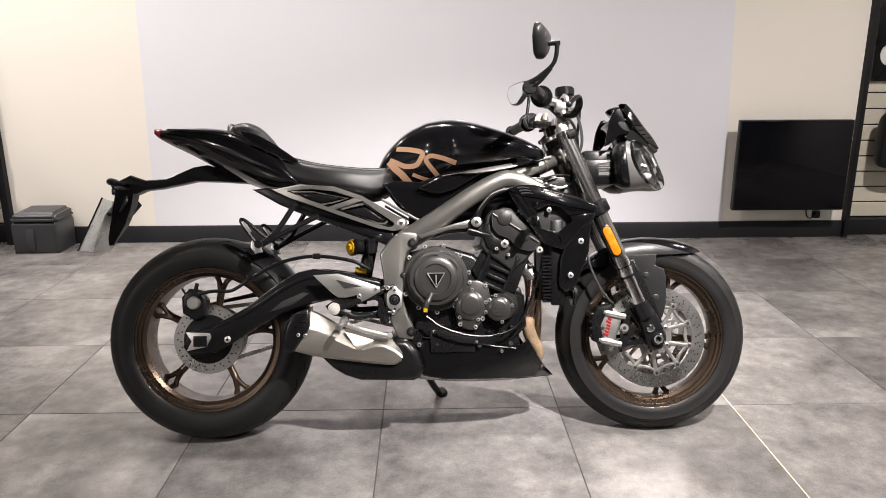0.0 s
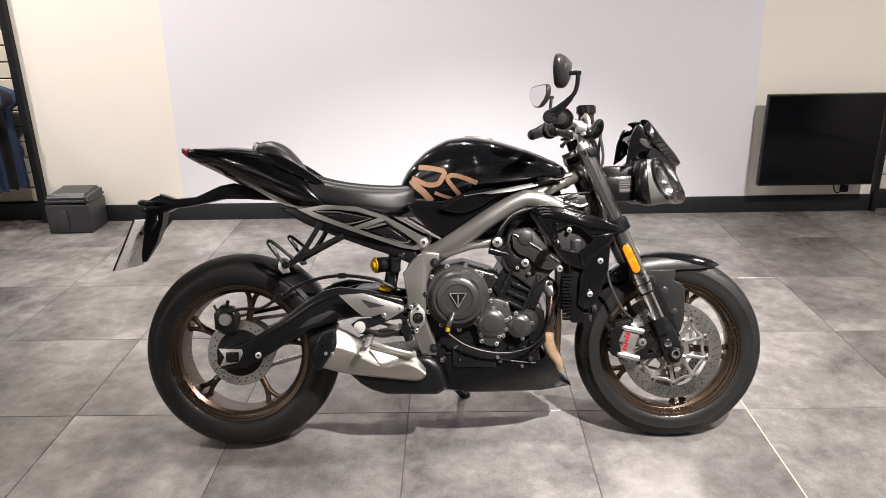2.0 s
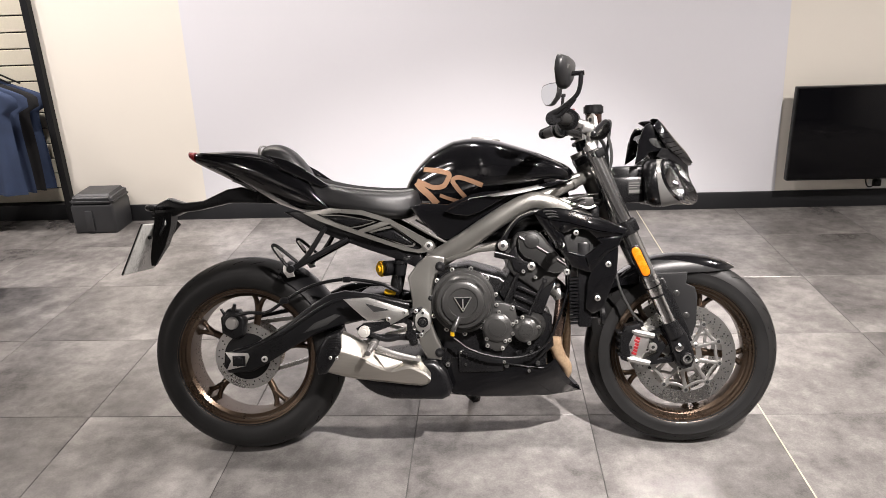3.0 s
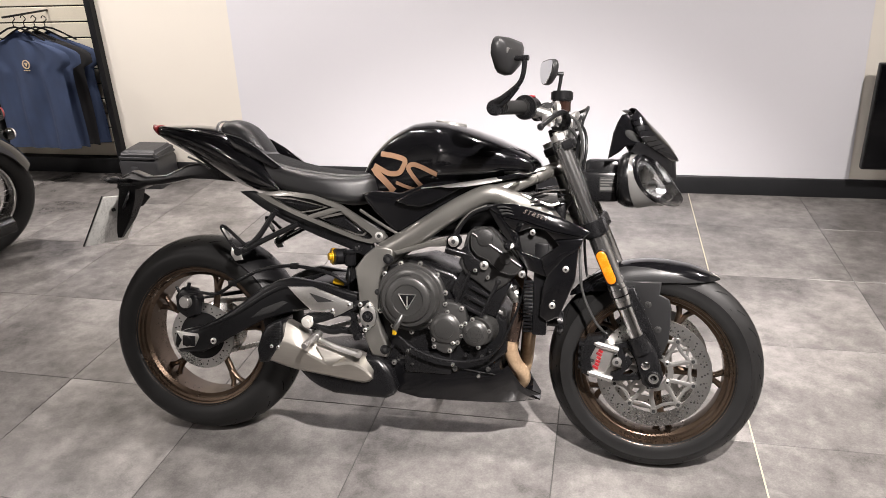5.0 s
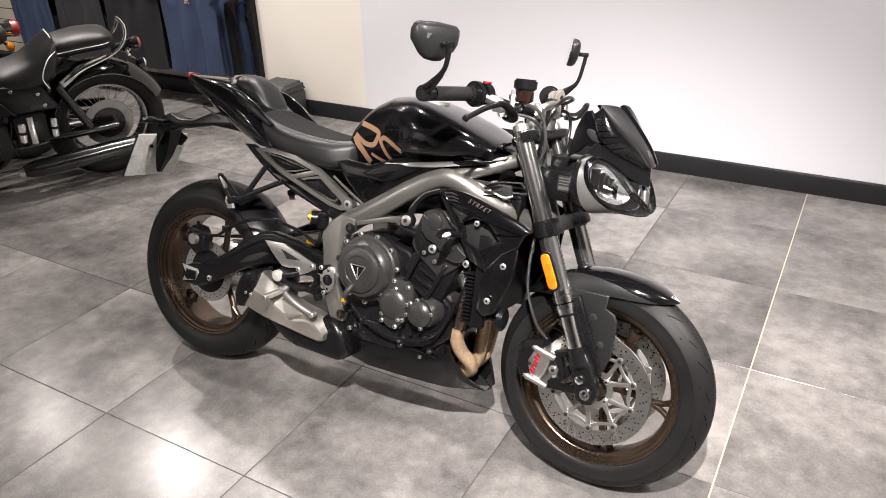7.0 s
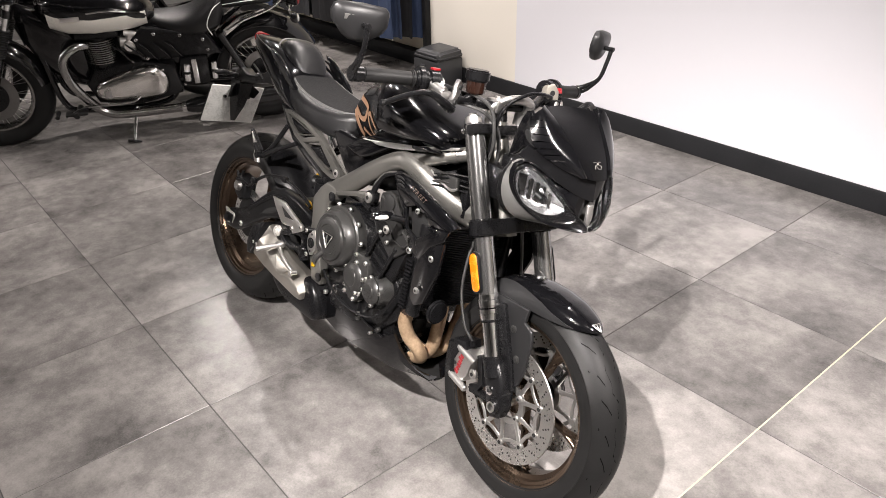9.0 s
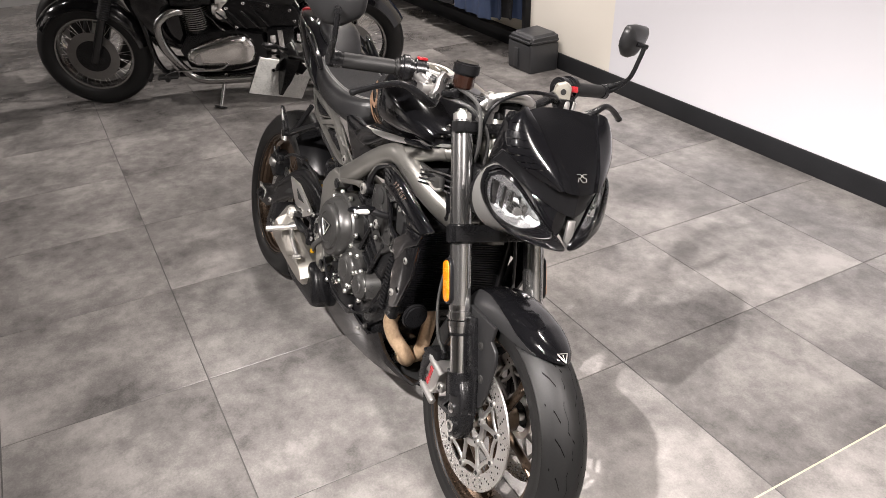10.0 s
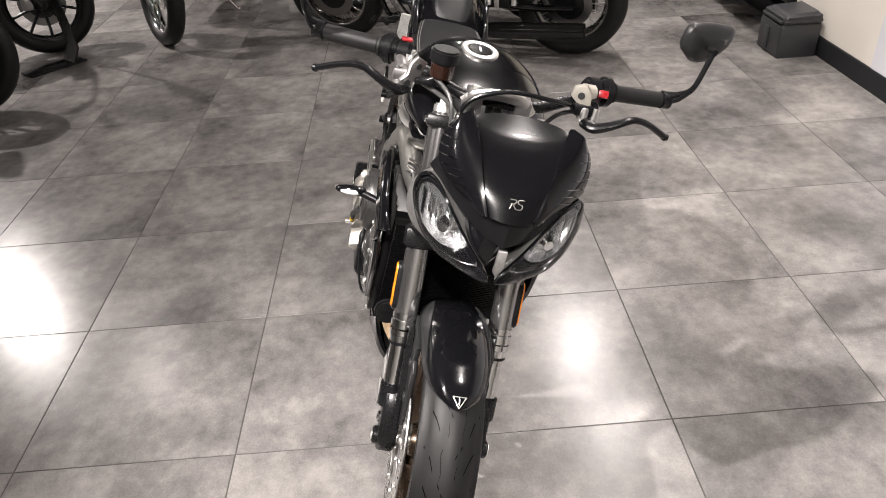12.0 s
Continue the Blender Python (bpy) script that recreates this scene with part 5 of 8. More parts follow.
part("cap_slot", moved(box(-0.012, 0.012, -0.003, 0.003, 0.004, 0.0062, 0.001), CAPM), SILVER, cap)


def tank_side(x, z):
    """How far out the tank's flank lies at (x, z)."""
    rows = np.array(even(TANK, 60))
    h, lo, hi = (float(np.interp(x, rows[:, 0], rows[:, k])) for k in (1, 2, 3))
    s = max(-0.999, min(0.999, (z - (lo + hi) / 2) / ((hi - lo) / 2)))
    w = h * (1 - abs(s) ** 2.9) ** (1 / 2.9)
    if s < 0:
        w *= 1 + (float(np.interp(x, rows[:, 0], rows[:, 4])) - 1) * abs(s) ** 1.35
    return w


def ribbon(pts, width, sgn, lift=0.0026):
    """A flat band along the tank's flank; pts in x, z."""
    path = smooth_path([(x, 0, z) for x, z in pts], 10)
    bm = bmesh.new()
    prev = None
    for i, p in enumerate(path):
        d = (path[min(i + 1, len(path) - 1)] - path[max(i - 1, 0)]).normalized()
        side = Vector((-d.z, 0, d.x))
        row = []
        for q in (-0.5, -0.33, -0.17, 0.0, 0.17, 0.33, 0.5):
            v = p + side * width * q
            row.append(bm.verts.new((v.x, sgn * (tank_side(v.x, v.z) + lift), v.z)))
        if prev:
            for k in range(6):
                bm.faces.new((prev[k], prev[k + 1], row[k + 1], row[k]))
        prev = row
    return bm


for sgn in (-1, 1):
    for pts, wd in (([(0.064, 0.906), (0.108, 0.900), (0.144, 0.889), (0.139, 0.869), (0.124, 0.851), (0.092, 0.849), (0.062, 0.862), (0.042, 0.871)], 0.0155), ([(0.040, 0.866), (0.056, 0.846), (0.082, 0.822), (0.104, 0.796)], 0.021),
                    ([(0.248, 0.850), (0.205, 0.868), (0.172, 0.877), (0.156, 0.867), (0.168, 0.846), (0.196, 0.812)], 0.014), ([(0.114, 0.823), (0.142, 0.812), (0.172, 0.803)], 0.011)):
        part("tank_mark", ribbon(pts, wd, sgn), COPPER, tank, "bronze lettering shape")
both("tank_panel", lambda: plate([(0.020, 0.790), (0.060, 0.740), (0.120, 0.683), (0.148, 0.684), (0.235, 0.742), (0.345, 0.806), (0.42, 0.825), (0.49, 0.842), (0.46, 0.852), (0.30, 0.838), (0.22, 0.826), (0.14, 0.795), (0.06, 0.80)], -0.128, -0.100, 0.010, 3), GLOSS, tank)
both("panel_blade", lambda: plate([(0.128, 0.772), (0.165, 0.760), (0.202, 0.756), (0.240, 0.768), (0.325, 0.815), (0.44, 0.838), (0.52, 0.854), (0.47, 0.857), (0.35, 0.836), (0.235, 0.822), (0.180, 0.800)], -0.150, -0.118, 0.011, 4), GLOSS, tank)


def flank_band(rows):
    """A flat strip along the flank: (x, y, z, half height) from end to end."""
    return loft([[(x, y + 0.004, z + h), (x, y + 0.001, z + h * 0.8), (x, y - 0.005, z - h * 0.8), (x, y - 0.003, z - h), (x, y + 0.022, z - h), (x, y + 0.022, z + h)] for x, y, z, h in rows])


both("chrome_edge", lambda: flank_band(even([(0.205, -0.146, 0.811, 0.0015), (0.260, -0.155, 0.818, 0.002), (0.290, -0.160, 0.820, 0.0055), (0.360, -0.158, 0.830, 0.0075), (0.420, -0.149, 0.841, 0.0068), (0.475, -0.133, 0.854, 0.0055), (0.550, -0.100, 0.874, 0.0035)], 24)), SILVER, tank, "slim silver trim strip")

both("panel_edge", lambda: tube([(0.018, -0.1275, 0.742), (0.078, -0.1285, 0.706), (0.136, -0.1285, 0.675), (0.150, -0.1285, 0.678)], 0.0042, 8, 4, 0.6), GUNMETAL, tank, "grey panel edge")
SADDLE = [(-0.374, 0.058, 0.870, 0.917, 1.0), (-0.345, 0.088, 0.840, 0.910, 1.02), (-0.300, 0.106, 0.812, 0.897, 1.05), (-0.24, 0.118, 0.785, 0.878, 1.1), (-0.17, 0.128, 0.770, 0.862, 1.12), (-0.09, 0.128, 0.758, 0.852, 1.12), (-0.02, 0.112, 0.748, 0.848, 1.15), (0.030, 0.085, 0.760, 0.850, 1.2), (0.052, 0.06, 0.78, 0.845, 1.2)]
seat = part("rider_seat", body(SADDLE, 36, 3.0, 40), SEAT, bike, "black stitched rider seat", 60)


def saddle_top(x, y, lift=0.0):
    rows = np.array(even(SADDLE, 60))
    h, lo, hi = (float(np.interp(x, rows[:, 0], rows[:, k])) for k in (1, 2, 3))
    return Vector((x, y, (lo + hi) / 2 + (hi - lo) / 2 * (1 - min(0.98, abs(y) / h) ** 3.0) ** (1 / 3) + lift))


SEAM = even([(-0.362, 0.036), (-0.340, 0.066), (-0.29, 0.086), (-0.23, 0.094), (-0.17, 0.097), (-0.08, 0.094), (0.0, 0.076), (0.030, 0.056)], 30)
panel = bmesh.new()
skin_rows = [[panel.verts.new(saddle_top(x, w * (j / 10 - 1), 0.0022 if abs(j - 10) < 10 else 0.0004)) for j in range(21)] for x, w in SEAM]
for p, q in zip(skin_rows, skin_rows[1:]):
    for j in range(20):
        panel.faces.new((p[j], p[j + 1], q[j + 1], q[j]))
part("seat_panel", panel, SEATTOP, seat, "matt perforated seat top", 60)
for gap in (0.0, 0.0065):
    both("seam", lambda: tube([saddle_top(x, -w - gap, 0.0008) for x, w in SEAM], 0.0011, 6, 1), STITCH, seat)
cowl = part("pillion_pad", body([(-0.466, 0.036, 0.945, 0.982, 1), (-0.448, 0.056, 0.935, 0.998, 1), (-0.41, 0.065, 0.920, 1.002, 1), (-0.37, 0.065, 0.902, 0.985, 1), (-0.338, 0.060, 0.892, 0.953, 1), (-0.316, 0.049, 0.888, 0.923, 1), (-0.308, 0.034, 0.890, 0.908, 1)], 26, 2.5, 34), SEAT, bike, "black rounded pillion pad", 60)
both("pad_seam", lambda: tube([(-0.452, -0.054, 0.966), (-0.41, -0.0655, 0.958), (-0.37, -0.0658, 0.942), (-0.338, -0.0605, 0.920), (-0.312, -0.044, 0.904)], 0.0014, 6, 4), MATT, cowl)
# the seam's bright reflection, put into a grey strip
part("pad_glint", tube([(-0.462, -0.062, 0.950), (-0.462, -0.052, 0.988), (-0.462, 0, 0.998), (-0.462, 0.052, 0.988), (-0.462, 0.062, 0.950)], 0.005, 8, 6, 0.6), SLATE, cowl, "pad edge greyed like its bright reflection")
tail = part("tail_unit", body([(-0.700, 0.020, 0.958, 0.982, 1), (-0.66, 0.045, 0.935, 0.983, 0.8), (-0.60, 0.072, 0.905, 0.985, 0.75), (-0.53, 0.092, 0.868, 0.985, 0.75), (-0.45, 0.108, 0.826, 0.974, 0.8), (-0.38, 0.120, 0.795, 0.944, 0.85), (-0.31, 0.126, 0.775, 0.908, 0.9), (-0.26, 0.122, 0.775, 0.845, 0.9), (-0.232, 0.115, 0.778, 0.800, 0.9)], 34, 2.5, 36), GLOSS, bike, "gloss black pointed tail unit", 60)
part("tail_lamp", body([(-0.710, 0.014, 0.968, 0.987, 1), (-0.698, 0.026, 0.958, 0.986, 1), (-0.686, 0.034, 0.950, 0.985, 1)], 10), RED, tail, "red tail lamp")
both("tail_fin", lambda: plate([(-0.42, 0.962), (-0.36, 0.946), (-0.31, 0.918), (-0.265, 0.886), (-0.232, 0.862), (-0.25, 0.855), (-0.30, 0.878), (-0.38, 0.915)], -0.119, -0.104, 0.005, 3), GLOSS, tail)
both("tail_crease", lambda: tube([(-0.66, -0.042, 0.978), (-0.56, -0.078, 0.968), (-0.45, -0.098, 0.952), (-0.38, -0.110, 0.926), (-0.33, -0.118, 0.892)], 0.003, 8, 5), SATIN, tail)
both("tail_marking", lambda: plate([(-0.535, 0.889), (-0.500, 0.876), (-0.462, 0.852), (-0.468, 0.850), (-0.505, 0.872), (-0.538, 0.884)], -0.111, -0.105, 0.001), GREY, tail, "small grey marking")

# grey rear sub-frame: a rimmed panel with two three-cornered recesses
def tucked(bm):
    """Draws a side piece in towards the middle where it runs under the tail."""
    for v in bm.verts:
        v.co.y *= 1 - 2.1 * max(0.0, -0.19 - v.co.x)
    return bm


SUB_OUT = [(-0.322, 0.779), (-0.233, 0.792), (-0.129, 0.784), (-0.043, 0.754), (0.043, 0.704), (0.087, 0.680), (0.098, 0.664), (0.084, 0.650), (0.051, 0.645), (0.004, 0.654), (-0.079, 0.683), (-0.182, 0.721), (-0.268, 0.753)]
SUB_IN = [(-0.276, 0.774), (-0.199, 0.777), (-0.130, 0.769), (-0.046, 0.742), (0.008, 0.703), (0.052, 0.672), (0.056, 0.664), (0.049, 0.658), (0.036, 0.657), (0.004, 0.667), (-0.079, 0.696), (-0.182, 0.734), (-0.242, 0.758)]
for ob, sgn in zip(both("rear_frame", lambda: tucked(hoop(SUB_OUT, SUB_IN, -0.108, -0.130, 0.004)), GUNMETAL, bike, "gunmetal rear sub-frame", sharp=25), (-1, 1)):
    part("recess_floor", tucked(plate(grown(SUB_OUT, 0.97, 0.9), sgn * 0.104, sgn * 0.117, 0.001)), SATIN, ob, "black recess")
    part("frame_cross", plate([(-0.160, 0.716), (-0.138, 0.708), (-0.026, 0.742), (-0.052, 0.752)], sgn * 0.112, sgn * 0.129, 0.003, 2), GUNMETAL, ob)
    up, low = [(-0.262, 0.7715), (-0.190, 0.768), (-0.088, 0.747), (-0.130, 0.735), (-0.168, 0.729), (-0.218, 0.748)], [(-0.108, 0.714), (-0.035, 0.731), (0.034, 0.676), (0.026, 0.668), (0.006, 0.669), (-0.044, 0.688)]
    for o in (up, low):
        part("recess_edge", tucked(hoop(grown(o, 1.05, 1.1), grown(o, 0.96, 0.90), sgn * 0.113, sgn * 0.1225, 0.001)), GUNMETAL, ob)
        part("recess", tucked(plate(grown(o, 0.84, 0.74), sgn * 0.112, sgn * 0.1265, 0.007, 4)), SATIN, ob, "black filler panel")
    part("lower_rail", tucked(plate([(-0.390, 0.783), (-0.338, 0.787), (-0.268, 0.757), (-0.183, 0.724), (-0.080, 0.687), (0.003, 0.658), (0.050, 0.648), (0.062, 0.617), (0.041, 0.596), (-0.011, 0.622), (-0.115, 0.660), (-0.218, 0.699), (-0.300, 0.732)], sgn * 0.092, sgn * 0.1195, 0.008, 3)), SATIN, ob, "satin black lower rail")
    for px, pz, r, mt in ((0.077, 0.668, 0.0140, SILVER), (0.008, 0.628, 0.0105, MATT)):
        cup = part("bolt_seat", moved(lathe([(r * 0.9, 0.0), (r * 1.35, 0.0), (r * 1.35, 0.004), (r * 0.9, 0.004)], 24, True), Matrix.Translation((px, sgn * (0.129 if mt is SILVER else 0.118), pz)) @ Matrix.Diagonal((1, sgn, 1, 1))), GUNMETAL if mt is SILVER else MATT, ob)
        part("frame_bolt", bolt((px, sgn * (0.128 if mt is SILVER else 0.117), pz), sgn, r, 0.006, 18), mt, cup)

# main frame
spars = both("frame_spar", lambda: tube([(0.085, -0.128, 0.615), (0.18, -0.140, 0.672), (0.29, -0.146, 0.745), (0.375, -0.147, 0.792), (0.425, -0.142, 0.796), (0.50, -0.122, 0.760), (0.575, -0.085, 0.722), (0.625, -0.045, 0.70)], 0.024, 16, 7, 0.78, [0.032, 0.031, 0.029, 0.027, 0.028, 0.034, 0.035, 0.034]), GUNMETAL, bike, "gunmetal twin-spar frame")
for ob, sgn in zip(spars, (-1, 1)):
    part("upper_tube", tube([(0.40, sgn * 0.140, 0.800), (0.47, sgn * 0.118, 0.826), (0.53, sgn * 0.085, 0.852), (0.580, sgn * 0.04, 0.872)], 0.020, 16, 6), GUNMETAL, ob)
    part("gusset", plate([(0.452, 0.806), (0.585, 0.806), (0.590, 0.780), (0.565, 0.772)], sgn * 0.128, sgn * 0.112, 0.004, 2), GREY, ob)
    part("gusset_edge", tube([(0.452, sgn * 0.127, 0.806), (0.500, sgn * 0.129, 0.795), (0.565, sgn * 0.128, 0.772), (0.592, sgn * 0.122, 0.779)], 0.004, 8, 4), SILVER, ob, "pale metal edge")
    part("tube_collar", rod((0.520, sgn * 0.091, 0.847), (0.532, sgn * 0.084, 0.853), 0.0225, seg=20), GUNMETAL, ob)
    part("pivot_plate", plate([(0.042, 0.616), (0.075, 0.642), (0.128, 0.637), (0.122, 0.598), (0.095, 0.578), (0.085, 0.538), (0.084, 0.487), (0.080, 0.436), (0.096, 0.384), (0.118, 0.341), (0.108, 0.313), (0.064, 0.316), (0.039, 0.376), (0.023, 0.436), (0.021, 0.505), (0.011, 0.574)], sgn * 0.158, sgn * 0.118, 0.007, 3), GUNMETAL, ob)
    pb = part("pivot_boss", plate([(0.055 + 0.0245 * math.cos(a) * (1 if abs(math.sin(a)) < 0.7 else 0.55), 0.436 + 0.041 * math.sin(a)) for a in (2 * math.pi * k / 20 for k in range(20))], sgn * 0.156, sgn * 0.170, 0.003), SILVER, ob, "silver swing-arm pivot plate")
    part("pivot_ring", moved(lathe([(0.0105, 0.0), (0.0168, 0.0), (0.0168, 0.003), (0.0105, 0.003)], 28, True), Matrix.Translation((0.055, sgn * 0.169, 0.436)) @ Matrix.Diagonal((1, sgn, 1, 1))), MATT, pb)
    part("pivot_bolt", bolt((0.055, sgn * 0.169, 0.436), sgn, 0.0098, 0.004, 14), MATT, pb)
    for dz in (-0.028, 0.028):
        part("pivot_screw", rod((0.055, sgn * 0.169, 0.436 + dz), (0.055, sgn * 0.1708, 0.436 + dz), 0.0040, seg=10), DARK, pb)
    for p in ((0.112, 0.606, 0.0150), (0.104, 0.338, 0.0145), (0.081, 0.508, 0.0085), (0.020, 0.470, 0.009), (0.038, 0.392, 0.009)):
        part("plate_bolt", bolt((p[0], sgn * 0.157, p[1]), sgn, p[2], 0.005, 14), MATT, ob)
    part("engine_mount", plate([(0.128, 0.629), (0.232, 0.662), (0.312, 0.682), (0.316, 0.664), (0.308, 0.651), (0.232, 0.646), (0.137, 0.618)], sgn * 0.140, sgn * 0.160, 0.004, 2), GUNMETAL, ob)
    part("mount_seat", rod((0.305, sgn * 0.150, 0.666), (0.305, sgn * 0.172, 0.666), 0.0205, seg=26, bevel=0.002), MATT, ob)
    part("mount_bolt", bolt((0.305, sgn * 0.171, 0.666), sgn, 0.0155, 0.007, 18), SILVER, ob)
    part("mount_loop", tube([(0.303, sgn * 0.160, 0.670), (0.322, sgn * 0.163, 0.712), (0.352, sgn * 0.164, 0.745), (0.395, sgn * 0.160, 0.764), (0.428, sgn * 0.156, 0.768)], 0.0085, 10, 6, 1.0, [0.010, 0.008, 0.0075, 0.0075, 0.006]), SATIN, ob)
    part("loop_edge", tube([(0.306, sgn * 0.166, 0.690), (0.322, sgn * 0.170, 0.717), (0.352, sgn * 0.1705, 0.750), (0.395, sgn * 0.166, 0.769)], 0.0022, 6, 6), GUNMETAL, ob)

# ---- engine ----
engine = part("engine", plate([(0.07, 0.30), (0.06, 0.46), (0.10, 0.58), (0.20, 0.60), (0.30, 0.57), (0.40, 0.48), (0.455, 0.44), (0.46, 0.345), (0.40, 0.285), (0.30, 0.255), (0.12, 0.255)], -0.128, 0.135, 0.015, 3), MATT, bike, "black three-cylinder engine")
CL = (0.180, 0, 0.497)
clutch = part("clutch_cover", at(CL, lathe([(0.099, -0.120), (0.099, -0.158), (0.095, -0.163), (0.087, -0.164), (0.085, -0.180), (0.078, -0.190), (0.066, -0.1915), (0.064, -0.198), (0.058, -0.2015), (0.045, -0.202), (0.043, -0.199), (0.0, -0.199)], 64)), GREY, engine, "round dark grey clutch cover")
for k in range(11):
    a = 2 * math.pi * (k + 0.3) / 11
    part("cover_bolt", bolt((CL[0] + 0.102 * math.cos(a), -0.150, CL[2] + 0.102 * math.sin(a)), -1, 0.0075, 0.009, 12), SILVER, clutch)
for a in (40, 100, 215):
    a = radians(a)
    part("cover_rib", tube([(CL[0] + 0.073 * math.cos(a + d), -0.1905, CL[2] + 0.073 * math.sin(a + d)) for d in (-0.28, -0.1, 0.1, 0.28)], 0.0045, 8, 3, 0.7), GREY, clutch)
TRI = [(-0.027, 0.018), (0.027, 0.018), (0.0, -0.027)]
bd = part("cover_badge", plate([(CL[0] + x, CL[2] + z) for x, z in TRI], -0.203, -0.198, 0.001), SATIN, clutch, "black three-cornered badge")
part("badge_edge", join(*[rod((CL[0] + TRI[k][0] * 0.95, -0.2035, CL[2] + TRI[k][1] * 0.95), (CL[0] + TRI[(k + 1) % 3][0] * 0.95, -0.2035, CL[2] + TRI[(k + 1) % 3][1] * 0.95), 0.0016, seg=6) for k in range(3)], rod((CL[0], -0.2035, CL[2] + 0.012), (CL[0], -0.2035, CL[2] - 0.018), 0.002, seg=6)), SILVER, bd)
part("clutch_arm", join(tube([(0.165, -0.200, 0.452), (0.155, -0.214, 0.43), (0.148, -0.214, 0.415)], 0.008, 10, 4), rod((0.15, -0.214, 0.418), (0.146, -0.214, 0.398), 0.006, seg=10)), GREY, clutch)
part("clutch_tip", rod((0.1475, -0.214, 0.412), (0.146, -0.214, 0.400), 0.0068, seg=12), YELLOW, clutch)


def side_cover(name, cx, cz, r, y, lug, words):
    c = part(name, at((cx, 0, cz), lathe([(r, y + 0.05), (r, y + 0.012), (r - 0.006, y + 0.005), (r * 0.62, y + 0.002), (r * 0.60, y), (r * 0.5, y - 0.001), (0.0, y - 0.001)], 40)), GREY, engine, words)
    for k in range(lug):
        a = 2 * math.pi * (k + 0.15) / lug
        part("cover_bolt", bolt((cx + (r + 0.003) * math.cos(a), y + 0.018, cz + (r + 0.003) * math.sin(a)), -1, 0.0065, 0.010, 10), SILVER, c)
    return c


gc = side_cover("crank_cover", 0.283, 0.414, 0.045, -0.178, 5, "dark grey crank cover")
part("cover_flange", plate([(0.247, 0.462), (0.282, 0.492), (0.306, 0.490), (0.338, 0.478), (0.347, 0.432), (0.324, 0.370), (0.300, 0.340), (0.280, 0.338), (0.246, 0.355), (0.237, 0.400)], -0.163, -0.11, 0.006), GREY, gc)
for px, pz in ((0.282, 0.484), (0.330, 0.474), (0.341, 0.430), (0.320, 0.374), (0.298, 0.349), (0.252, 0.358)):
    part("flange_bolt", bolt((px, -0.161, pz), -1, 0.0068, 0.008, 10), SILVER, gc)
side_cover("starter_cover", 0.370, 0.403, 0.038, -0.174, 4, "round dark grey side cover")
part("housing", join(rod((0.378, -0.150, 0.406), (0.395, -0.10, 0.415), 0.041, 0.048, 30), box(0.37, 0.450, -0.118, -0.05, 0.37, 0.47, 0.02)), GREY, engine)
cyl = part("cylinder_block", plate([(0.290, 0.520), (0.345, 0.620), (0.470, 0.560), (0.425, 0.448), (0.320, 0.468)], -0.140, 0.140, 0.010), MATT, engine, "black cylinder block")
for k in range(5):
    cx, cz = 0.392 - 0.0125 * k, 0.548 - 0.0265 * k
    rung = part("block_rung", box(-0.034, 0.034, -0.150, -0.139, -0.005, 0.005, 0.002), MATT, cyl)
    rung.matrix_local = pose(cx, 0, cz, 0, 25)
for x0 in (0.352, 0.428):
    part("block_stud", join(rod((x0 + 0.004, -0.149, 0.590 - (x0 - 0.352) * 0.45), (x0 - 0.055, -0.149, 0.462 - (x0 - 0.352) * 0.45), 0.0062, seg=10), bolt((x0 + 0.003, -0.150, 0.588 - (x0 - 0.352) * 0.45), -1, 0.0085, 0.006)), MATT, cyl)
headp = part("cylinder_head", plate([(0.316, 0.600), (0.332, 0.656), (0.340, 0.687), (0.354, 0.702), (0.380, 0.706), (0.408, 0.708), (0.427, 0.693), (0.493, 0.610), (0.505, 0.590), (0.482, 0.575), (0.456, 0.548), (0.412, 0.517), (0.375, 0.545), (0.335, 0.572)], -0.152, 0.150, 0.008, 3), HEADGREY, engine, "charcoal cylinder head")
COVER = [(0.352, 0.682), (0.356, 0.698), (0.388, 0.710), (0.411, 0.706), (0.455, 0.655), (0.500, 0.601), (0.484, 0.580), (0.463, 0.577), (0.436, 0.584), (0.418, 0.600), (0.400, 0.618), (0.372, 0.628), (0.354, 0.650)]
cam_cover = part("head_cover", plate(COVER, -0.166, -0.150, 0.004, 2), HEADGREY, headp, "charcoal cam cover with scalloped edge")
part("cover_rim", hoop(COVER, grown(COVER, 0.955), -0.160, -0.168, 0.001), GREY, cam_cover)
part("cover_rib", tube([(0.356, -0.1675, 0.690), (0.420, -0.1675, 0.652), (0.494, -0.1675, 0.603)], 0.0035, 8, 4), GREY, cam_cover)
for px, pz, r in ((0.392, 0.678, 0.0235), (0.452, 0.624, 0.0180)):
    part("cam_bulge", moved(lathe([(r, 0.004), (r * 0.97, -0.003), (r * 0.86, -0.0045), (0.0, -0.0045)], 28), Matrix.Translation((px, -0.1665, pz))), HEADGREY, cam_cover)
part("head_shelf", plate([(0.322, 0.640), (0.346, 0.668), (0.350, 0.640), (0.366, 0.620), (0.392, 0.608), (0.372, 0.572), (0.338, 0.590)], -0.160, -0.150, 0.004, 2), MATT, headp)
for p in ((0.391, 0.600, 0.0125), (0.498, 0.580, 0.0105), (0.366, 0.585, 0.006), (0.402, 0.566, 0.006), (0.438, 0.700, 0.006)):
    part("head_bolt", bolt((p[0], -0.158, p[1]), -1, p[2], 0.008, 14), SILVER, headp)
part("sensor", join(rod((0.345, -0.15, 0.625), (0.285, -0.158, 0.640), 0.010, seg=14, bevel=0.002), rod((0.31, -0.158, 0.634), (0.28, -0.16, 0.642), 0.012, seg=14)), SATIN, headp)
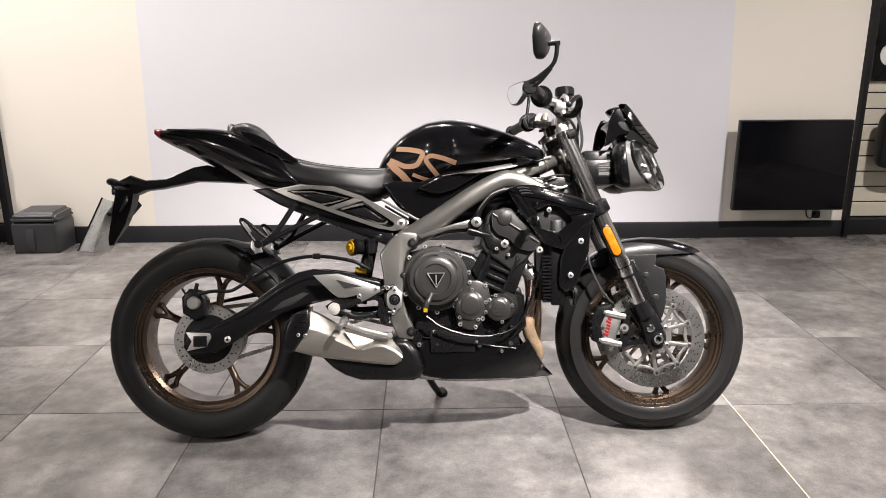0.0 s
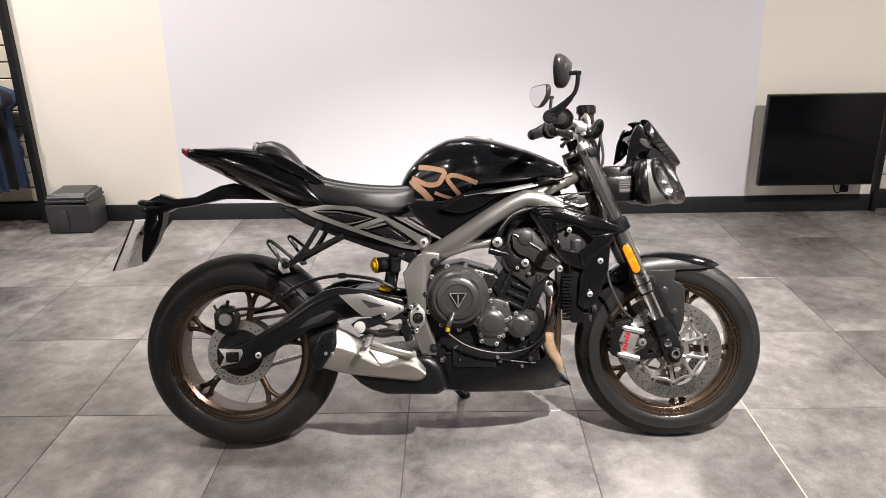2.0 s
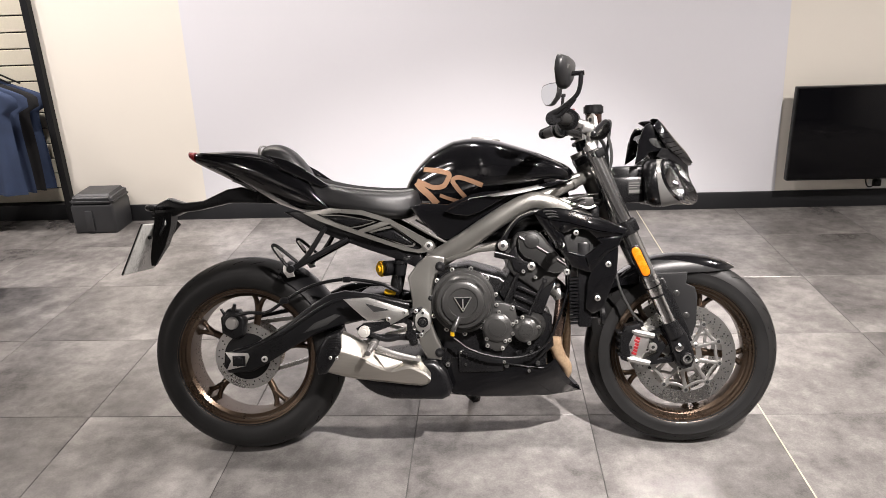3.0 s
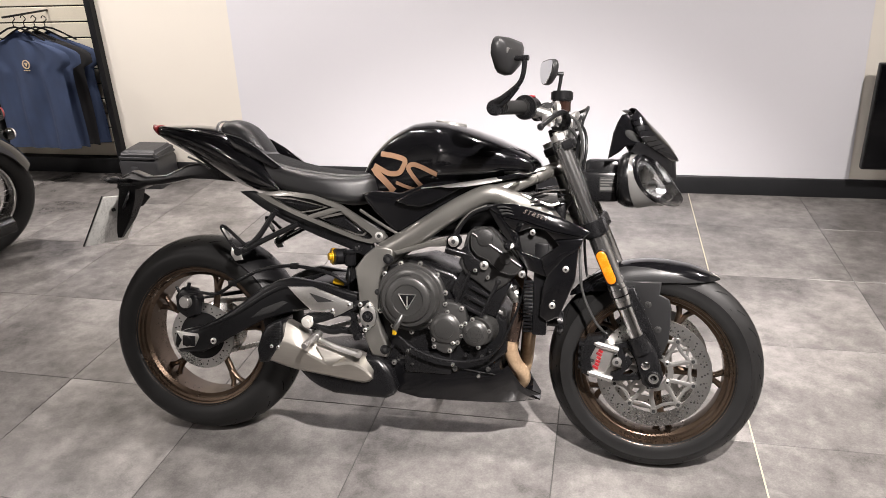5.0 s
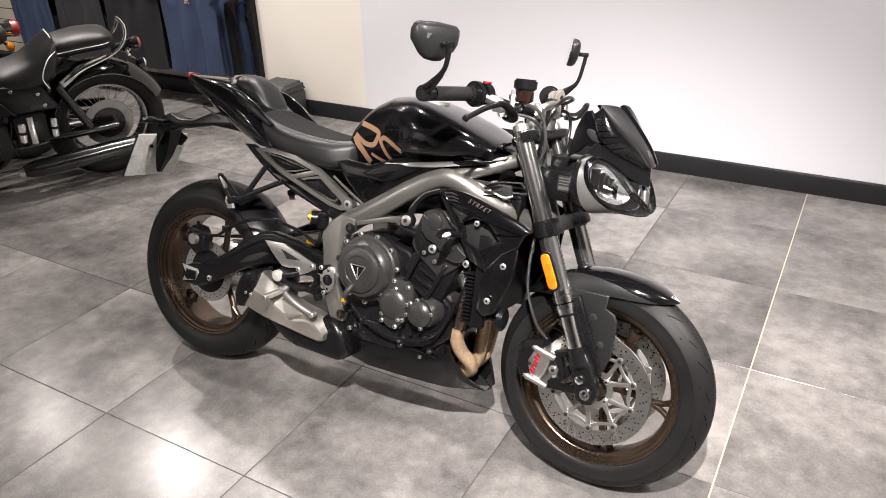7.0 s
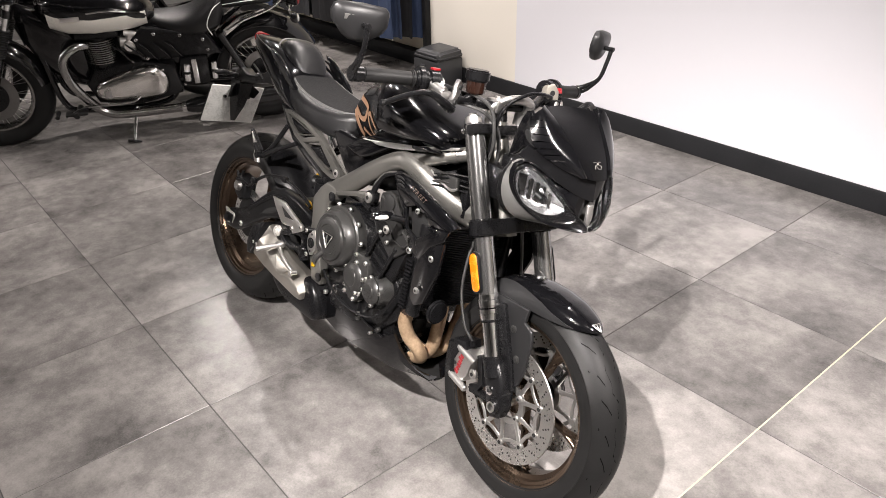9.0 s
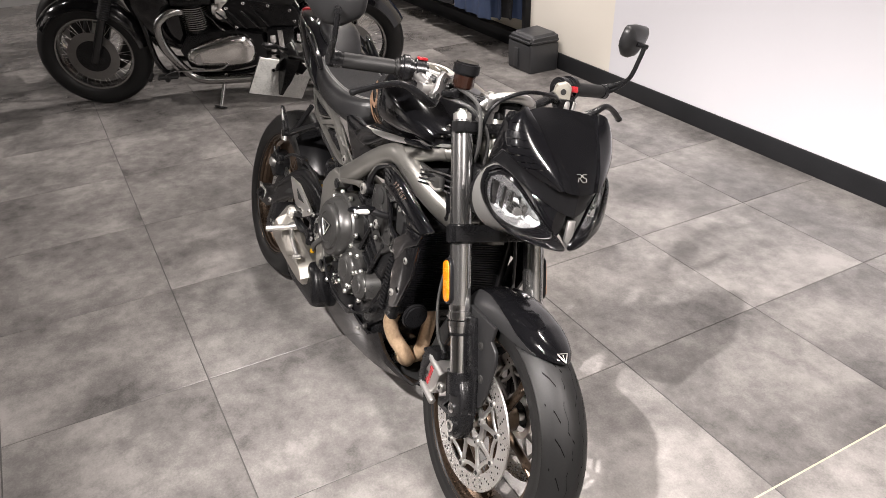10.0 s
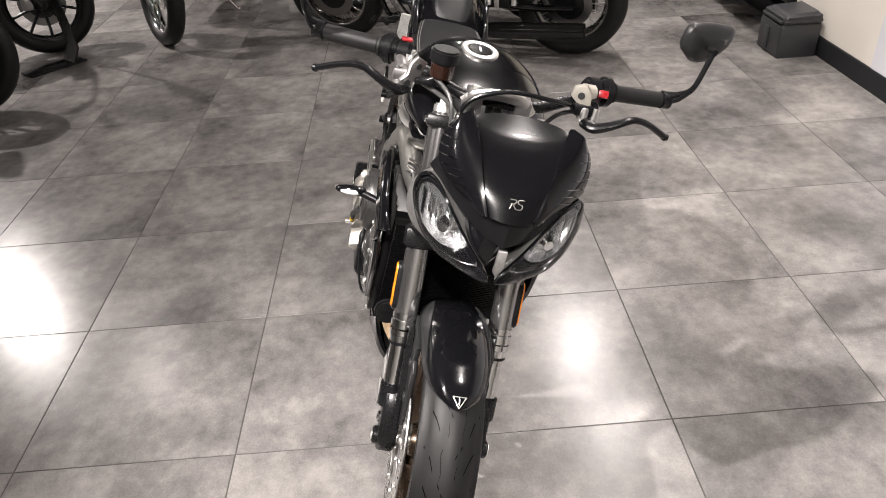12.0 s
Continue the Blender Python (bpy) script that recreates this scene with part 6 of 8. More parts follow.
part("airbox", body([(0.10, 0.10, 0.64, 0.79, 1), (0.25, 0.12, 0.66, 0.81, 1), (0.42, 0.11, 0.69, 0.82, 1), (0.52, 0.07, 0.74, 0.83, 1)], 12), SATIN, engine)
part("lower_case", join(box(0.10, 0.44, -0.115, 0.12, 0.255, 0.34, 0.015), box(0.16, 0.30, -0.145, -0.1, 0.27, 0.34, 0.008)), MATT, engine)
part("oil_hose", tube([(0.150, -0.175, 0.385), (0.20, -0.178, 0.350), (0.28, -0.178, 0.325), (0.36, -0.172, 0.325), (0.425, -0.165, 0.352), (0.465, -0.158, 0.42), (0.500, -0.152, 0.52), (0.51, -0.15, 0.60)], 0.0036, 8, 7), SATIN, engine)
for k in range(16):
    rx, rz = random.uniform(0.10, 0.44), random.uniform(0.27, 0.35)
    part("case_bolt", bolt((rx, -0.128 - 0.01 * random.random(), rz), -1, random.uniform(0.004, 0.008), 0.012, 10), random.choice([SILVER, MATT, GREY]), engine)

# exhaust
exhaust = part("exhaust_header", tube([(0.470, -0.096, 0.372), (0.468, -0.098, 0.340), (0.482, -0.084, 0.300), (0.502, -0.055, 0.262), (0.492, -0.032, 0.228), (0.43, -0.02, 0.205)], 0.0205, 18, 7), HEADER, bike, "heat-tinted steel exhaust header")
part("upper_pipe", tube([(0.455, -0.085, 0.535), (0.486, -0.094, 0.500), (0.482, -0.101, 0.44), (0.470, -0.097, 0.370)], 0.0190, 18, 7), HEADERDARK, exhaust, "browned upper pipe")
for y in (0.0, 0.088):
    part("header_pipe", tube([(0.455, y, 0.535), (0.500, y, 0.50), (0.508, y, 0.40), (0.505, y * 0.8, 0.31), (0.495, y * 0.6, 0.25), (0.45, y * 0.4, 0.21), (0.38, y * 0.3, 0.20)], 0.0195, 16, 7), HEADER, exhaust)
part("header_flange", join(rod((0.452, -0.085, 0.54), (0.492, -0.095, 0.488), 0.024, 0.021, 20, 0.003), bolt((0.475, -0.115, 0.535), -1, 0.007, 0.01)), STEEL, exhaust)
part("collector", tube([(0.45, 0, 0.205), (0.30, 0, 0.20), (0.15, -0.04, 0.215), (0.10, -0.09, 0.24)], 0.04, 18, 6, 1.3), STEEL, exhaust)
CAN = even([(-0.196, 0.410, -0.200, 0.356, -0.248, 0.290), (-0.165, 0.395, -0.152, 0.341, -0.178, 0.271), (-0.110, 0.362, -0.098, 0.313, -0.100, 0.259), (-0.044, 0.338, -0.046, 0.294, -0.040, 0.251),
            (0.020, 0.327, 0.010, 0.303, 0.020, 0.244), (0.056, 0.312, 0.052, 0.288, 0.056, 0.243), (0.076, 0.284, 0.077, 0.268, 0.074, 0.254)], 22)
sil = part("silencer", loft([[(xt, -0.130, zt - 0.004), (xt, -0.160, zt), (xt, -0.172, zt - 0.005), (xc, -0.203, zc + 0.004), (xc, -0.205, zc - 0.004), (xb, -0.196, zb + 0.008), (xb, -0.186, zb), (xb, -0.13, zb), (xc, -0.115, zc)] for xt, zt, xc, zc, xb, zb in CAN]), SILENCER, bike, "short satin steel silencer with black end cap", 24)
part("can_notch", facet([(-0.094, -0.1975, 0.346), (-0.030, -0.196, 0.326), (-0.006, -0.199, 0.318), (-0.050, -0.2085, 0.288), (-0.066, -0.2075, 0.306)], (0, 0.012, 0.004), 0.002), SILENCER, sil)
cap_end = part("end_cap", plate([(-0.277, 0.326), (-0.262, 0.372), (-0.246, 0.398), (-0.196, 0.418), (-0.193, 0.352), (-0.216, 0.325), (-0.243, 0.287), (-0.269, 0.284)], -0.2065, -0.116, 0.010, 3), SATIN, sil, "black silencer end cap")
for k in range(8):
    z = 0.345 + 0.0075 * k
    part("cap_slat", box(-0.246 + 0.0028 * k, -0.200, -0.2085, -0.204, z, z + 0.0036, 0.001, 1), MATT, cap_end)
for px, pz in ((-0.228, 0.338), (-0.208, 0.336)):
    part("cap_bolt", bolt((px, -0.2055, pz), -1, 0.0055, 0.004, 10), SILVER, cap_end)
part("catalyst_box", plate([(-0.175, 0.290), (-0.159, 0.259), (-0.128, 0.230), (-0.095, 0.210), (-0.049, 0.195), (0.110, 0.191), (0.132, 0.202), (0.142, 0.224), (0.124, 0.280), (0.093, 0.315), (0.060, 0.318), (-0.05, 0.310)], -0.178, 0.13, 0.022, 4), SATIN, sil, "black exhaust box")

# belly pan
BELLY = [(0.112, 0.118, 0.300, 0.120, 0.232), (0.138, 0.128, 0.317, 0.124, 0.200), (0.20, 0.134, 0.311, 0.125, 0.188), (0.30, 0.136, 0.297, 0.120, 0.186), (0.40, 0.132, 0.282, 0.106, 0.184), (0.444, 0.129, 0.292, 0.094, 0.182), (0.462, 0.127, 0.307, 0.088, 0.182),
         (0.484, 0.116, 0.270, 0.072, 0.181), (0.500, 0.102, 0.244, 0.060, 0.180), (0.525, 0.074, 0.212, 0.040, 0.179), (0.552, 0.038, 0.184, 0.018, 0.177)]
belly = both("belly_pan", lambda: loft([[(x, -yt, zt), (x, -(yt * 0.75 + yb * 0.25) - 0.006, zt * 0.6 + zb * 0.4), (x, -yb - 0.004, zb + 0.004), (x, -yb + 0.006, zb), (x, -yb + 0.014, zb + 0.010), (x, -yt + 0.012, zt - 0.004)] for x, yt, zt, yb, zb in BELLY]), GLOSS, bike, "gloss black belly pan", sharp=28)
part("belly_floor", loft([[(x, -yb + 0.006, zb - 0.001), (x, yb - 0.006, zb - 0.001), (x, yb - 0.006, zb + 0.006), (x, -yb + 0.006, zb + 0.006)] for x, yt, zt, yb, zb in BELLY[1:]]), DARK, belly[0])
both("belly_ledge", lambda: tube([(0.140, -0.1325, 0.317), (0.24, -0.1385, 0.305), (0.36, -0.1375, 0.287), (0.425, -0.134, 0.279)], 0.0024, 8, 4), SATIN, belly[0])

# radiator and shrouds
rad = part("radiator", box(0.535, 0.558, -0.150, 0.150, 0.42, 0.665, 0.004), DARK, bike, "black finned radiator")
rad.matrix_local = pose(0, 0, 0)
fins = bmesh.new()
for k in range(44):
    z = 0.428 + k * 0.0053
    m = Matrix.Translation((0.560, 0, z)) @ Matrix.Diagonal((0.006, 0.285, 0.0016, 1))
    bmesh.ops.create_cube(fins, size=1, matrix=m)
tagged(part("fin_block", fins, SATIN, rad, "thin horizontal cooling fins"), kind="stuff")
part("radiator_tank", join(box(0.53, 0.57, -0.168, -0.145, 0.41, 0.67, 0.006), box(0.53, 0.57, 0.145, 0.168, 0.41, 0.67, 0.006), box(0.532, 0.566, -0.16, 0.16, 0.655, 0.675, 0.004)), SATIN, rad)
for k in range(14):
    part("core_slat", box(0.505, 0.530, -0.172, -0.150, 0.42 + 0.0105 * k, 0.4255 + 0.0105 * k), SATIN, rad)


def shroud(sgn):
    def F(pts, depth=0.012, bevel=0.004):
        return facet([(x, sgn * y, z) for x, y, z in pts], (0, -sgn * depth, 0), bevel)
    s = part("radiator_shroud", F([(0.398, 0.178, 0.764), (0.434, 0.184, 0.777), (0.470, 0.189, 0.777), (0.515, 0.192, 0.768), (0.602, 0.194, 0.742), (0.684, 0.186, 0.707), (0.664, 0.199, 0.692), (0.585, 0.203, 0.706), (0.500, 0.201, 0.732), (0.440, 0.195, 0.742)], 0.018, 0.0055), GLOSS, bike, "gloss black radiator shroud with a dark scoop", 48)
    part("shroud_brow", F([(0.440, 0.194, 0.742), (0.500, 0.198, 0.732), (0.585, 0.200, 0.706), (0.664, 0.196, 0.692), (0.585, 0.192, 0.680), (0.558, 0.190, 0.708), (0.521, 0.190, 0.714), (0.486, 0.190, 0.698), (0.462, 0.190, 0.712)]), GLOSS, s, "", 48)
    part("shroud_arm", F([(0.398, 0.176, 0.762), (0.440, 0.194, 0.742), (0.462, 0.190, 0.712), (0.486, 0.190, 0.698), (0.500, 0.188, 0.646), (0.549, 0.192, 0.632), (0.567, 0.188, 0.578), (0.513, 0.182, 0.596), (0.486, 0.176, 0.634), (0.440, 0.172, 0.694)]), GLOSS, s, "", 48)
    part("shroud_jaw", F([(0.664, 0.196, 0.692), (0.585, 0.198, 0.680), (0.597, 0.198, 0.668), (0.549, 0.198, 0.632), (0.567, 0.192, 0.578), (0.613, 0.200, 0.635), (0.652, 0.198, 0.660)]), GLOSS, s, "", 48)
    part("scoop_floor", plate([(0.475, 0.705), (0.53, 0.72), (0.60, 0.70), (0.60, 0.66), (0.55, 0.625), (0.50, 0.63)], sgn * 0.165, sgn * 0.155, 0.002), DARK, s)
    part("shroud_guard", F([(0.567, 0.192, 0.584), (0.613, 0.198, 0.637), (0.650, 0.192, 0.656), (0.644, 0.188, 0.574), (0.604, 0.184, 0.470), (0.572, 0.180, 0.452), (0.550, 0.182, 0.470), (0.556, 0.188, 0.550)], 0.014), GLOSS, s, "", 48)
    # slots are dark bars laid on, coloured like their shade
    for k in range(3):
        part("shroud_slot", tube([(0.428 + 0.006 * k, sgn * (0.1865 + 0.002 * k), 0.766 - 0.0085 * k), (0.446 + 0.006 * k, sgn * (0.190 + 0.002 * k), 0.768 - 0.0085 * k), (0.466 + 0.004 * k, sgn * (0.193 + 0.002 * k), 0.765 - 0.0085 * k)], 0.0030, 8, 4, 0.8, [0.0034, 0.003, 0.0012]), DARK, s)
    part("scoop_peg", rod((0.525, sgn * 0.150, 0.700), (0.525, sgn * 0.182, 0.700), 0.009, 0.007, 14, 0.002), MATT, s)
    part("peg_bolt", bolt((0.525, sgn * 0.181, 0.700), sgn, 0.008, 0.004), SILVER, s)
    for p in ((0.618, 0.604), (0.585, 0.502)):
        part("shroud_bolt", bolt((p[0], sgn * 0.190, p[1]), sgn, 0.009, 0.005, 12), SILVER, s)
    # the legend along the upper face
    cu = bpy.data.curves.new("legend", "FONT")
    cu.body, cu.size, cu.extrude, cu.shear, cu.space_character = "STREET", 0.0165, 0.0003, 0.35, 1.35
    dep = new("legend", cu)
    bpy.context.view_layer.update()
    me = bpy.data.meshes.new_from_object(dep.evaluated_get(bpy.context.evaluated_depsgraph_get()))
    bpy.data.objects.remove(dep)
    bm = bmesh.new()
    bm.from_mesh(me)
    bpy.data.meshes.remove(me)
    ax, up = Vector((0.12, sgn * 0.002, -0.037)).normalized() * -sgn, Vector((0, -sgn * 0.010, 0.035)).normalized()
    up = (up - ax * up.dot(ax)).normalized()
    nrm = ax.cross(up)
    base = Vector((0.498, sgn * 0.1995, 0.7545)) if sgn < 0 else Vector((0.598, sgn * 0.2015, 0.7240))
    m = Matrix(((ax.x, up.x, nrm.x, base.x), (ax.y, up.y, nrm.y, base.y), (ax.z, up.z, nrm.z, base.z), (0, 0, 0, 1)))
    part("legend", moved(bm, m), BRONZELINE, s, "bronze lettering")
    ind = part("indicator", tube([(0.485, sgn * 0.165, 0.655), (0.475, sgn * 0.205, 0.664), (0.468, sgn * 0.225, 0.668)], 0.009, 12, 4), SATIN, s, "slim front indicator")
    part("indicator_lens", loft([[(0.466 + 0.012 * c * math.cos(a), sgn * y, 0.670 + 0.013 * c * math.sin(a)) for a in (2 * math.pi * k / 18 for k in range(18))] for y, c in ((0.218, 0.7), (0.235, 1.0), (0.262, 0.95), (0.282, 0.65), (0.290, 0.2))]), GLOSS, ind, "dark indicator shell")
    part("indicator_glass", loft([[(0.470 + 0.0125 * c * math.cos(a), sgn * y, 0.669 + 0.009 * c * math.sin(a)) for a in (2 * math.pi * k / 18 for k in range(18))] for y, c in ((0.232, 0.5), (0.242, 0.95), (0.262, 0.9), (0.277, 0.5))]), PLATE, ind, "pale clear indicator lens")


shroud(-1)
shroud(1)
part("rad_duct", box(0.575, 0.61, -0.10, 0.10, 0.70, 0.78, 0.01), SATIN, bike)
for k in range(4):
    both("intake_fin", lambda: tube([(0.515, -0.14, 0.770 + 0.010 * k), (0.56, -0.125, 0.776 + 0.012 * k), (0.605, -0.095, 0.772 + 0.014 * k)], 0.0026, 8, 5, 1.6), SLEEVE if k % 2 else SATIN, bike)
part("horn", join(rod((0.60, -0.12, 0.44), (0.615, -0.12, 0.44), 0.036, 0.033, 28, 0.004), rod((0.57, -0.12, 0.44), (0.60, -0.12, 0.44), 0.012)), SATIN, bike, "round black horn")

# ---- swing arm and rear end ----
arm = both("swing_arm", lambda: plate([(-0.587, 0.300), (-0.580, 0.338), (-0.545, 0.352), (-0.50, 0.362), (-0.445, 0.390), (-0.39, 0.422), (-0.335, 0.464), (-0.287, 0.498), (-0.240, 0.522), (-0.192, 0.532), (-0.10, 0.520), (0.03, 0.488), (0.06, 0.455), (0.04, 0.430), (-0.03, 0.440), (-0.09, 0.448), (-0.20, 0.424), (-0.288, 0.397), (-0.34, 0.369), (-0.391, 0.339), (-0.45, 0.304), (-0.494, 0.281), (-0.57, 0.277)], -0.135, -0.100, 0.010, 3), SATIN, bike, "satin black aluminium swing arm")
for ob, sgn in zip(arm, (-1, 1)):
    # the arm is uncut; a dark plate carries the opening's shade
    part("window_shade", plate([(-0.326, 0.402), (-0.288, 0.434), (-0.222, 0.461), (-0.207, 0.456), (-0.254, 0.424)], sgn * 0.1335, sgn * 0.1362, 0.001), DARK, ob, "dark plate for the shaded opening in the arm")
    part("arm_ridge", tube([(-0.50, sgn * 0.132, 0.352), (-0.38, sgn * 0.136, 0.410), (-0.27, sgn * 0.137, 0.480), (-0.19, sgn * 0.136, 0.508), (-0.06, sgn * 0.132, 0.492)], 0.006, 8, 5, 0.6), SATIN, ob)
    part("axle_block", plate([(-0.578, 0.346), (-0.505, 0.342), (-0.500, 0.330), (-0.515, 0.300), (-0.575, 0.288), (-0.560, 0.318)], sgn * 0.137, sgn * 0.130, 0.002), SILVER, ob, "silver chain adjuster plate")
    part("axle_nut", join(rod((-0.533, sgn * 0.13, 0.318), (-0.533, sgn * 0.155, 0.318), 0.016, seg=6, bevel=0.002), plate([(-0.553, 0.334), (-0.513, 0.334), (-0.513, 0.302), (-0.553, 0.302)], sgn * 0.144, sgn * 0.135, 0.003)), MATT, ob)
    part("arm_bolt", bolt((-0.452, sgn * 0.134, 0.322), sgn, 0.010, 0.006, 14), SILVER, ob)
part("cross_brace", box(-0.16, -0.03, -0.11, 0.11, 0.43, 0.52, 0.02), SATIN, arm[0])
part("hugger", at(RAX, guard_skin(22, 66, 0.326, 0.332, 0.088, 0.090, 0.05, 0.004, tipped=False)), SATIN, bike, "black rear tyre hugger")
hose = part("brake_line", tube([(-0.545, -0.115, 0.46), (-0.50, -0.12, 0.468), (-0.44, -0.125, 0.47), (-0.37, -0.138, 0.512), (-0.29, -0.143, 0.552), (-0.19, -0.144, 0.570), (-0.08, -0.143, 0.556), (-0.02, -0.14, 0.528)], 0.0055, 10, 7), SATIN, bike, "rear brake line in black clips")
for p in ((-0.38, 0.508), (-0.18, 0.570)):
    part("hose_clip", box(p[0] - 0.012, p[0] + 0.012, -0.152, -0.135, p[1] - 0.009, p[1] + 0.009, 0.003), SATIN, hose)
rc = part("rear_caliper", plate([(-0.60, 0.40), (-0.602, 0.45), (-0.58, 0.475), (-0.545, 0.47), (-0.525, 0.44), (-0.53, 0.39), (-0.56, 0.375)], -0.098, -0.045, 0.010, 3), MATT, bike, "small black rear brake caliper")
part("caliper_piston", rod((-0.563, -0.095, 0.432), (-0.563, -0.112, 0.432), 0.021, 0.018, 24, 0.003), CARRIER, rc)
part("bleed_nipple", join(rod((-0.56, -0.09, 0.47), (-0.555, -0.09, 0.492), 0.006, seg=10), rod((-0.59, -0.09, 0.46), (-0.60, -0.09, 0.478), 0.005, seg=10)), MATT, rc)
ch = bmesh.new()
for k in range(48):
    u = k / 47
    for top in (0, 1):
        p0 = Vector((-0.528, 0.066, 0.317 + (0.09 if top else -0.09))).lerp(Vector((0.09, 0.066, 0.44 + (0.035 if top else -0.035))), u)
        bmesh.ops.create_cube(ch, size=1, matrix=Matrix.Translation(p0) @ Matrix.Diagonal((0.013, 0.018, 0.013, 1)))
tagged(part("drive_chain", ch, STEEL, bike, "steel drive chain"), kind="stuff")
part("chain_guard", plate([(-0.60, 0.415), (-0.35, 0.47), (-0.15, 0.52), (-0.15, 0.505), (-0.35, 0.452), (-0.60, 0.408)], 0.05, 0.085, 0.003), SATIN, bike)
shock = part("rear_shock", join(rod((-0.02, -0.02, 0.62), (-0.06, -0.02, 0.42), 0.022, seg=20), *[lathe([(0.034, -0.004), (0.038, 0), (0.034, 0.004)], 20) for _ in ()]), MATT, bike, "rear shock absorber")
part("shock_reservoir", rod((-0.035, -0.085, 0.598), (-0.068, -0.110, 0.598), 0.024, seg=24, bevel=0.003), MATT, shock)
part("adjuster_cap", join(rod((-0.068, -0.082, 0.596), (-0.084, -0.093, 0.596), 0.0255, seg=28, bevel=0.004), rod((-0.082, -0.092, 0.596), (-0.090, -0.098, 0.596), 0.011, seg=18)), YELLOW, shock, "yellow damper adjuster cap")
part("shock_hose", tube([(-0.02, -0.11, 0.575), (-0.015, -0.13, 0.55), (-0.02, -0.125, 0.525), (-0.05, -0.115, 0.512)], 0.006, 10, 6), SATIN, shock)
part("yellow_fitting", rod((-0.065, -0.12, 0.527), (-0.03, -0.125, 0.520), 0.010, 0.006, 14, 0.002), YELLOW, shock)
part("rear_reservoir", join(rod((-0.015, -0.118, 0.575), (-0.015, -0.118, 0.612), 0.017, seg=20, bevel=0.003), rod((-0.015, -0.118, 0.612), (-0.015, -0.118, 0.622), 0.019, seg=20, bevel=0.002)), SATIN, shock)

# foot controls
for sgn in (-1, 1):
    hg = part("foot_hanger", tube([(0.055, sgn * 0.155, 0.475), (0.0, sgn * 0.168, 0.455), (-0.06, sgn * 0.176, 0.43), (-0.115, sgn * 0.178, 0.412)], 0.009, 10, 5, 0.6), MATT, bike, "black rider foot hanger")
    part("hanger_arm", tube([(0.050, sgn * 0.158, 0.395), (-0.01, sgn * 0.170, 0.392), (-0.06, sgn * 0.176, 0.385), (-0.115, sgn * 0.178, 0.408)], 0.008, 10, 5, 0.6), MATT, hg)
    part("heel_plate", plate([(-0.188, 0.513), (-0.111, 0.517), (0.012, 0.476), (0.012, 0.460), (-0.020, 0.442), (-0.044, 0.430), (-0.057, 0.451), (-0.090, 0.444), (-0.114, 0.445), (-0.132, 0.459), (-0.160, 0.486)], sgn * 0.180, sgn * 0.172, 0.003), SILVER, hg, "bare alloy heel guard")
    # a dark plate laid on for the slot's shade
    part("heel_slot", plate([(-0.120, 0.499), (-0.044, 0.477), (-0.094, 0.472)], sgn * 0.1812, sgn * 0.1785, 0.0), DARK, hg)
    part("pivot_cap", join(rod((-0.125, sgn * 0.172, 0.412), (-0.125, sgn * 0.190, 0.412), 0.018, seg=24, bevel=0.003), rod((-0.125, sgn * 0.189, 0.412), (-0.125, sgn * 0.194, 0.412), 0.009, seg=6)), HEELALLOY, hg)
    for p in ((0.0, 0.468), (-0.05, 0.448), (0.035, 0.472), (0.05, 0.398)):
        part("hanger_bolt", bolt((p[0], sgn * 0.178, p[1]), sgn, 0.007, 0.005, 12), SILVER, hg)
    part("hanger_web", hoop([(-0.152, 0.420), (-0.128, 0.436), (-0.060, 0.440), (0.000, 0.450), (0.020, 0.440), (0.024, 0.394), (0.014, 0.380), (-0.020, 0.382), (-0.078, 0.380), (-0.130, 0.392)], [(-0.128, 0.416), (-0.112, 0.424), (-0.060, 0.428), (-0.004, 0.436), (0.006, 0.430), (0.006, 0.404), (-0.002, 0.396), (-0.024, 0.400), (-0.070, 0.398), (-0.112, 0.404)], sgn * 0.160, sgn * 0.174, 0.003), MATT, hg, "black cast foot hanger plate")
    part("master_cylinder", join(rod((0.012, sgn * 0.170, 0.412), (0.028, sgn * 0.170, 0.366), 0.014, seg=18, bevel=0.003), rod((0.018, sgn * 0.168, 0.398), (0.018, sgn * 0.184, 0.398), 0.017, seg=20, bevel=0.003)), MATT, hg)
    pg = part("foot_peg", join(rod((-0.094, sgn * 0.172, 0.378), (-0.096, sgn * 0.198, 0.372), 0.013, seg=16, bevel=0.002), tube([(-0.096, sgn * 0.196, 0.372), (-0.099, sgn * 0.225, 0.368), (-0.104, sgn * 0.268, 0.362)], 0.0082, 12, 4)), BRAKE, hg, "knurled alloy foot peg")
    part("peg_knurl", join(*[rod((-0.0985 - 0.0009 * k, sgn * (0.212 + 0.008 * k), 0.3695 - 0.0011 * k), (-0.0985 - 0.0009 * k, sgn * (0.2155 + 0.008 * k), 0.3695 - 0.0011 * k), 0.0096, seg=14) for k in range(7)]), BRAKE, pg)
    part("foot_lever", tube([(-0.092, sgn * 0.188, 0.366), (-0.043, sgn * 0.200, 0.350), (0.010, sgn * 0.206, 0.336), (0.040, sgn * 0.208, 0.330)], 0.0078, 10, 5, 0.7), SILVER, hg, "alloy foot lever")
    part("lever_toe", rod((0.040, sgn * 0.200, 0.333), (0.042, sgn * 0.226, 0.333), 0.0082, seg=14, bevel=0.002), SILVER, hg)
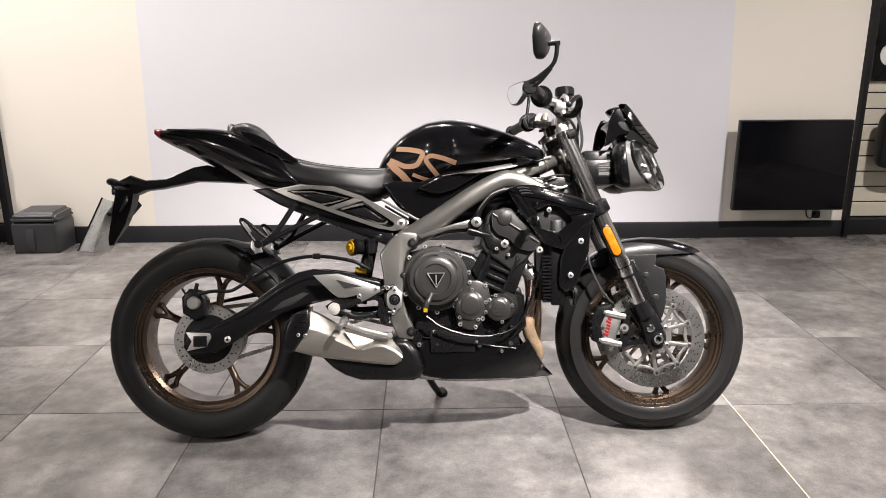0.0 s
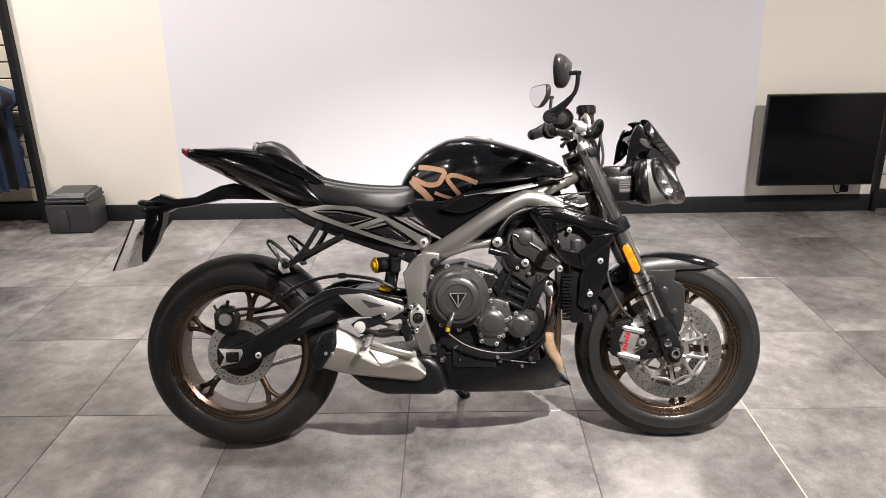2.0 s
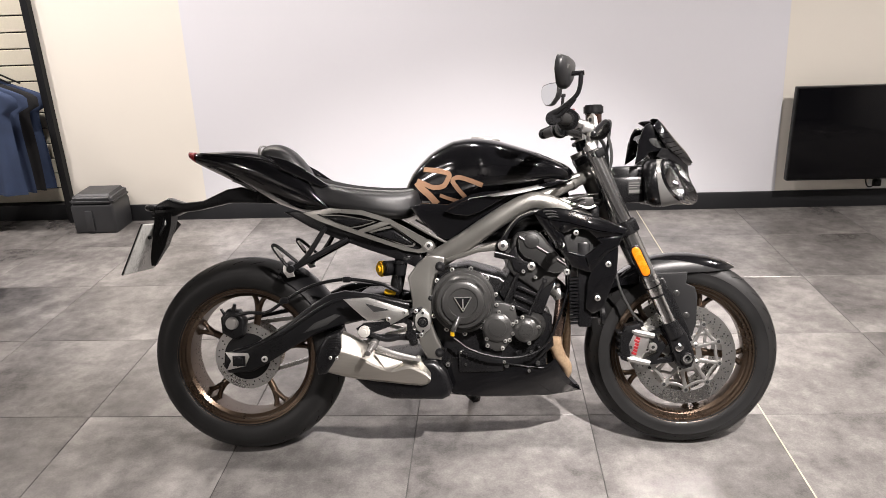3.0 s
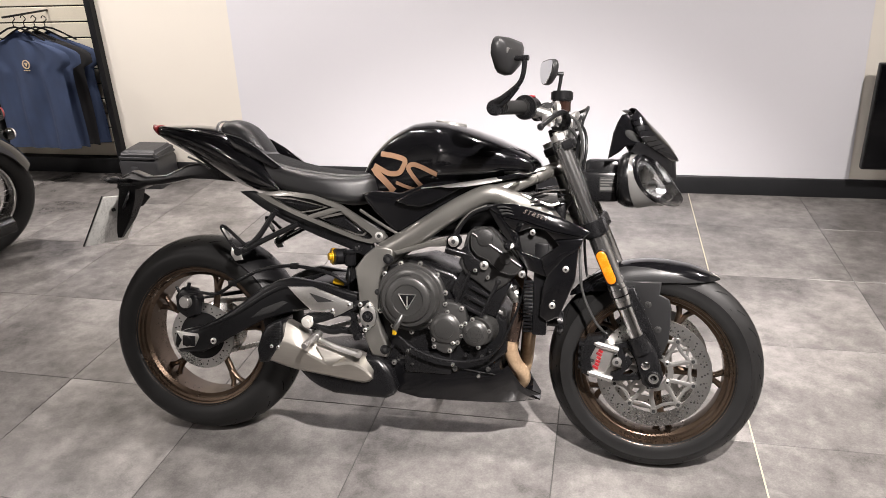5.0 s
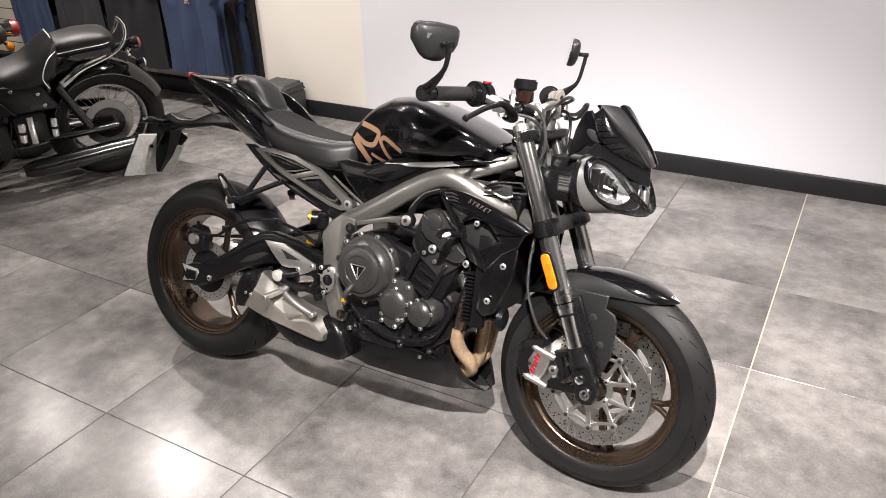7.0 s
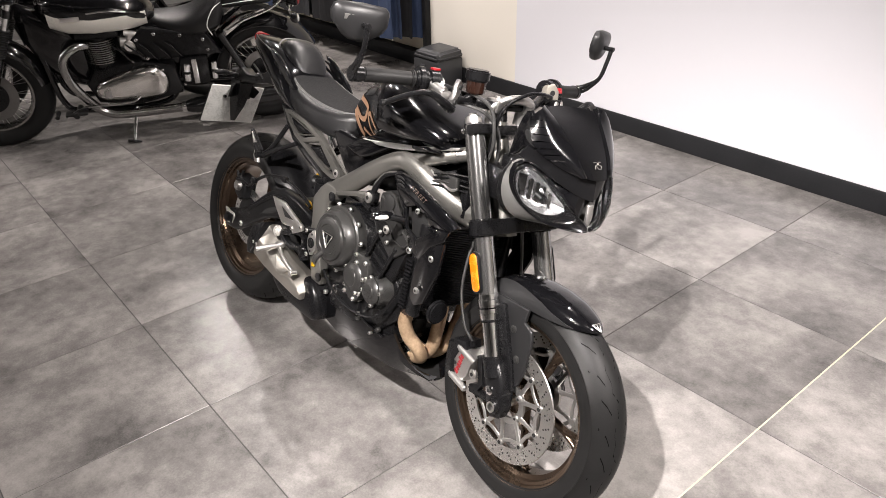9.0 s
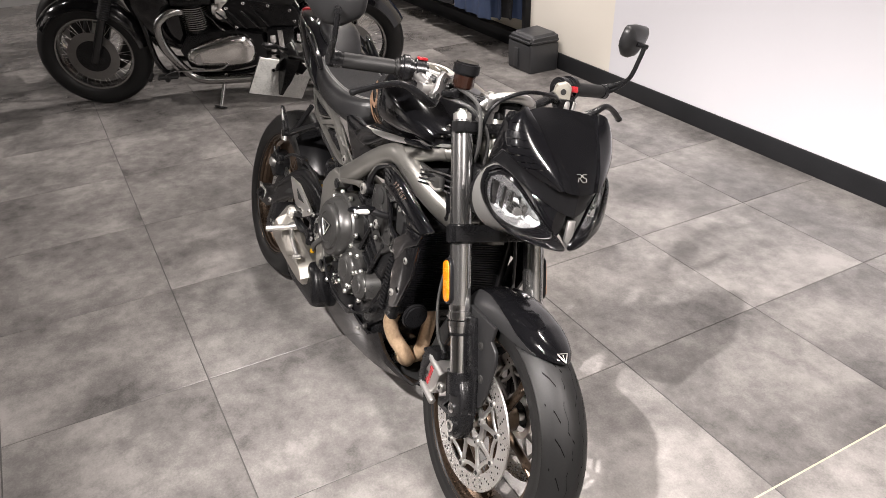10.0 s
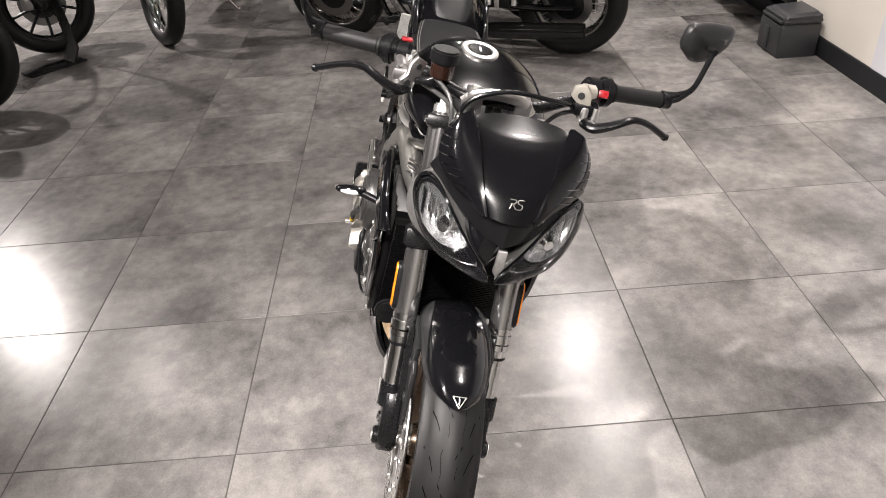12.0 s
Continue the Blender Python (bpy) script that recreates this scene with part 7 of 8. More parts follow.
    # pillion peg
    pp = part("pillion_stay", join(tube([(-0.345, sgn * 0.140, 0.610), (-0.30, sgn * 0.134, 0.650), (-0.245, sgn * 0.122, 0.735)], 0.0085, 10, 4), tube([(-0.345, sgn * 0.140, 0.608), (-0.27, sgn * 0.136, 0.648), (-0.175, sgn * 0.124, 0.695)], 0.0085, 10, 4)), MATT, bike, "black tubular pillion peg stay")
    pk = part("pillion_peg", join(tube([(-0.352, sgn * 0.158, 0.604), (-0.402, sgn * 0.158, 0.672), (-0.392, sgn * 0.158, 0.680), (-0.330, sgn * 0.156, 0.628)], 0.0055, 8, 4), rod((-0.352, sgn * 0.164, 0.608), (-0.352, sgn * 0.135, 0.608), 0.012, seg=14)), MATT, pp, "folded black pillion peg")
    part("peg_rubber", plate([(-0.404, 0.676), (-0.396, 0.680), (-0.372, 0.648), (-0.380, 0.640)], sgn * 0.163, sgn * 0.152, 0.002), SILVER, pk)
    part("peg_foot", plate([(-0.372, 0.622), (-0.348, 0.612), (-0.340, 0.584), (-0.362, 0.580), (-0.376, 0.600)], sgn * 0.162, sgn * 0.150, 0.003), SILVER, pk, "bright peg knuckle")

# number plate hanger
hang = part("plate_hanger", plate([(-0.846, 0.803), (-0.822, 0.819), (-0.783, 0.838), (-0.735, 0.821), (-0.667, 0.826), (-0.586, 0.861), (-0.541, 0.868), (-0.470, 0.850), (-0.410, 0.808), (-0.500, 0.815), (-0.577, 0.817), (-0.685, 0.795), (-0.735, 0.790), (-0.766, 0.777), (-0.82, 0.776)], -0.026, 0.026, 0.009, 3), SATIN, bike, "long black number plate hanger")
part("hanger_spine", loft([[(x - w, -h, z), (x + w, -h * 0.7, z), (x + w, h * 0.7, z), (x - w, h, z)] for x, z, w, h in ((-0.796, 0.790, 0.026, 0.040), (-0.805, 0.740, 0.026, 0.034), (-0.824, 0.680, 0.022, 0.022), (-0.842, 0.640, 0.014, 0.012), (-0.850, 0.615, 0.006, 0.008))]), SATIN, hang, "", 25)
for sgn in (-1, 1):
    part("spine_fin", facet([(-0.790, sgn * 0.030, 0.775), (-0.775, sgn * 0.062, 0.748), (-0.800, sgn * 0.056, 0.716), (-0.812, sgn * 0.024, 0.720)], (-0.006, 0, 0), 0.002), SATIN, hang)
PLATE_AT = Matrix.Translation((-0.868, 0, 0.676)) @ pose(0, 0, 0, 0, 24.4)
plt = part("number_plate", moved(box(-0.003, 0.003, -0.112, 0.112, -0.087, 0.087, 0.0015), PLATE_AT), PLATE, hang, "pale worn back of the number plate")
for y0, y1 in ((-0.114, -0.108), (0.108, 0.114)):
    part("plate_rim", moved(box(-0.0045, 0.0, y0, y1, -0.089, 0.089), PLATE_AT), SATIN, plt)
for sgn in (-1, 1):
    part("rear_indicator", join(rod((-0.79, sgn * 0.02, 0.805), (-0.81, sgn * 0.06, 0.808), 0.007), loft([[(-0.812 + 0.014 * c * math.cos(a), sgn * y, 0.808 + 0.012 * c * math.sin(a)) for a in (2 * math.pi * k / 16 for k in range(16))] for y, c in ((0.055, 0.6), (0.07, 1), (0.105, 0.9), (0.118, 0.4))])), SATIN, hang, "slim rear indicator")
    part("plate_bolt", rod((-0.842, sgn * 0.05, 0.71), (-0.835, sgn * 0.05, 0.712), 0.006), MATT, plt)
part("plate_lamp", box(-0.845, -0.80, -0.02, 0.02, 0.775, 0.80, 0.006), SATIN, hang)

# side stand
stand = part("side_stand", tube([(0.12, 0.10, 0.27), (0.16, 0.17, 0.15), (0.20, 0.258, 0.075)], 0.012, 12, 5), MATT, bike, "black side stand, swung down")
part("stand_foot", rod((0.195, 0.255, 0.080), (0.205, 0.262, 0.0685), 0.028, seg=18), MATT, stand)

# ---- the other motorcycles ----
def share(name, src, parent, m):
    ob = new(name, src.data)
    ob.parent, ob.matrix_local = parent, m
    return ob


def parked_wheel(parent, name, c, r, w, spokes, rim_mat, rim_r, disc_side, disc_r, turn=0.0, words=""):
    """Tyre, rim, hub and single spokes of a parked machine; wire spokes cross, cast ones stand straight."""
    base = Matrix.Translation(c) @ Matrix.Rotation(radians(turn), 4, "Z")
    wl = part(name, lathe([(0.012, -0.055), (0.035, -0.05), (0.040, -0.035), (0.030, -0.02), (0.030, 0.02), (0.040, 0.035), (0.035, 0.05), (0.012, 0.055)], 24), rim_mat if spokes > 12 else MATT, parent, words)
    wl.matrix_local = base
    s = w / 2
    prof = [(rim_r + 0.004, -s * 0.62), (rim_r + 0.02, -s * 0.9), (r - (r - rim_r) * 0.45, -s), (r - 0.03, -s * 0.9), (r - 0.01, -s * 0.6), (r, 0)]
    part("tyre", lathe(prof + [(a, -b) for a, b in prof[-2::-1]], 72, True), RUBBER, wl, "black treaded tyre", 60)
    part("rim", lathe([(rim_r + 0.012, -s * 0.66), (rim_r + 0.014, -s * 0.6), (rim_r - 0.008, -s * 0.35), (rim_r - 0.012, 0), (rim_r - 0.008, s * 0.35), (rim_r + 0.014, s * 0.6), (rim_r + 0.012, s * 0.66), (rim_r - 0.004, s * 0.62), (rim_r - 0.016, s * 0.35), (rim_r - 0.020, 0), (rim_r - 0.016, -s * 0.35), (rim_r - 0.004, -s * 0.62)], 72, True), rim_mat, wl)
    first = {}
    for k in range(spokes):
        a = 360 / spokes * k
        if spokes > 12:
            sg, lean = (1 if k % 2 else -1), (1 if k % 4 < 2 else -1)
            if (sg, lean) not in first:
                first[sg, lean] = part("spoke", rod((0, sg * 0.036, 0.034), (lean * 0.075, sg * 0.008, rim_r - 0.014), 0.0013, seg=6), BRAKE, wl)
                first[sg, lean].matrix_local = Matrix.Rotation(radians(a), 4, "Y")
            else:
                share("spoke", first[sg, lean], wl, Matrix.Rotation(radians(a), 4, "Y"))
        elif 0 not in first:
            first[0] = part("spoke", tube([(0, 0.0, 0.03), (0, 0.012, rim_r * 0.5), (0, 0.0, rim_r - 0.012)], 0.010, 10, 4, 1.3), MATT, wl)
        else:
            share("spoke", first[0], wl, Matrix.Rotation(radians(a), 4, "Y"))
    y = disc_side * 0.062
    part("brake_disc", lathe([(disc_r * 0.62, y - 0.002), (disc_r, y - 0.002), (disc_r, y + 0.002), (disc_r * 0.62, y + 0.002)], 48, True), DISCDARK, wl)
    part("disc_centre", lathe([(0.03, y - 0.004), (disc_r * 0.66, y - 0.003), (disc_r * 0.66, y + 0.003), (0.03, y + 0.004)], 32), MATT, wl)
    return wl


def fender(parent, c, r, half, a0, a1, mat, name="mudguard", words=""):
    bm = guard_skin(a0, a1, r, r, half, half, 0.06, 0.004, 24, 12, tipped=False)
    return part(name, at(c, bm), mat, parent, words)


def cruiser():
    heading = math.degrees(math.atan2(-1.45, -0.63))
    m = pose(-2.745, 0.245, 0.0, 0, 0, heading) @ pose(0, 0, 0, -9)
    cr = empty("cruiser_motorcycle", m, "black and cream retro cruiser motorcycle with polished engine covers", "motorcycle")
    ra, fa = Vector((-0.755, 0, 0.33)), Vector((0.80, 0, 0.335))
    rw = parked_wheel(cr, "rear_wheel", ra, 0.33, 0.152, 36, DIMCHROME, 0.215, 1, 0.135, words="wire-spoked chrome rear wheel")
    parked_wheel(cr, "front_wheel", fa, 0.335, 0.128, 36, DIMCHROME, 0.222, 1, 0.150, words="wire-spoked chrome front wheel")
    fender(cr, ra, 0.356, 0.098, 5, 158, GLOSS, "rear_mudguard", "deep gloss black rear mudguard")
    fender(cr, fa, 0.352, 0.078, 35, 172, GLOSS, "front_mudguard", "gloss black front mudguard")
    # fork with rubber gaiters
    for sgn in (-1, 1):
        y = sgn * 0.105
        fk = part("fork_leg", rod((0.785, y, 0.32), (0.66, y, 0.60), 0.026, seg=20, bevel=0.004), GLOSS, cr, "black fork leg with ribbed gaiter")
        part("gaiter", tube([(0.667 - 0.0029 * k, y, 0.584 + 0.0065 * k) for k in range(24)], 0.03, 18, 1, 1.0, [0.034 if k % 2 else 0.028 for k in range(24)]), RUBBER, fk)
        part("fork_tube", rod((0.60, y, 0.73), (0.535, y, 0.88), 0.024, seg=20), CHROME, fk)
        part("lamp_ear", rod((0.565, y, 0.80), (0.55, y, 0.84), 0.03, seg=16), GLOSS, fk)
    part("headlamp", moved(lathe([(0.0, -0.075), (0.06, -0.06), (0.085, -0.02), (0.09, 0.02), (0.086, 0.03)], 32), Matrix.Translation((0.68, 0, 0.83)) @ pose(0, 0, 0, 0, 0, -90)), CHROME, cr, "round chrome headlamp")
    part("headlamp_glass", moved(lathe([(0.0, 0.045), (0.05, 0.04), (0.084, 0.028)], 32), Matrix.Translation((0.68, 0, 0.83)) @ pose(0, 0, 0, 0, 0, -90)), LENS, cr)
    part("down_cover", body([(0.24, 0.07, 0.32, 0.66, 1), (0.34, 0.085, 0.36, 0.74, 1), (0.46, 0.07, 0.46, 0.80, 1), (0.54, 0.04, 0.62, 0.84, 1)], 14, 3.5), GLOSS, cr, "black frame and intake cover")
    part("airbox", body([(-0.50, 0.07, 0.46, 0.66, 1), (-0.40, 0.11, 0.42, 0.70, 1), (-0.15, 0.12, 0.42, 0.72, 1), (0.02, 0.10, 0.50, 0.70, 1), (0.10, 0.06, 0.54, 0.68, 1)], 16, 4), GLOSS, cr, "black airbox")
    part("yoke", box(0.50, 0.60, -0.13, 0.13, 0.865, 0.895, 0.01), GLOSS, cr)
    hb = part("handlebar", tube([(0.20, -0.40, 1.02), (0.32, -0.38, 1.03), (0.46, -0.25, 1.04), (0.53, -0.10, 0.96), (0.53, 0.10, 0.96), (0.46, 0.25, 1.04), (0.32, 0.38, 1.03), (0.20, 0.40, 1.02)], 0.0125, 14, 6), CHROME, cr, "wide swept chrome handlebar")
    for sgn in (-1, 1):
        part("grip", rod((0.20, sgn * 0.40, 1.02), (0.31, sgn * 0.383, 1.03), 0.0175, seg=18, bevel=0.003), RUBBER, hb)
        part("lever", tube([(0.34, sgn * 0.36, 1.02), (0.37, sgn * 0.38, 1.005), (0.22, sgn * 0.43, 1.0)], 0.006, 8, 5), CHROME, hb)
        mr = part("mirror_stalk", tube([(0.34, sgn * 0.365, 1.04), (0.35, sgn * 0.40, 1.12), (0.33, sgn * 0.44, 1.18)], 0.005, 8, 5), CHROME, hb)
        part("mirror", moved(lathe([(0, -0.012), (0.04, -0.010), (0.055, 0.0), (0.05, 0.006), (0, 0.007)], 28), Matrix.Translation((0.33, sgn * 0.45, 1.19)) @ pose(0, 0, 0, 0, 0, 90)), CHROME, mr)
    # tank: black above, cream below
    tk = part("fuel_tank", body([(0.02, 0.06, 0.70, 0.765, 0.9), (0.06, 0.105, 0.69, 0.80, 0.9), (0.18, 0.145, 0.685, 0.855, 0.9), (0.34, 0.165, 0.68, 0.895, 0.9), (0.48, 0.155, 0.69, 0.905, 0.9), (0.58, 0.115, 0.72, 0.885, 0.9), (0.625, 0.06, 0.76, 0.85, 0.9)], 28, 2.4, 36), GLOSS, cr, "black and cream teardrop fuel tank", 60)
    for sgn in (-1, 1):
        cream = loft([[(x, sgn * (h * f + 0.004), z) for f, z in ((0.80, lo), (0.965, lo + 0.02), (1.0, lo + 0.055), (1.005, lo + 0.085), (0.985, lo + 0.088), (0.9, lo + 0.04))] for x, h, lo in ((0.06, 0.100, 0.688), (0.18, 0.143, 0.681), (0.34, 0.163, 0.676), (0.48, 0.153, 0.688), (0.57, 0.118, 0.715))])
        part("cream_flank", cream, CREAM_PAINT, tk, "cream painted lower flank", 50)
        part("tank_badge", box(0.40, 0.50, sgn * 0.163 - 0.004, sgn * 0.163 + 0.004, 0.765, 0.790, 0.003), SILVER, tk)
        part("tank_rail", tube([(0.16, sgn * 0.146, 0.79), (0.26, sgn * 0.168, 0.81), (0.36, sgn * 0.168, 0.805)], 0.006, 8, 4), CHROME, tk)
    tk.location.x = -0.20
    part("filler", rod((0.36, 0, 0.885), (0.355, 0, 0.912), 0.035, 0.03, 24, 0.004), CHROME, tk)
    # seats with white piping
    st = part("rider_seat", body([(-0.47, 0.12, 0.74, 0.90, 1), (-0.42, 0.155, 0.66, 0.86, 1), (-0.32, 0.165, 0.635, 0.785, 1), (-0.20, 0.15, 0.65, 0.755, 1), (-0.08, 0.10, 0.68, 0.765, 1), (0.02, 0.06, 0.70, 0.775, 1)], 24, 2.8, 30), SEAT, cr, "black scooped seat with white piping", 60)
    st.location = (-0.09, 0, -0.035)
    pd = part("pillion_pad", body([(-0.80, 0.07, 0.845, 0.895, 1), (-0.76, 0.105, 0.825, 0.92, 1), (-0.64, 0.115, 0.82, 0.925, 1), (-0.52, 0.11, 0.815, 0.905, 1), (-0.47, 0.08, 0.82, 0.88, 1)], 18, 3.2, 28), SEAT, cr, "black pillion pad with white piping", 60)
    for sgn in (-1, 1):
        part("piping", tube([(-0.46, sgn * 0.125, 0.83), (-0.41, sgn * 0.158, 0.80), (-0.37, sgn * 0.168, 0.72), (-0.39, sgn * 0.168, 0.66)], 0.003, 6, 5), WHITE, st)
        part("piping", tube([(-0.462, 0, 0.893), (-0.462, sgn * 0.07, 0.885), (-0.46, sgn * 0.125, 0.83)], 0.003, 6, 5), WHITE, st)
        part("piping", tube([(-0.79, sgn * 0.078, 0.875), (-0.74, sgn * 0.113, 0.868), (-0.62, sgn * 0.118, 0.862), (-0.50, sgn * 0.110, 0.850)], 0.0026, 6, 5), WHITE, pd)
        pd.location = (-0.06, 0, -0.075)
        rl = part("grab_rail", tube([(-0.52, sgn * 0.125, 0.70), (-0.62, sgn * 0.128, 0.755), (-0.76, sgn * 0.122, 0.800), (-0.835, sgn * 0.10, 0.835), (-0.872, sgn * 0.082, 0.885), (-0.880, sgn * 0.058, 0.932), (-0.874, sgn * 0.026, 0.950), (-0.872, 0, 0.952)], 0.0085, 10, 6), CHROME, cr, "polished tubular grab rail")
        rl.location = (-0.045, 0, -0.075)
        part("rail_plate", plate([(-0.50, 0.66), (-0.49, 0.70), (-0.60, 0.775), (-0.75, 0.815), (-0.75, 0.80), (-0.62, 0.745)], sgn * 0.11, sgn * 0.122, 0.003), CHROME, rl)
        ind = part("rear_indicator", rod((-0.95, sgn * 0.02, 0.665), (-0.96, sgn * 0.12, 0.67), 0.008), CHROME, cr)
        part("lens", moved(lathe([(0, -0.03), (0.024, -0.02), (0.03, 0.0), (0.028, 0.012), (0, 0.02)], 20), Matrix.Translation((-0.965, sgn * 0.13, 0.67)) @ pose(0, 0, 0, 0, 0, 90)), GLOSS, ind)
        part("glass", moved(lathe([(0.026, 0.010), (0.020, 0.020), (0, 0.024)], 20), Matrix.Translation((-0.968, sgn * 0.13, 0.67)) @ pose(0, 0, 0, 0, 0, 90)), SILVER, ind)
        part("swing_arm", tube([(-0.79, sgn * 0.115, 0.33), (-0.5, sgn * 0.12, 0.33), (-0.2, sgn * 0.11, 0.36)], 0.022, 12, 4, 0.7), GLOSS, cr)
        part("axle_cap", box(-0.82, -0.76, sgn * 0.13 - 0.006, sgn * 0.13 + 0.006, 0.312, 0.348, 0.004), SILVER, rw).matrix_parent_inverse = rw.matrix_local.inverted()
    tl = part("tail_lamp", moved(lathe([(0.0, -0.060), (0.016, -0.052), (0.030, -0.026), (0.037, 0.0), (0.037, 0.010), (0.034, 0.013)], 28), Matrix.Translation((-0.985, 0, 0.735)) @ pose(0, 0, 0, 0, 0, 90)), GLOSS, cr, "black bullet-shaped tail lamp")
    part("lens", moved(lathe([(0.033, 0.010), (0.032, 0.018), (0.024, 0.026), (0.0, 0.030)], 28), Matrix.Translation((-0.985, 0, 0.735)) @ pose(0, 0, 0, 0, 0, 90)), RED, tl, "red lens")
    part("tail_bracket", tube([(-0.86, 0, 0.715), (-0.90, 0, 0.735), (-0.94, 0, 0.735)], 0.016, 10, 4), SATIN, cr)
    # engine
    en = part("engine", plate([(-0.16, 0.28), (-0.14, 0.46), (0.04, 0.50), (0.30, 0.47), (0.36, 0.38), (0.32, 0.27), (0.10, 0.23)], -0.16, 0.15, 0.015), MATT, cr, "parallel twin engine with polished cover")
    cov = [(-0.095, 0.355), (-0.085, 0.425), (-0.03, 0.472), (0.06, 0.472), (0.17, 0.445), (0.285, 0.405), (0.320, 0.355), (0.295, 0.305), (0.20, 0.290), (0.05, 0.285), (-0.06, 0.300)]
    for sgn in (1, -1):
        mid = Vector((0.10, 0, 0.372))
        edge = smooth_path([(x, 0, z) for x, z in cov + cov[:1]], 4)[:-1]
        dome = [[(mid.x + (p.x - mid.x) * f, sgn * y, mid.z + (p.z - mid.z) * f) for p in edge] for f, y in ((1.0, 0.13), (1.0, 0.162), (0.985, 0.176), (0.945, 0.188), (0.87, 0.198), (0.74, 0.206), (0.5, 0.211), (0.2, 0.213))]
        cv = part("side_cover", loft(dome), POLISHED, en, "polished alloy engine side cover", 60)
        part("cover_plug", rod((0.245, sgn * 0.190, 0.350), (0.235, sgn * 0.211, 0.350), 0.032, seg=28, bevel=0.002), BRAKE, cv)
        part("cover_ridge", tube([(-0.07, sgn * 0.196, 0.405), (0.02, sgn * 0.206, 0.420), (0.12, sgn * 0.209, 0.412), (0.23, sgn * 0.202, 0.392)], 0.006, 8, 5, 0.6), POLISHED, cv)
        for k in range(7):
            x, z = (-0.07 + 0.058 * k, 0.452 + 0.012 * math.sin(k * 0.9) - 0.010 * max(0, k - 2))
            part("cover_screw", bolt((x, sgn * 0.186, z), sgn, 0.007, 0.005), CHROME, cv)
    en.location.x = -0.10
    for k in range(11):
        z = 0.505 + 0.0125 * k
        part("cylinder_fin", moved(rod((0, 0, z), (0, 0, z + 0.005), 1.0, seg=32), Matrix.Translation((0.2425, 0, 0)) @ Matrix.Diagonal((0.108, 0.158, 1, 1))), DIMCHROME, en)
    part("cylinder", moved(rod((0, 0, 0.45), (0, 0, 0.655), 1.0, seg=32), Matrix.Translation((0.2425, 0, 0)) @ Matrix.Diagonal((0.088, 0.138, 1, 1))), MATT, en)
    part("rocker_box", body([(0.13, 0.12, 0.635, 0.685, 1), (0.18, 0.14, 0.635, 0.70, 1), (0.30, 0.14, 0.635, 0.70, 1), (0.36, 0.12, 0.635, 0.68, 1)], 12, 4), MATT, en)
    cb = part("carburettor", join(rod((0.06, 0.10, 0.60), (0.13, 0.10, 0.61), 0.034, seg=20, bevel=0.004), rod((0.07, 0.115, 0.56), (0.07, 0.115, 0.66), 0.026, seg=20, bevel=0.004), rod((0.01, 0.105, 0.585), (0.01, 0.105, 0.672), 0.024, seg=20, bevel=0.004), rod((-0.015, 0.13, 0.560), (-0.015, 0.13, 0.615), 0.020, seg=18, bevel=0.004), rod((0.035, 0.125, 0.655), (0.10, 0.125, 0.665), 0.016, seg=16, bevel=0.003)), SILVER, en, "bright alloy carburettor")
    part("carb_cover", moved(lathe([(0, 0.02), (0.028, 0.018), (0.034, 0.0)], 24), Matrix.Translation((0.08, 0.14, 0.595))), SILVER, cb)
    part("frame_tube", tube([(0.56, 0, 0.84), (0.47, 0.05, 0.55), (0.42, 0.09, 0.28), (0.30, 0.11, 0.215), (-0.15, 0.11, 0.22), (-0.26, 0.10, 0.40), (-0.30, 0.10, 0.62)], 0.017, 12, 7), GLOSS, cr, "black cradle frame tube")
    part("frame_tube", tube([(0.56, 0, 0.84), (0.47, -0.05, 0.55), (0.42, -0.09, 0.28), (0.30, -0.11, 0.215), (-0.15, -0.11, 0.22), (-0.26, -0.10, 0.40), (-0.30, -0.10, 0.62)], 0.017, 12, 7), GLOSS, cr)
    bx = part("side_panel", box(-0.43, -0.27, 0.10, 0.175, 0.34, 0.50, 0.012), SATIN, cr, "black battery box with chrome strap")
    for x, r in ((-0.455, 0.019), (-0.300, 0.021)):
        can = part("canister", rod((x, 0.172, 0.365), (x - 0.006, 0.172, 0.470), r, seg=20, bevel=0.004), CHROME, bx, "small chrome canister")
        part("canister_band", rod((x - 0.002, 0.172, 0.410), (x - 0.003, 0.172, 0.424), r + 0.002, seg=20), SATIN, can)
    part("strap", box(-0.365, -0.335, 0.172, 0.181, 0.345, 0.495, 0.002), CHROME, bx)
    part("side_cover_upper", plate([(-0.52, 0.50), (-0.44, 0.64), (-0.10, 0.69), (-0.02, 0.62), (-0.10, 0.50)], 0.09, 0.15, 0.014, 3), SATIN, cr)
    part("side_cover_upper", plate([(-0.40, 0.36), (-0.36, 0.62), (-0.10, 0.66), (0.02, 0.60), (-0.06, 0.40)], -0.15, -0.09, 0.014, 3), GLOSS, cr)
    for sgn in (1, -1):
        ex = part("exhaust_pipe", tube([(0.32, sgn * 0.10, 0.60), (0.40, sgn * 0.145, 0.61), (0.475, sgn * 0.165, 0.55), (0.465, sgn * 0.172, 0.42), (0.38, sgn * 0.18, 0.28), (0.30, sgn * 0.185, 0.215), (0.15, sgn * 0.185, 0.20), (-0.15, sgn * 0.185, 0.205)], 0.0255, 16, 7), DIMCHROME, cr, "curved chrome exhaust pipe")
        part("silencer", tube([(-0.12, sgn * 0.187, 0.206), (-0.20, sgn * 0.19, 0.21), (-0.45, sgn * 0.185, 0.218), (-0.74, sgn * 0.18, 0.228)], 0.046, 20, 6, 1.0, [0.028, 0.048, 0.050, 0.045]), BLACKCHROME, ex, "long dark plated silencer")
        ex.location.x = -0.13
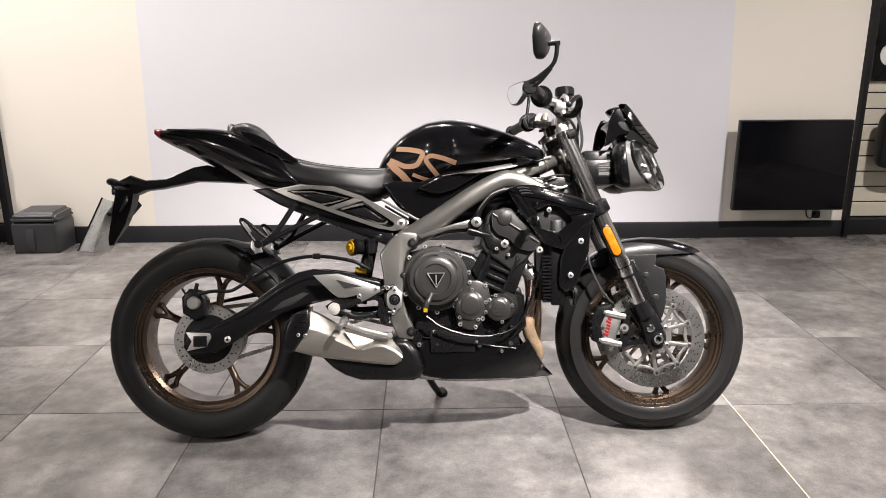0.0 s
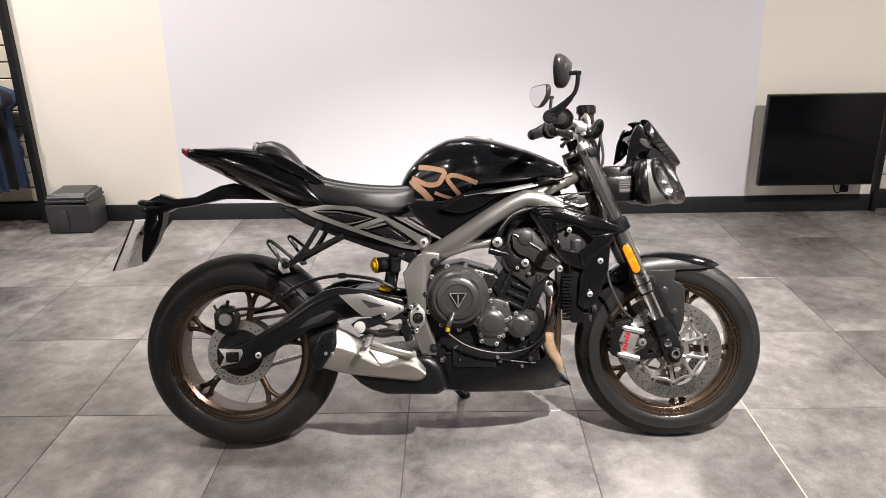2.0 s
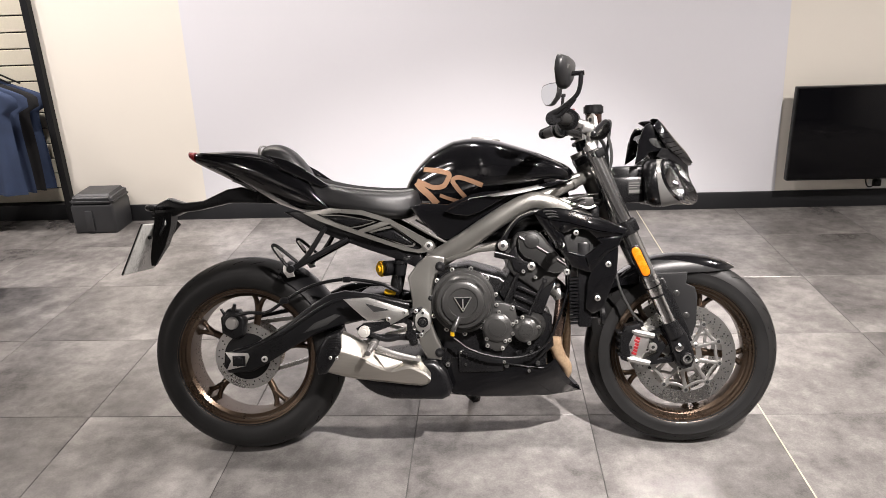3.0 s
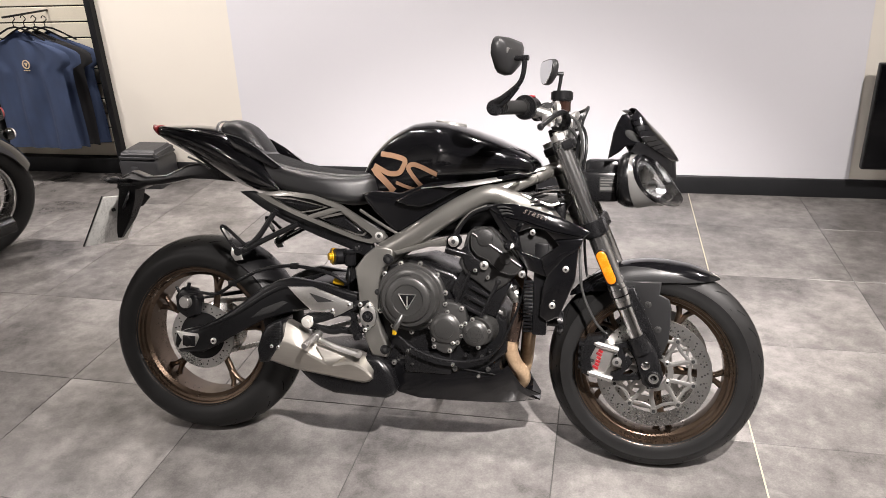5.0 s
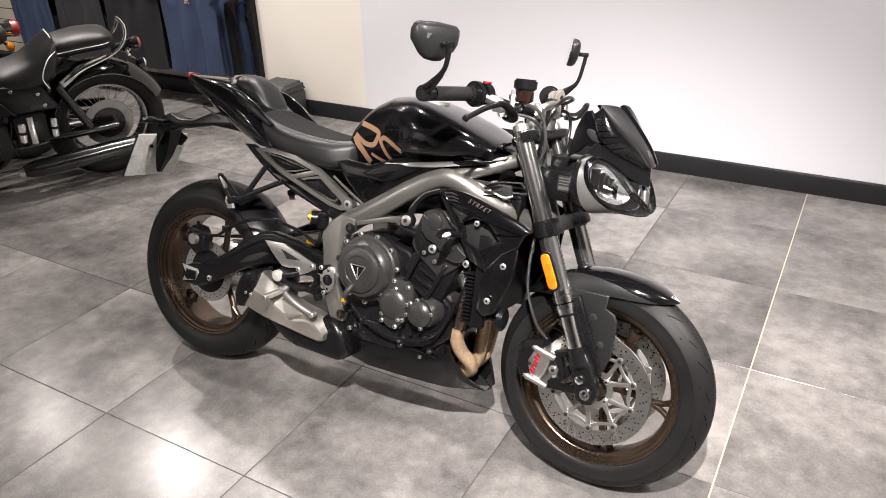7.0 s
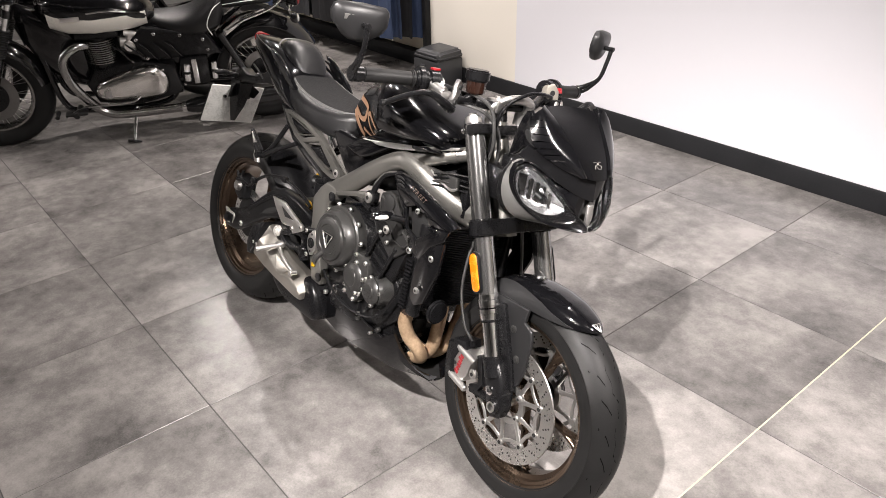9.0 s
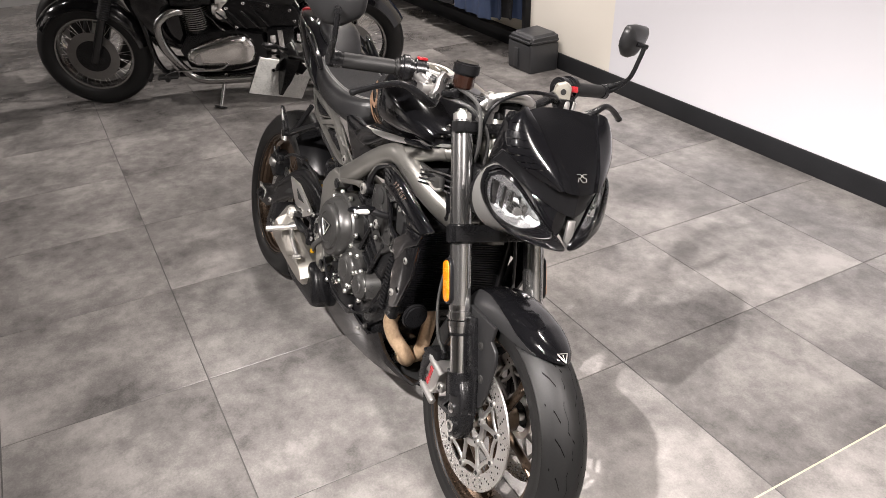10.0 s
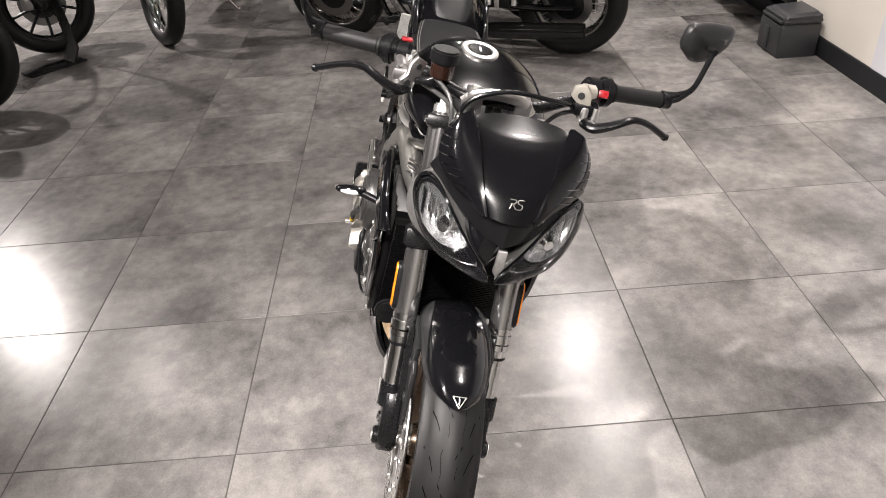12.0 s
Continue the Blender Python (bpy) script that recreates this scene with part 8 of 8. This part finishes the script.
        part("pipe_clamp", rod((-0.135, sgn * 0.187, 0.2065), (-0.105, sgn * 0.187, 0.2055), 0.032, seg=20, bevel=0.004), CHROME, ex)
    peg = part("foot_peg", join(rod((0.33, 0.13, 0.25), (0.34, 0.27, 0.255), 0.016, seg=16, bevel=0.003), box(0.28, 0.40, 0.20, 0.26, 0.252, 0.266, 0.005)), RUBBER, cr, "black rubber foot peg")
    part("shift_rod", tube([(0.40, 0.235, 0.235), (0.30, 0.225, 0.285), (0.05, 0.22, 0.285), (-0.02, 0.21, 0.31)], 0.006, 8, 5), CHROME, cr)
    part("shift_toe", rod((0.44, 0.20, 0.262), (0.44, 0.275, 0.262), 0.012, seg=12, bevel=0.002), RUBBER, cr)
    sd = part("side_stand", tube([(0.08, 0.14, 0.22), (0.11, 0.19, 0.12), (0.13, 0.235, 0.045)], 0.011, 10, 4), CHROME, cr, "chrome side stand")
    sd.location.x = -0.06
    part("stand_foot", rod((0.13, 0.235, 0.046), (0.132, 0.240, 0.0385), 0.04, seg=20), MATT, sd)
    part("final_belt_guard", plate([(-0.80, 0.40), (-0.4, 0.44), (-0.2, 0.46), (-0.2, 0.40), (-0.4, 0.38), (-0.8, 0.36)], -0.15, -0.12, 0.004), GLOSS, cr)
    for k in range(5):
        x = -0.30 + 0.07 * k
        part("wiring", tube([(x, 0.152, 0.50), (x + 0.02, 0.172, 0.53 + 0.01 * (k % 2)), (x + 0.05, 0.170, 0.575), (x + 0.09, 0.156, 0.61)], 0.006, 8, 4), GLOSS, cr)
    for x, z in ((-0.42, 0.60), (-0.30, 0.635), (-0.16, 0.655), (-0.06, 0.63), (-0.44, 0.535), (-0.10, 0.515)):
        part("panel_bolt", bolt((x, 0.150, z), 1, 0.010, 0.008), CHROME, cr)
    for sgn in (-1, 1):
        part("rear_damper", rod((-0.64, sgn * 0.135, 0.36), (-0.52, sgn * 0.135, 0.62), 0.022, seg=18, bevel=0.004), GLOSS, cr, "black rear damper")
    return cr


cruiser()


def roadster(m, label, cast, tank_mat, steer=0.0, plated=False):
    """A plain upright roadster of the kind parked further along the showroom."""
    rb = empty("roadster_motorcycle", m, label, "motorcycle")
    ra, fa = Vector((-0.72, 0, 0.32)), Vector((0.72, 0, 0.325))
    n = 10 if cast else 32
    parked_wheel(rb, "rear_wheel", ra, 0.32, 0.15, n, MATT if cast else CHROME, 0.215, 1, 0.12, words="rear wheel with road tyre")
    fw = parked_wheel(rb, "front_wheel", fa, 0.325, 0.115, n, MATT if cast else CHROME, 0.228, 1, 0.150, steer, "front wheel with road tyre")
    fender(rb, ra, 0.345, 0.08, 60, 140, SATIN)
    fender(rb, fa, 0.345, 0.062, 65, 130, SATIN)
    for sgn in (-1, 1):
        fk = part("fork_leg", rod((0.71, sgn * 0.10, 0.31), (0.60, sgn * 0.10, 0.56), 0.027, seg=18, bevel=0.004), MATT, rb, "black fork leg")
        part("fork_tube", rod((0.61, sgn * 0.10, 0.54), (0.44, sgn * 0.10, 0.92), 0.0215, seg=18), CHROME, fk)
        part("brake_caliper", box(0.60, 0.67, sgn * 0.075 - 0.028, sgn * 0.075 + 0.028, 0.30, 0.40, 0.012), BRAKE, fk)
        part("swing_arm", tube([(-0.72, sgn * 0.11, 0.32), (-0.40, sgn * 0.11, 0.35), (-0.12, sgn * 0.09, 0.40)], 0.022, 12, 4, 0.7), MATT, rb)
        part("rear_shock", rod((-0.62, sgn * 0.11, 0.37), (-0.46, sgn * 0.11, 0.70), 0.024, seg=16), MATT, rb)
        part("silencer", tube([(0.0, sgn * 0.15, 0.26), (-0.30, sgn * 0.17, 0.30), (-0.78, sgn * 0.19, 0.40)], 0.04, 18, 5, 1.0, [0.025, 0.045, 0.042]), SILENCER, rb, "brushed steel silencer")
        part("header_pipe", tube([(0.22, sgn * 0.07, 0.56), (0.33, sgn * 0.08, 0.48), (0.30, sgn * 0.10, 0.30), (0.12, sgn * 0.13, 0.25), (-0.02, sgn * 0.15, 0.262)], 0.02, 14, 6), STEEL, rb)
    part("headlamp", moved(lathe([(0.0, -0.07), (0.06, -0.05), (0.082, 0.0), (0.084, 0.03), (0, 0.045)], 28), Matrix.Translation((0.60, 0, 0.86)) @ pose(0, 0, 0, 0, 0, -90)), GLOSS, rb, "round headlamp")
    part("yoke", box(0.40, 0.50, -0.125, 0.125, 0.89, 0.92, 0.01), MATT, rb)
    hb = part("handlebar", tube([(0.30, -0.38, 1.03), (0.38, -0.28, 1.05), (0.45, -0.10, 0.98), (0.45, 0.10, 0.98), (0.38, 0.28, 1.05), (0.30, 0.38, 1.03)], 0.012, 12, 6), MATT, rb, "black handlebar")
    for sgn in (-1, 1):
        part("grip", rod((0.30, sgn * 0.38, 1.03), (0.355, sgn * 0.31, 1.045), 0.017, seg=16), RUBBER, hb)
        part("mirror", join(tube([(0.36, sgn * 0.30, 1.05), (0.36, sgn * 0.33, 1.14), (0.33, sgn * 0.38, 1.19)], 0.005, 8, 4), moved(lathe([(0, -0.01), (0.045, -0.008), (0.055, 0.0), (0, 0.006)], 24), Matrix.Translation((0.33, sgn * 0.40, 1.20)) @ pose(0, 0, 0, 0, 0, 90))), MATT, hb)
    part("fuel_tank", body([(-0.10, 0.07, 0.70, 0.78, 0.9), (0.0, 0.12, 0.69, 0.86, 0.9), (0.18, 0.145, 0.68, 0.92, 0.9), (0.33, 0.13, 0.70, 0.915, 0.9), (0.42, 0.07, 0.76, 0.87, 0.9)], 20, 2.5, 30), tank_mat, rb, "rounded fuel tank", 60)
    part("seat", body([(-0.76, 0.08, 0.76, 0.82, 1), (-0.70, 0.11, 0.73, 0.845, 1), (-0.40, 0.13, 0.70, 0.82, 1), (-0.15, 0.11, 0.69, 0.79, 1), (-0.08, 0.07, 0.70, 0.77, 1)], 18, 3, 28), SEAT, rb, "black bench seat", 60)
    en = part("engine", plate([(-0.16, 0.26), (-0.14, 0.46), (0.04, 0.50), (0.28, 0.46), (0.32, 0.36), (0.26, 0.25), (0.05, 0.22)], -0.15, 0.15, 0.02, 3), MATT, rb, "black twin-cylinder engine")
    for sgn in (-1, 1):
        part("side_cover", at((0.02, 0, 0.37), lathe([(0.10, sgn * 0.14), (0.098, sgn * 0.17), (0.08, sgn * 0.185), (0.0, sgn * 0.188)], 32)), GREY, en)
        part("side_cover", at((0.20, 0, 0.35), lathe([(0.065, sgn * 0.14), (0.062, sgn * 0.165), (0.0, sgn * 0.172)], 28)), GREY, en)
    for k in range(8):
        part("cylinder_fin", box(0.06, 0.25, -0.14, 0.14, 0.50 + 0.018 * k, 0.507 + 0.018 * k, 0.002, 1), MATT, en)
    part("cylinder", box(0.08, 0.23, -0.12, 0.12, 0.46, 0.68, 0.012), MATT, en)
    part("frame_tube", tube([(0.44, 0, 0.80), (0.36, 0, 0.5), (0.32, 0, 0.24), (0.0, 0, 0.20), (-0.18, 0, 0.30), (-0.22, 0, 0.66), (0.40, 0, 0.84)], 0.018, 12, 6), MATT, rb)
    if plated:
        hs = part("lamp_housing", moved(lathe([(0.0, -0.13), (0.022, -0.12), (0.038, -0.07), (0.048, 0.0)], 28), Matrix.Translation((-0.80, 0, 0.80)) @ pose(0, 0, 0, 0, 0, 90)), CHROME, rb, "tapered chrome tail lamp housing")
        part("lens", moved(lathe([(0.048, 0.0), (0.047, 0.030), (0.036, 0.042), (0.0, 0.046)], 28), Matrix.Translation((-0.80, 0, 0.80)) @ pose(0, 0, 0, 0, 0, 90)), RED, hs, "dark red lens")
        for sgn in (-1, 1):
            part("indicator", moved(lathe([(0.0, -0.035), (0.022, -0.022), (0.027, 0.0), (0.0, 0.014)], 20), Matrix.Translation((-0.77, sgn * 0.115, 0.735)) @ pose(0, 0, 0, 0, 0, 90)), AMBER, hs, "amber indicator")
            part("indicator_stem", rod((-0.74, sgn * 0.02, 0.74), (-0.75, sgn * 0.11, 0.735), 0.008), CHROME, hs)
    else:
        part("tail_lamp", rod((-0.78, 0, 0.79), (-0.83, 0, 0.785), 0.035, 0.03, 20, 0.004), RED, rb)
    sd = part("side_stand", tube([(-0.02, 0.12, 0.24), (-0.06, 0.21, 0.13), (-0.08, 0.285, 0.05)], 0.010, 10, 4), CHROME, rb, "bright side stand")
    part("stand_foot", rod((-0.08, 0.285, 0.055), (-0.081, 0.292, 0.047), 0.022, seg=14), CHROME, sd)
    return rb


roadster(pose(-3.93, -1.68, 0.0, 0, 0, -6) @ pose(0, 0, 0, -9), "black roadster motorcycle with wire-spoked wheels on its side stand", False, GLOSS, 40)
roadster(pose(-2.90, -3.15, 0.0, 0, 0, 114) @ pose(0, 0, 0, -8), "black roadster motorcycle with cast multi-spoke wheels", True, GREY)
roadster(pose(-3.43, 0.19, 0.0, 0, 0, math.degrees(math.atan2(-1.45, -0.63))) @ pose(0, 0, 0, -9), "black roadster motorcycle with a chrome tail lamp housing", False, GLOSS, plated=True)
roadster(pose(-2.01, -3.27, 0.0, 0, 0, 97) @ pose(0, 0, 0, -8), "dark roadster motorcycle with black cast wheels", True, GLOSS)


def display_stand():
    ds = empty("display_stand", pose(-2.86, -2.39, 0, 0, 0, 138), "bent black steel display stand on the tiles", "stand")
    part("foot", box(-0.19, 0.19, -0.075, 0.075, 0.0, 0.012, 0.003), MATT, ds)
    up = loft([[(0.10, -0.07, 0.010), (0.115, -0.07, 0.012), (0.115, 0.07, 0.012), (0.10, 0.07, 0.010)], [(0.155, -0.07, 0.10), (0.165, -0.07, 0.098), (0.165, 0.07, 0.098), (0.155, 0.07, 0.10)], [(0.10, -0.035, 0.95), (0.108, -0.035, 0.95), (0.108, 0.035, 0.95), (0.10, 0.035, 0.95)]])
    part("upright", up, MATT, ds)
    part("sign_panel", moved(box(-0.006, 0.006, -0.15, 0.15, 0, 0.21, 0.003), Matrix.Translation((0.10, 0, 0.94)) @ pose(0, 0, 0, 0, -25)), SATIN, ds)


display_stand()

# ---- floor tiles ----
PITCH = 0.6
tile_bm = bmesh.new()
h = PITCH / 2 - 0.0016
low = [tile_bm.verts.new((sx * h, sy * h, -0.010)) for sx, sy in ((-1, -1), (1, -1), (1, 1), (-1, 1))]
mid = [tile_bm.verts.new((sx * h, sy * h, -0.0008)) for sx, sy in ((-1, -1), (1, -1), (1, 1), (-1, 1))]
top = [tile_bm.verts.new((sx * (h - 0.0008), sy * (h - 0.0008), 0)) for sx, sy in ((-1, -1), (1, -1), (1, 1), (-1, 1))]
for a, b in ((low, mid), (mid, top)):
    for k in range(4):
        tile_bm.faces.new((a[k], a[(k + 1) % 4], b[(k + 1) % 4], b[k]))
tile_bm.faces.new(top)
first_tile = part("tile", tile_bm, TILE, floor, sharp=20)
for i in range(-11, 7):
    for j in range(-9, 4):
        t = first_tile if (i, j) == (-11, -9) else new("tile", first_tile.data)
        t.parent = floor
        t.location = ((i + 0.5) * PITCH, (j + 0.5) * PITCH, 0)
part("pale_joint", box(2 * PITCH - 0.0025, 2 * PITCH + 0.0025, -3.0, WALL - 0.02, -0.004, 0.0006), PALE_GROUT, floor, "pale yellow joint line")
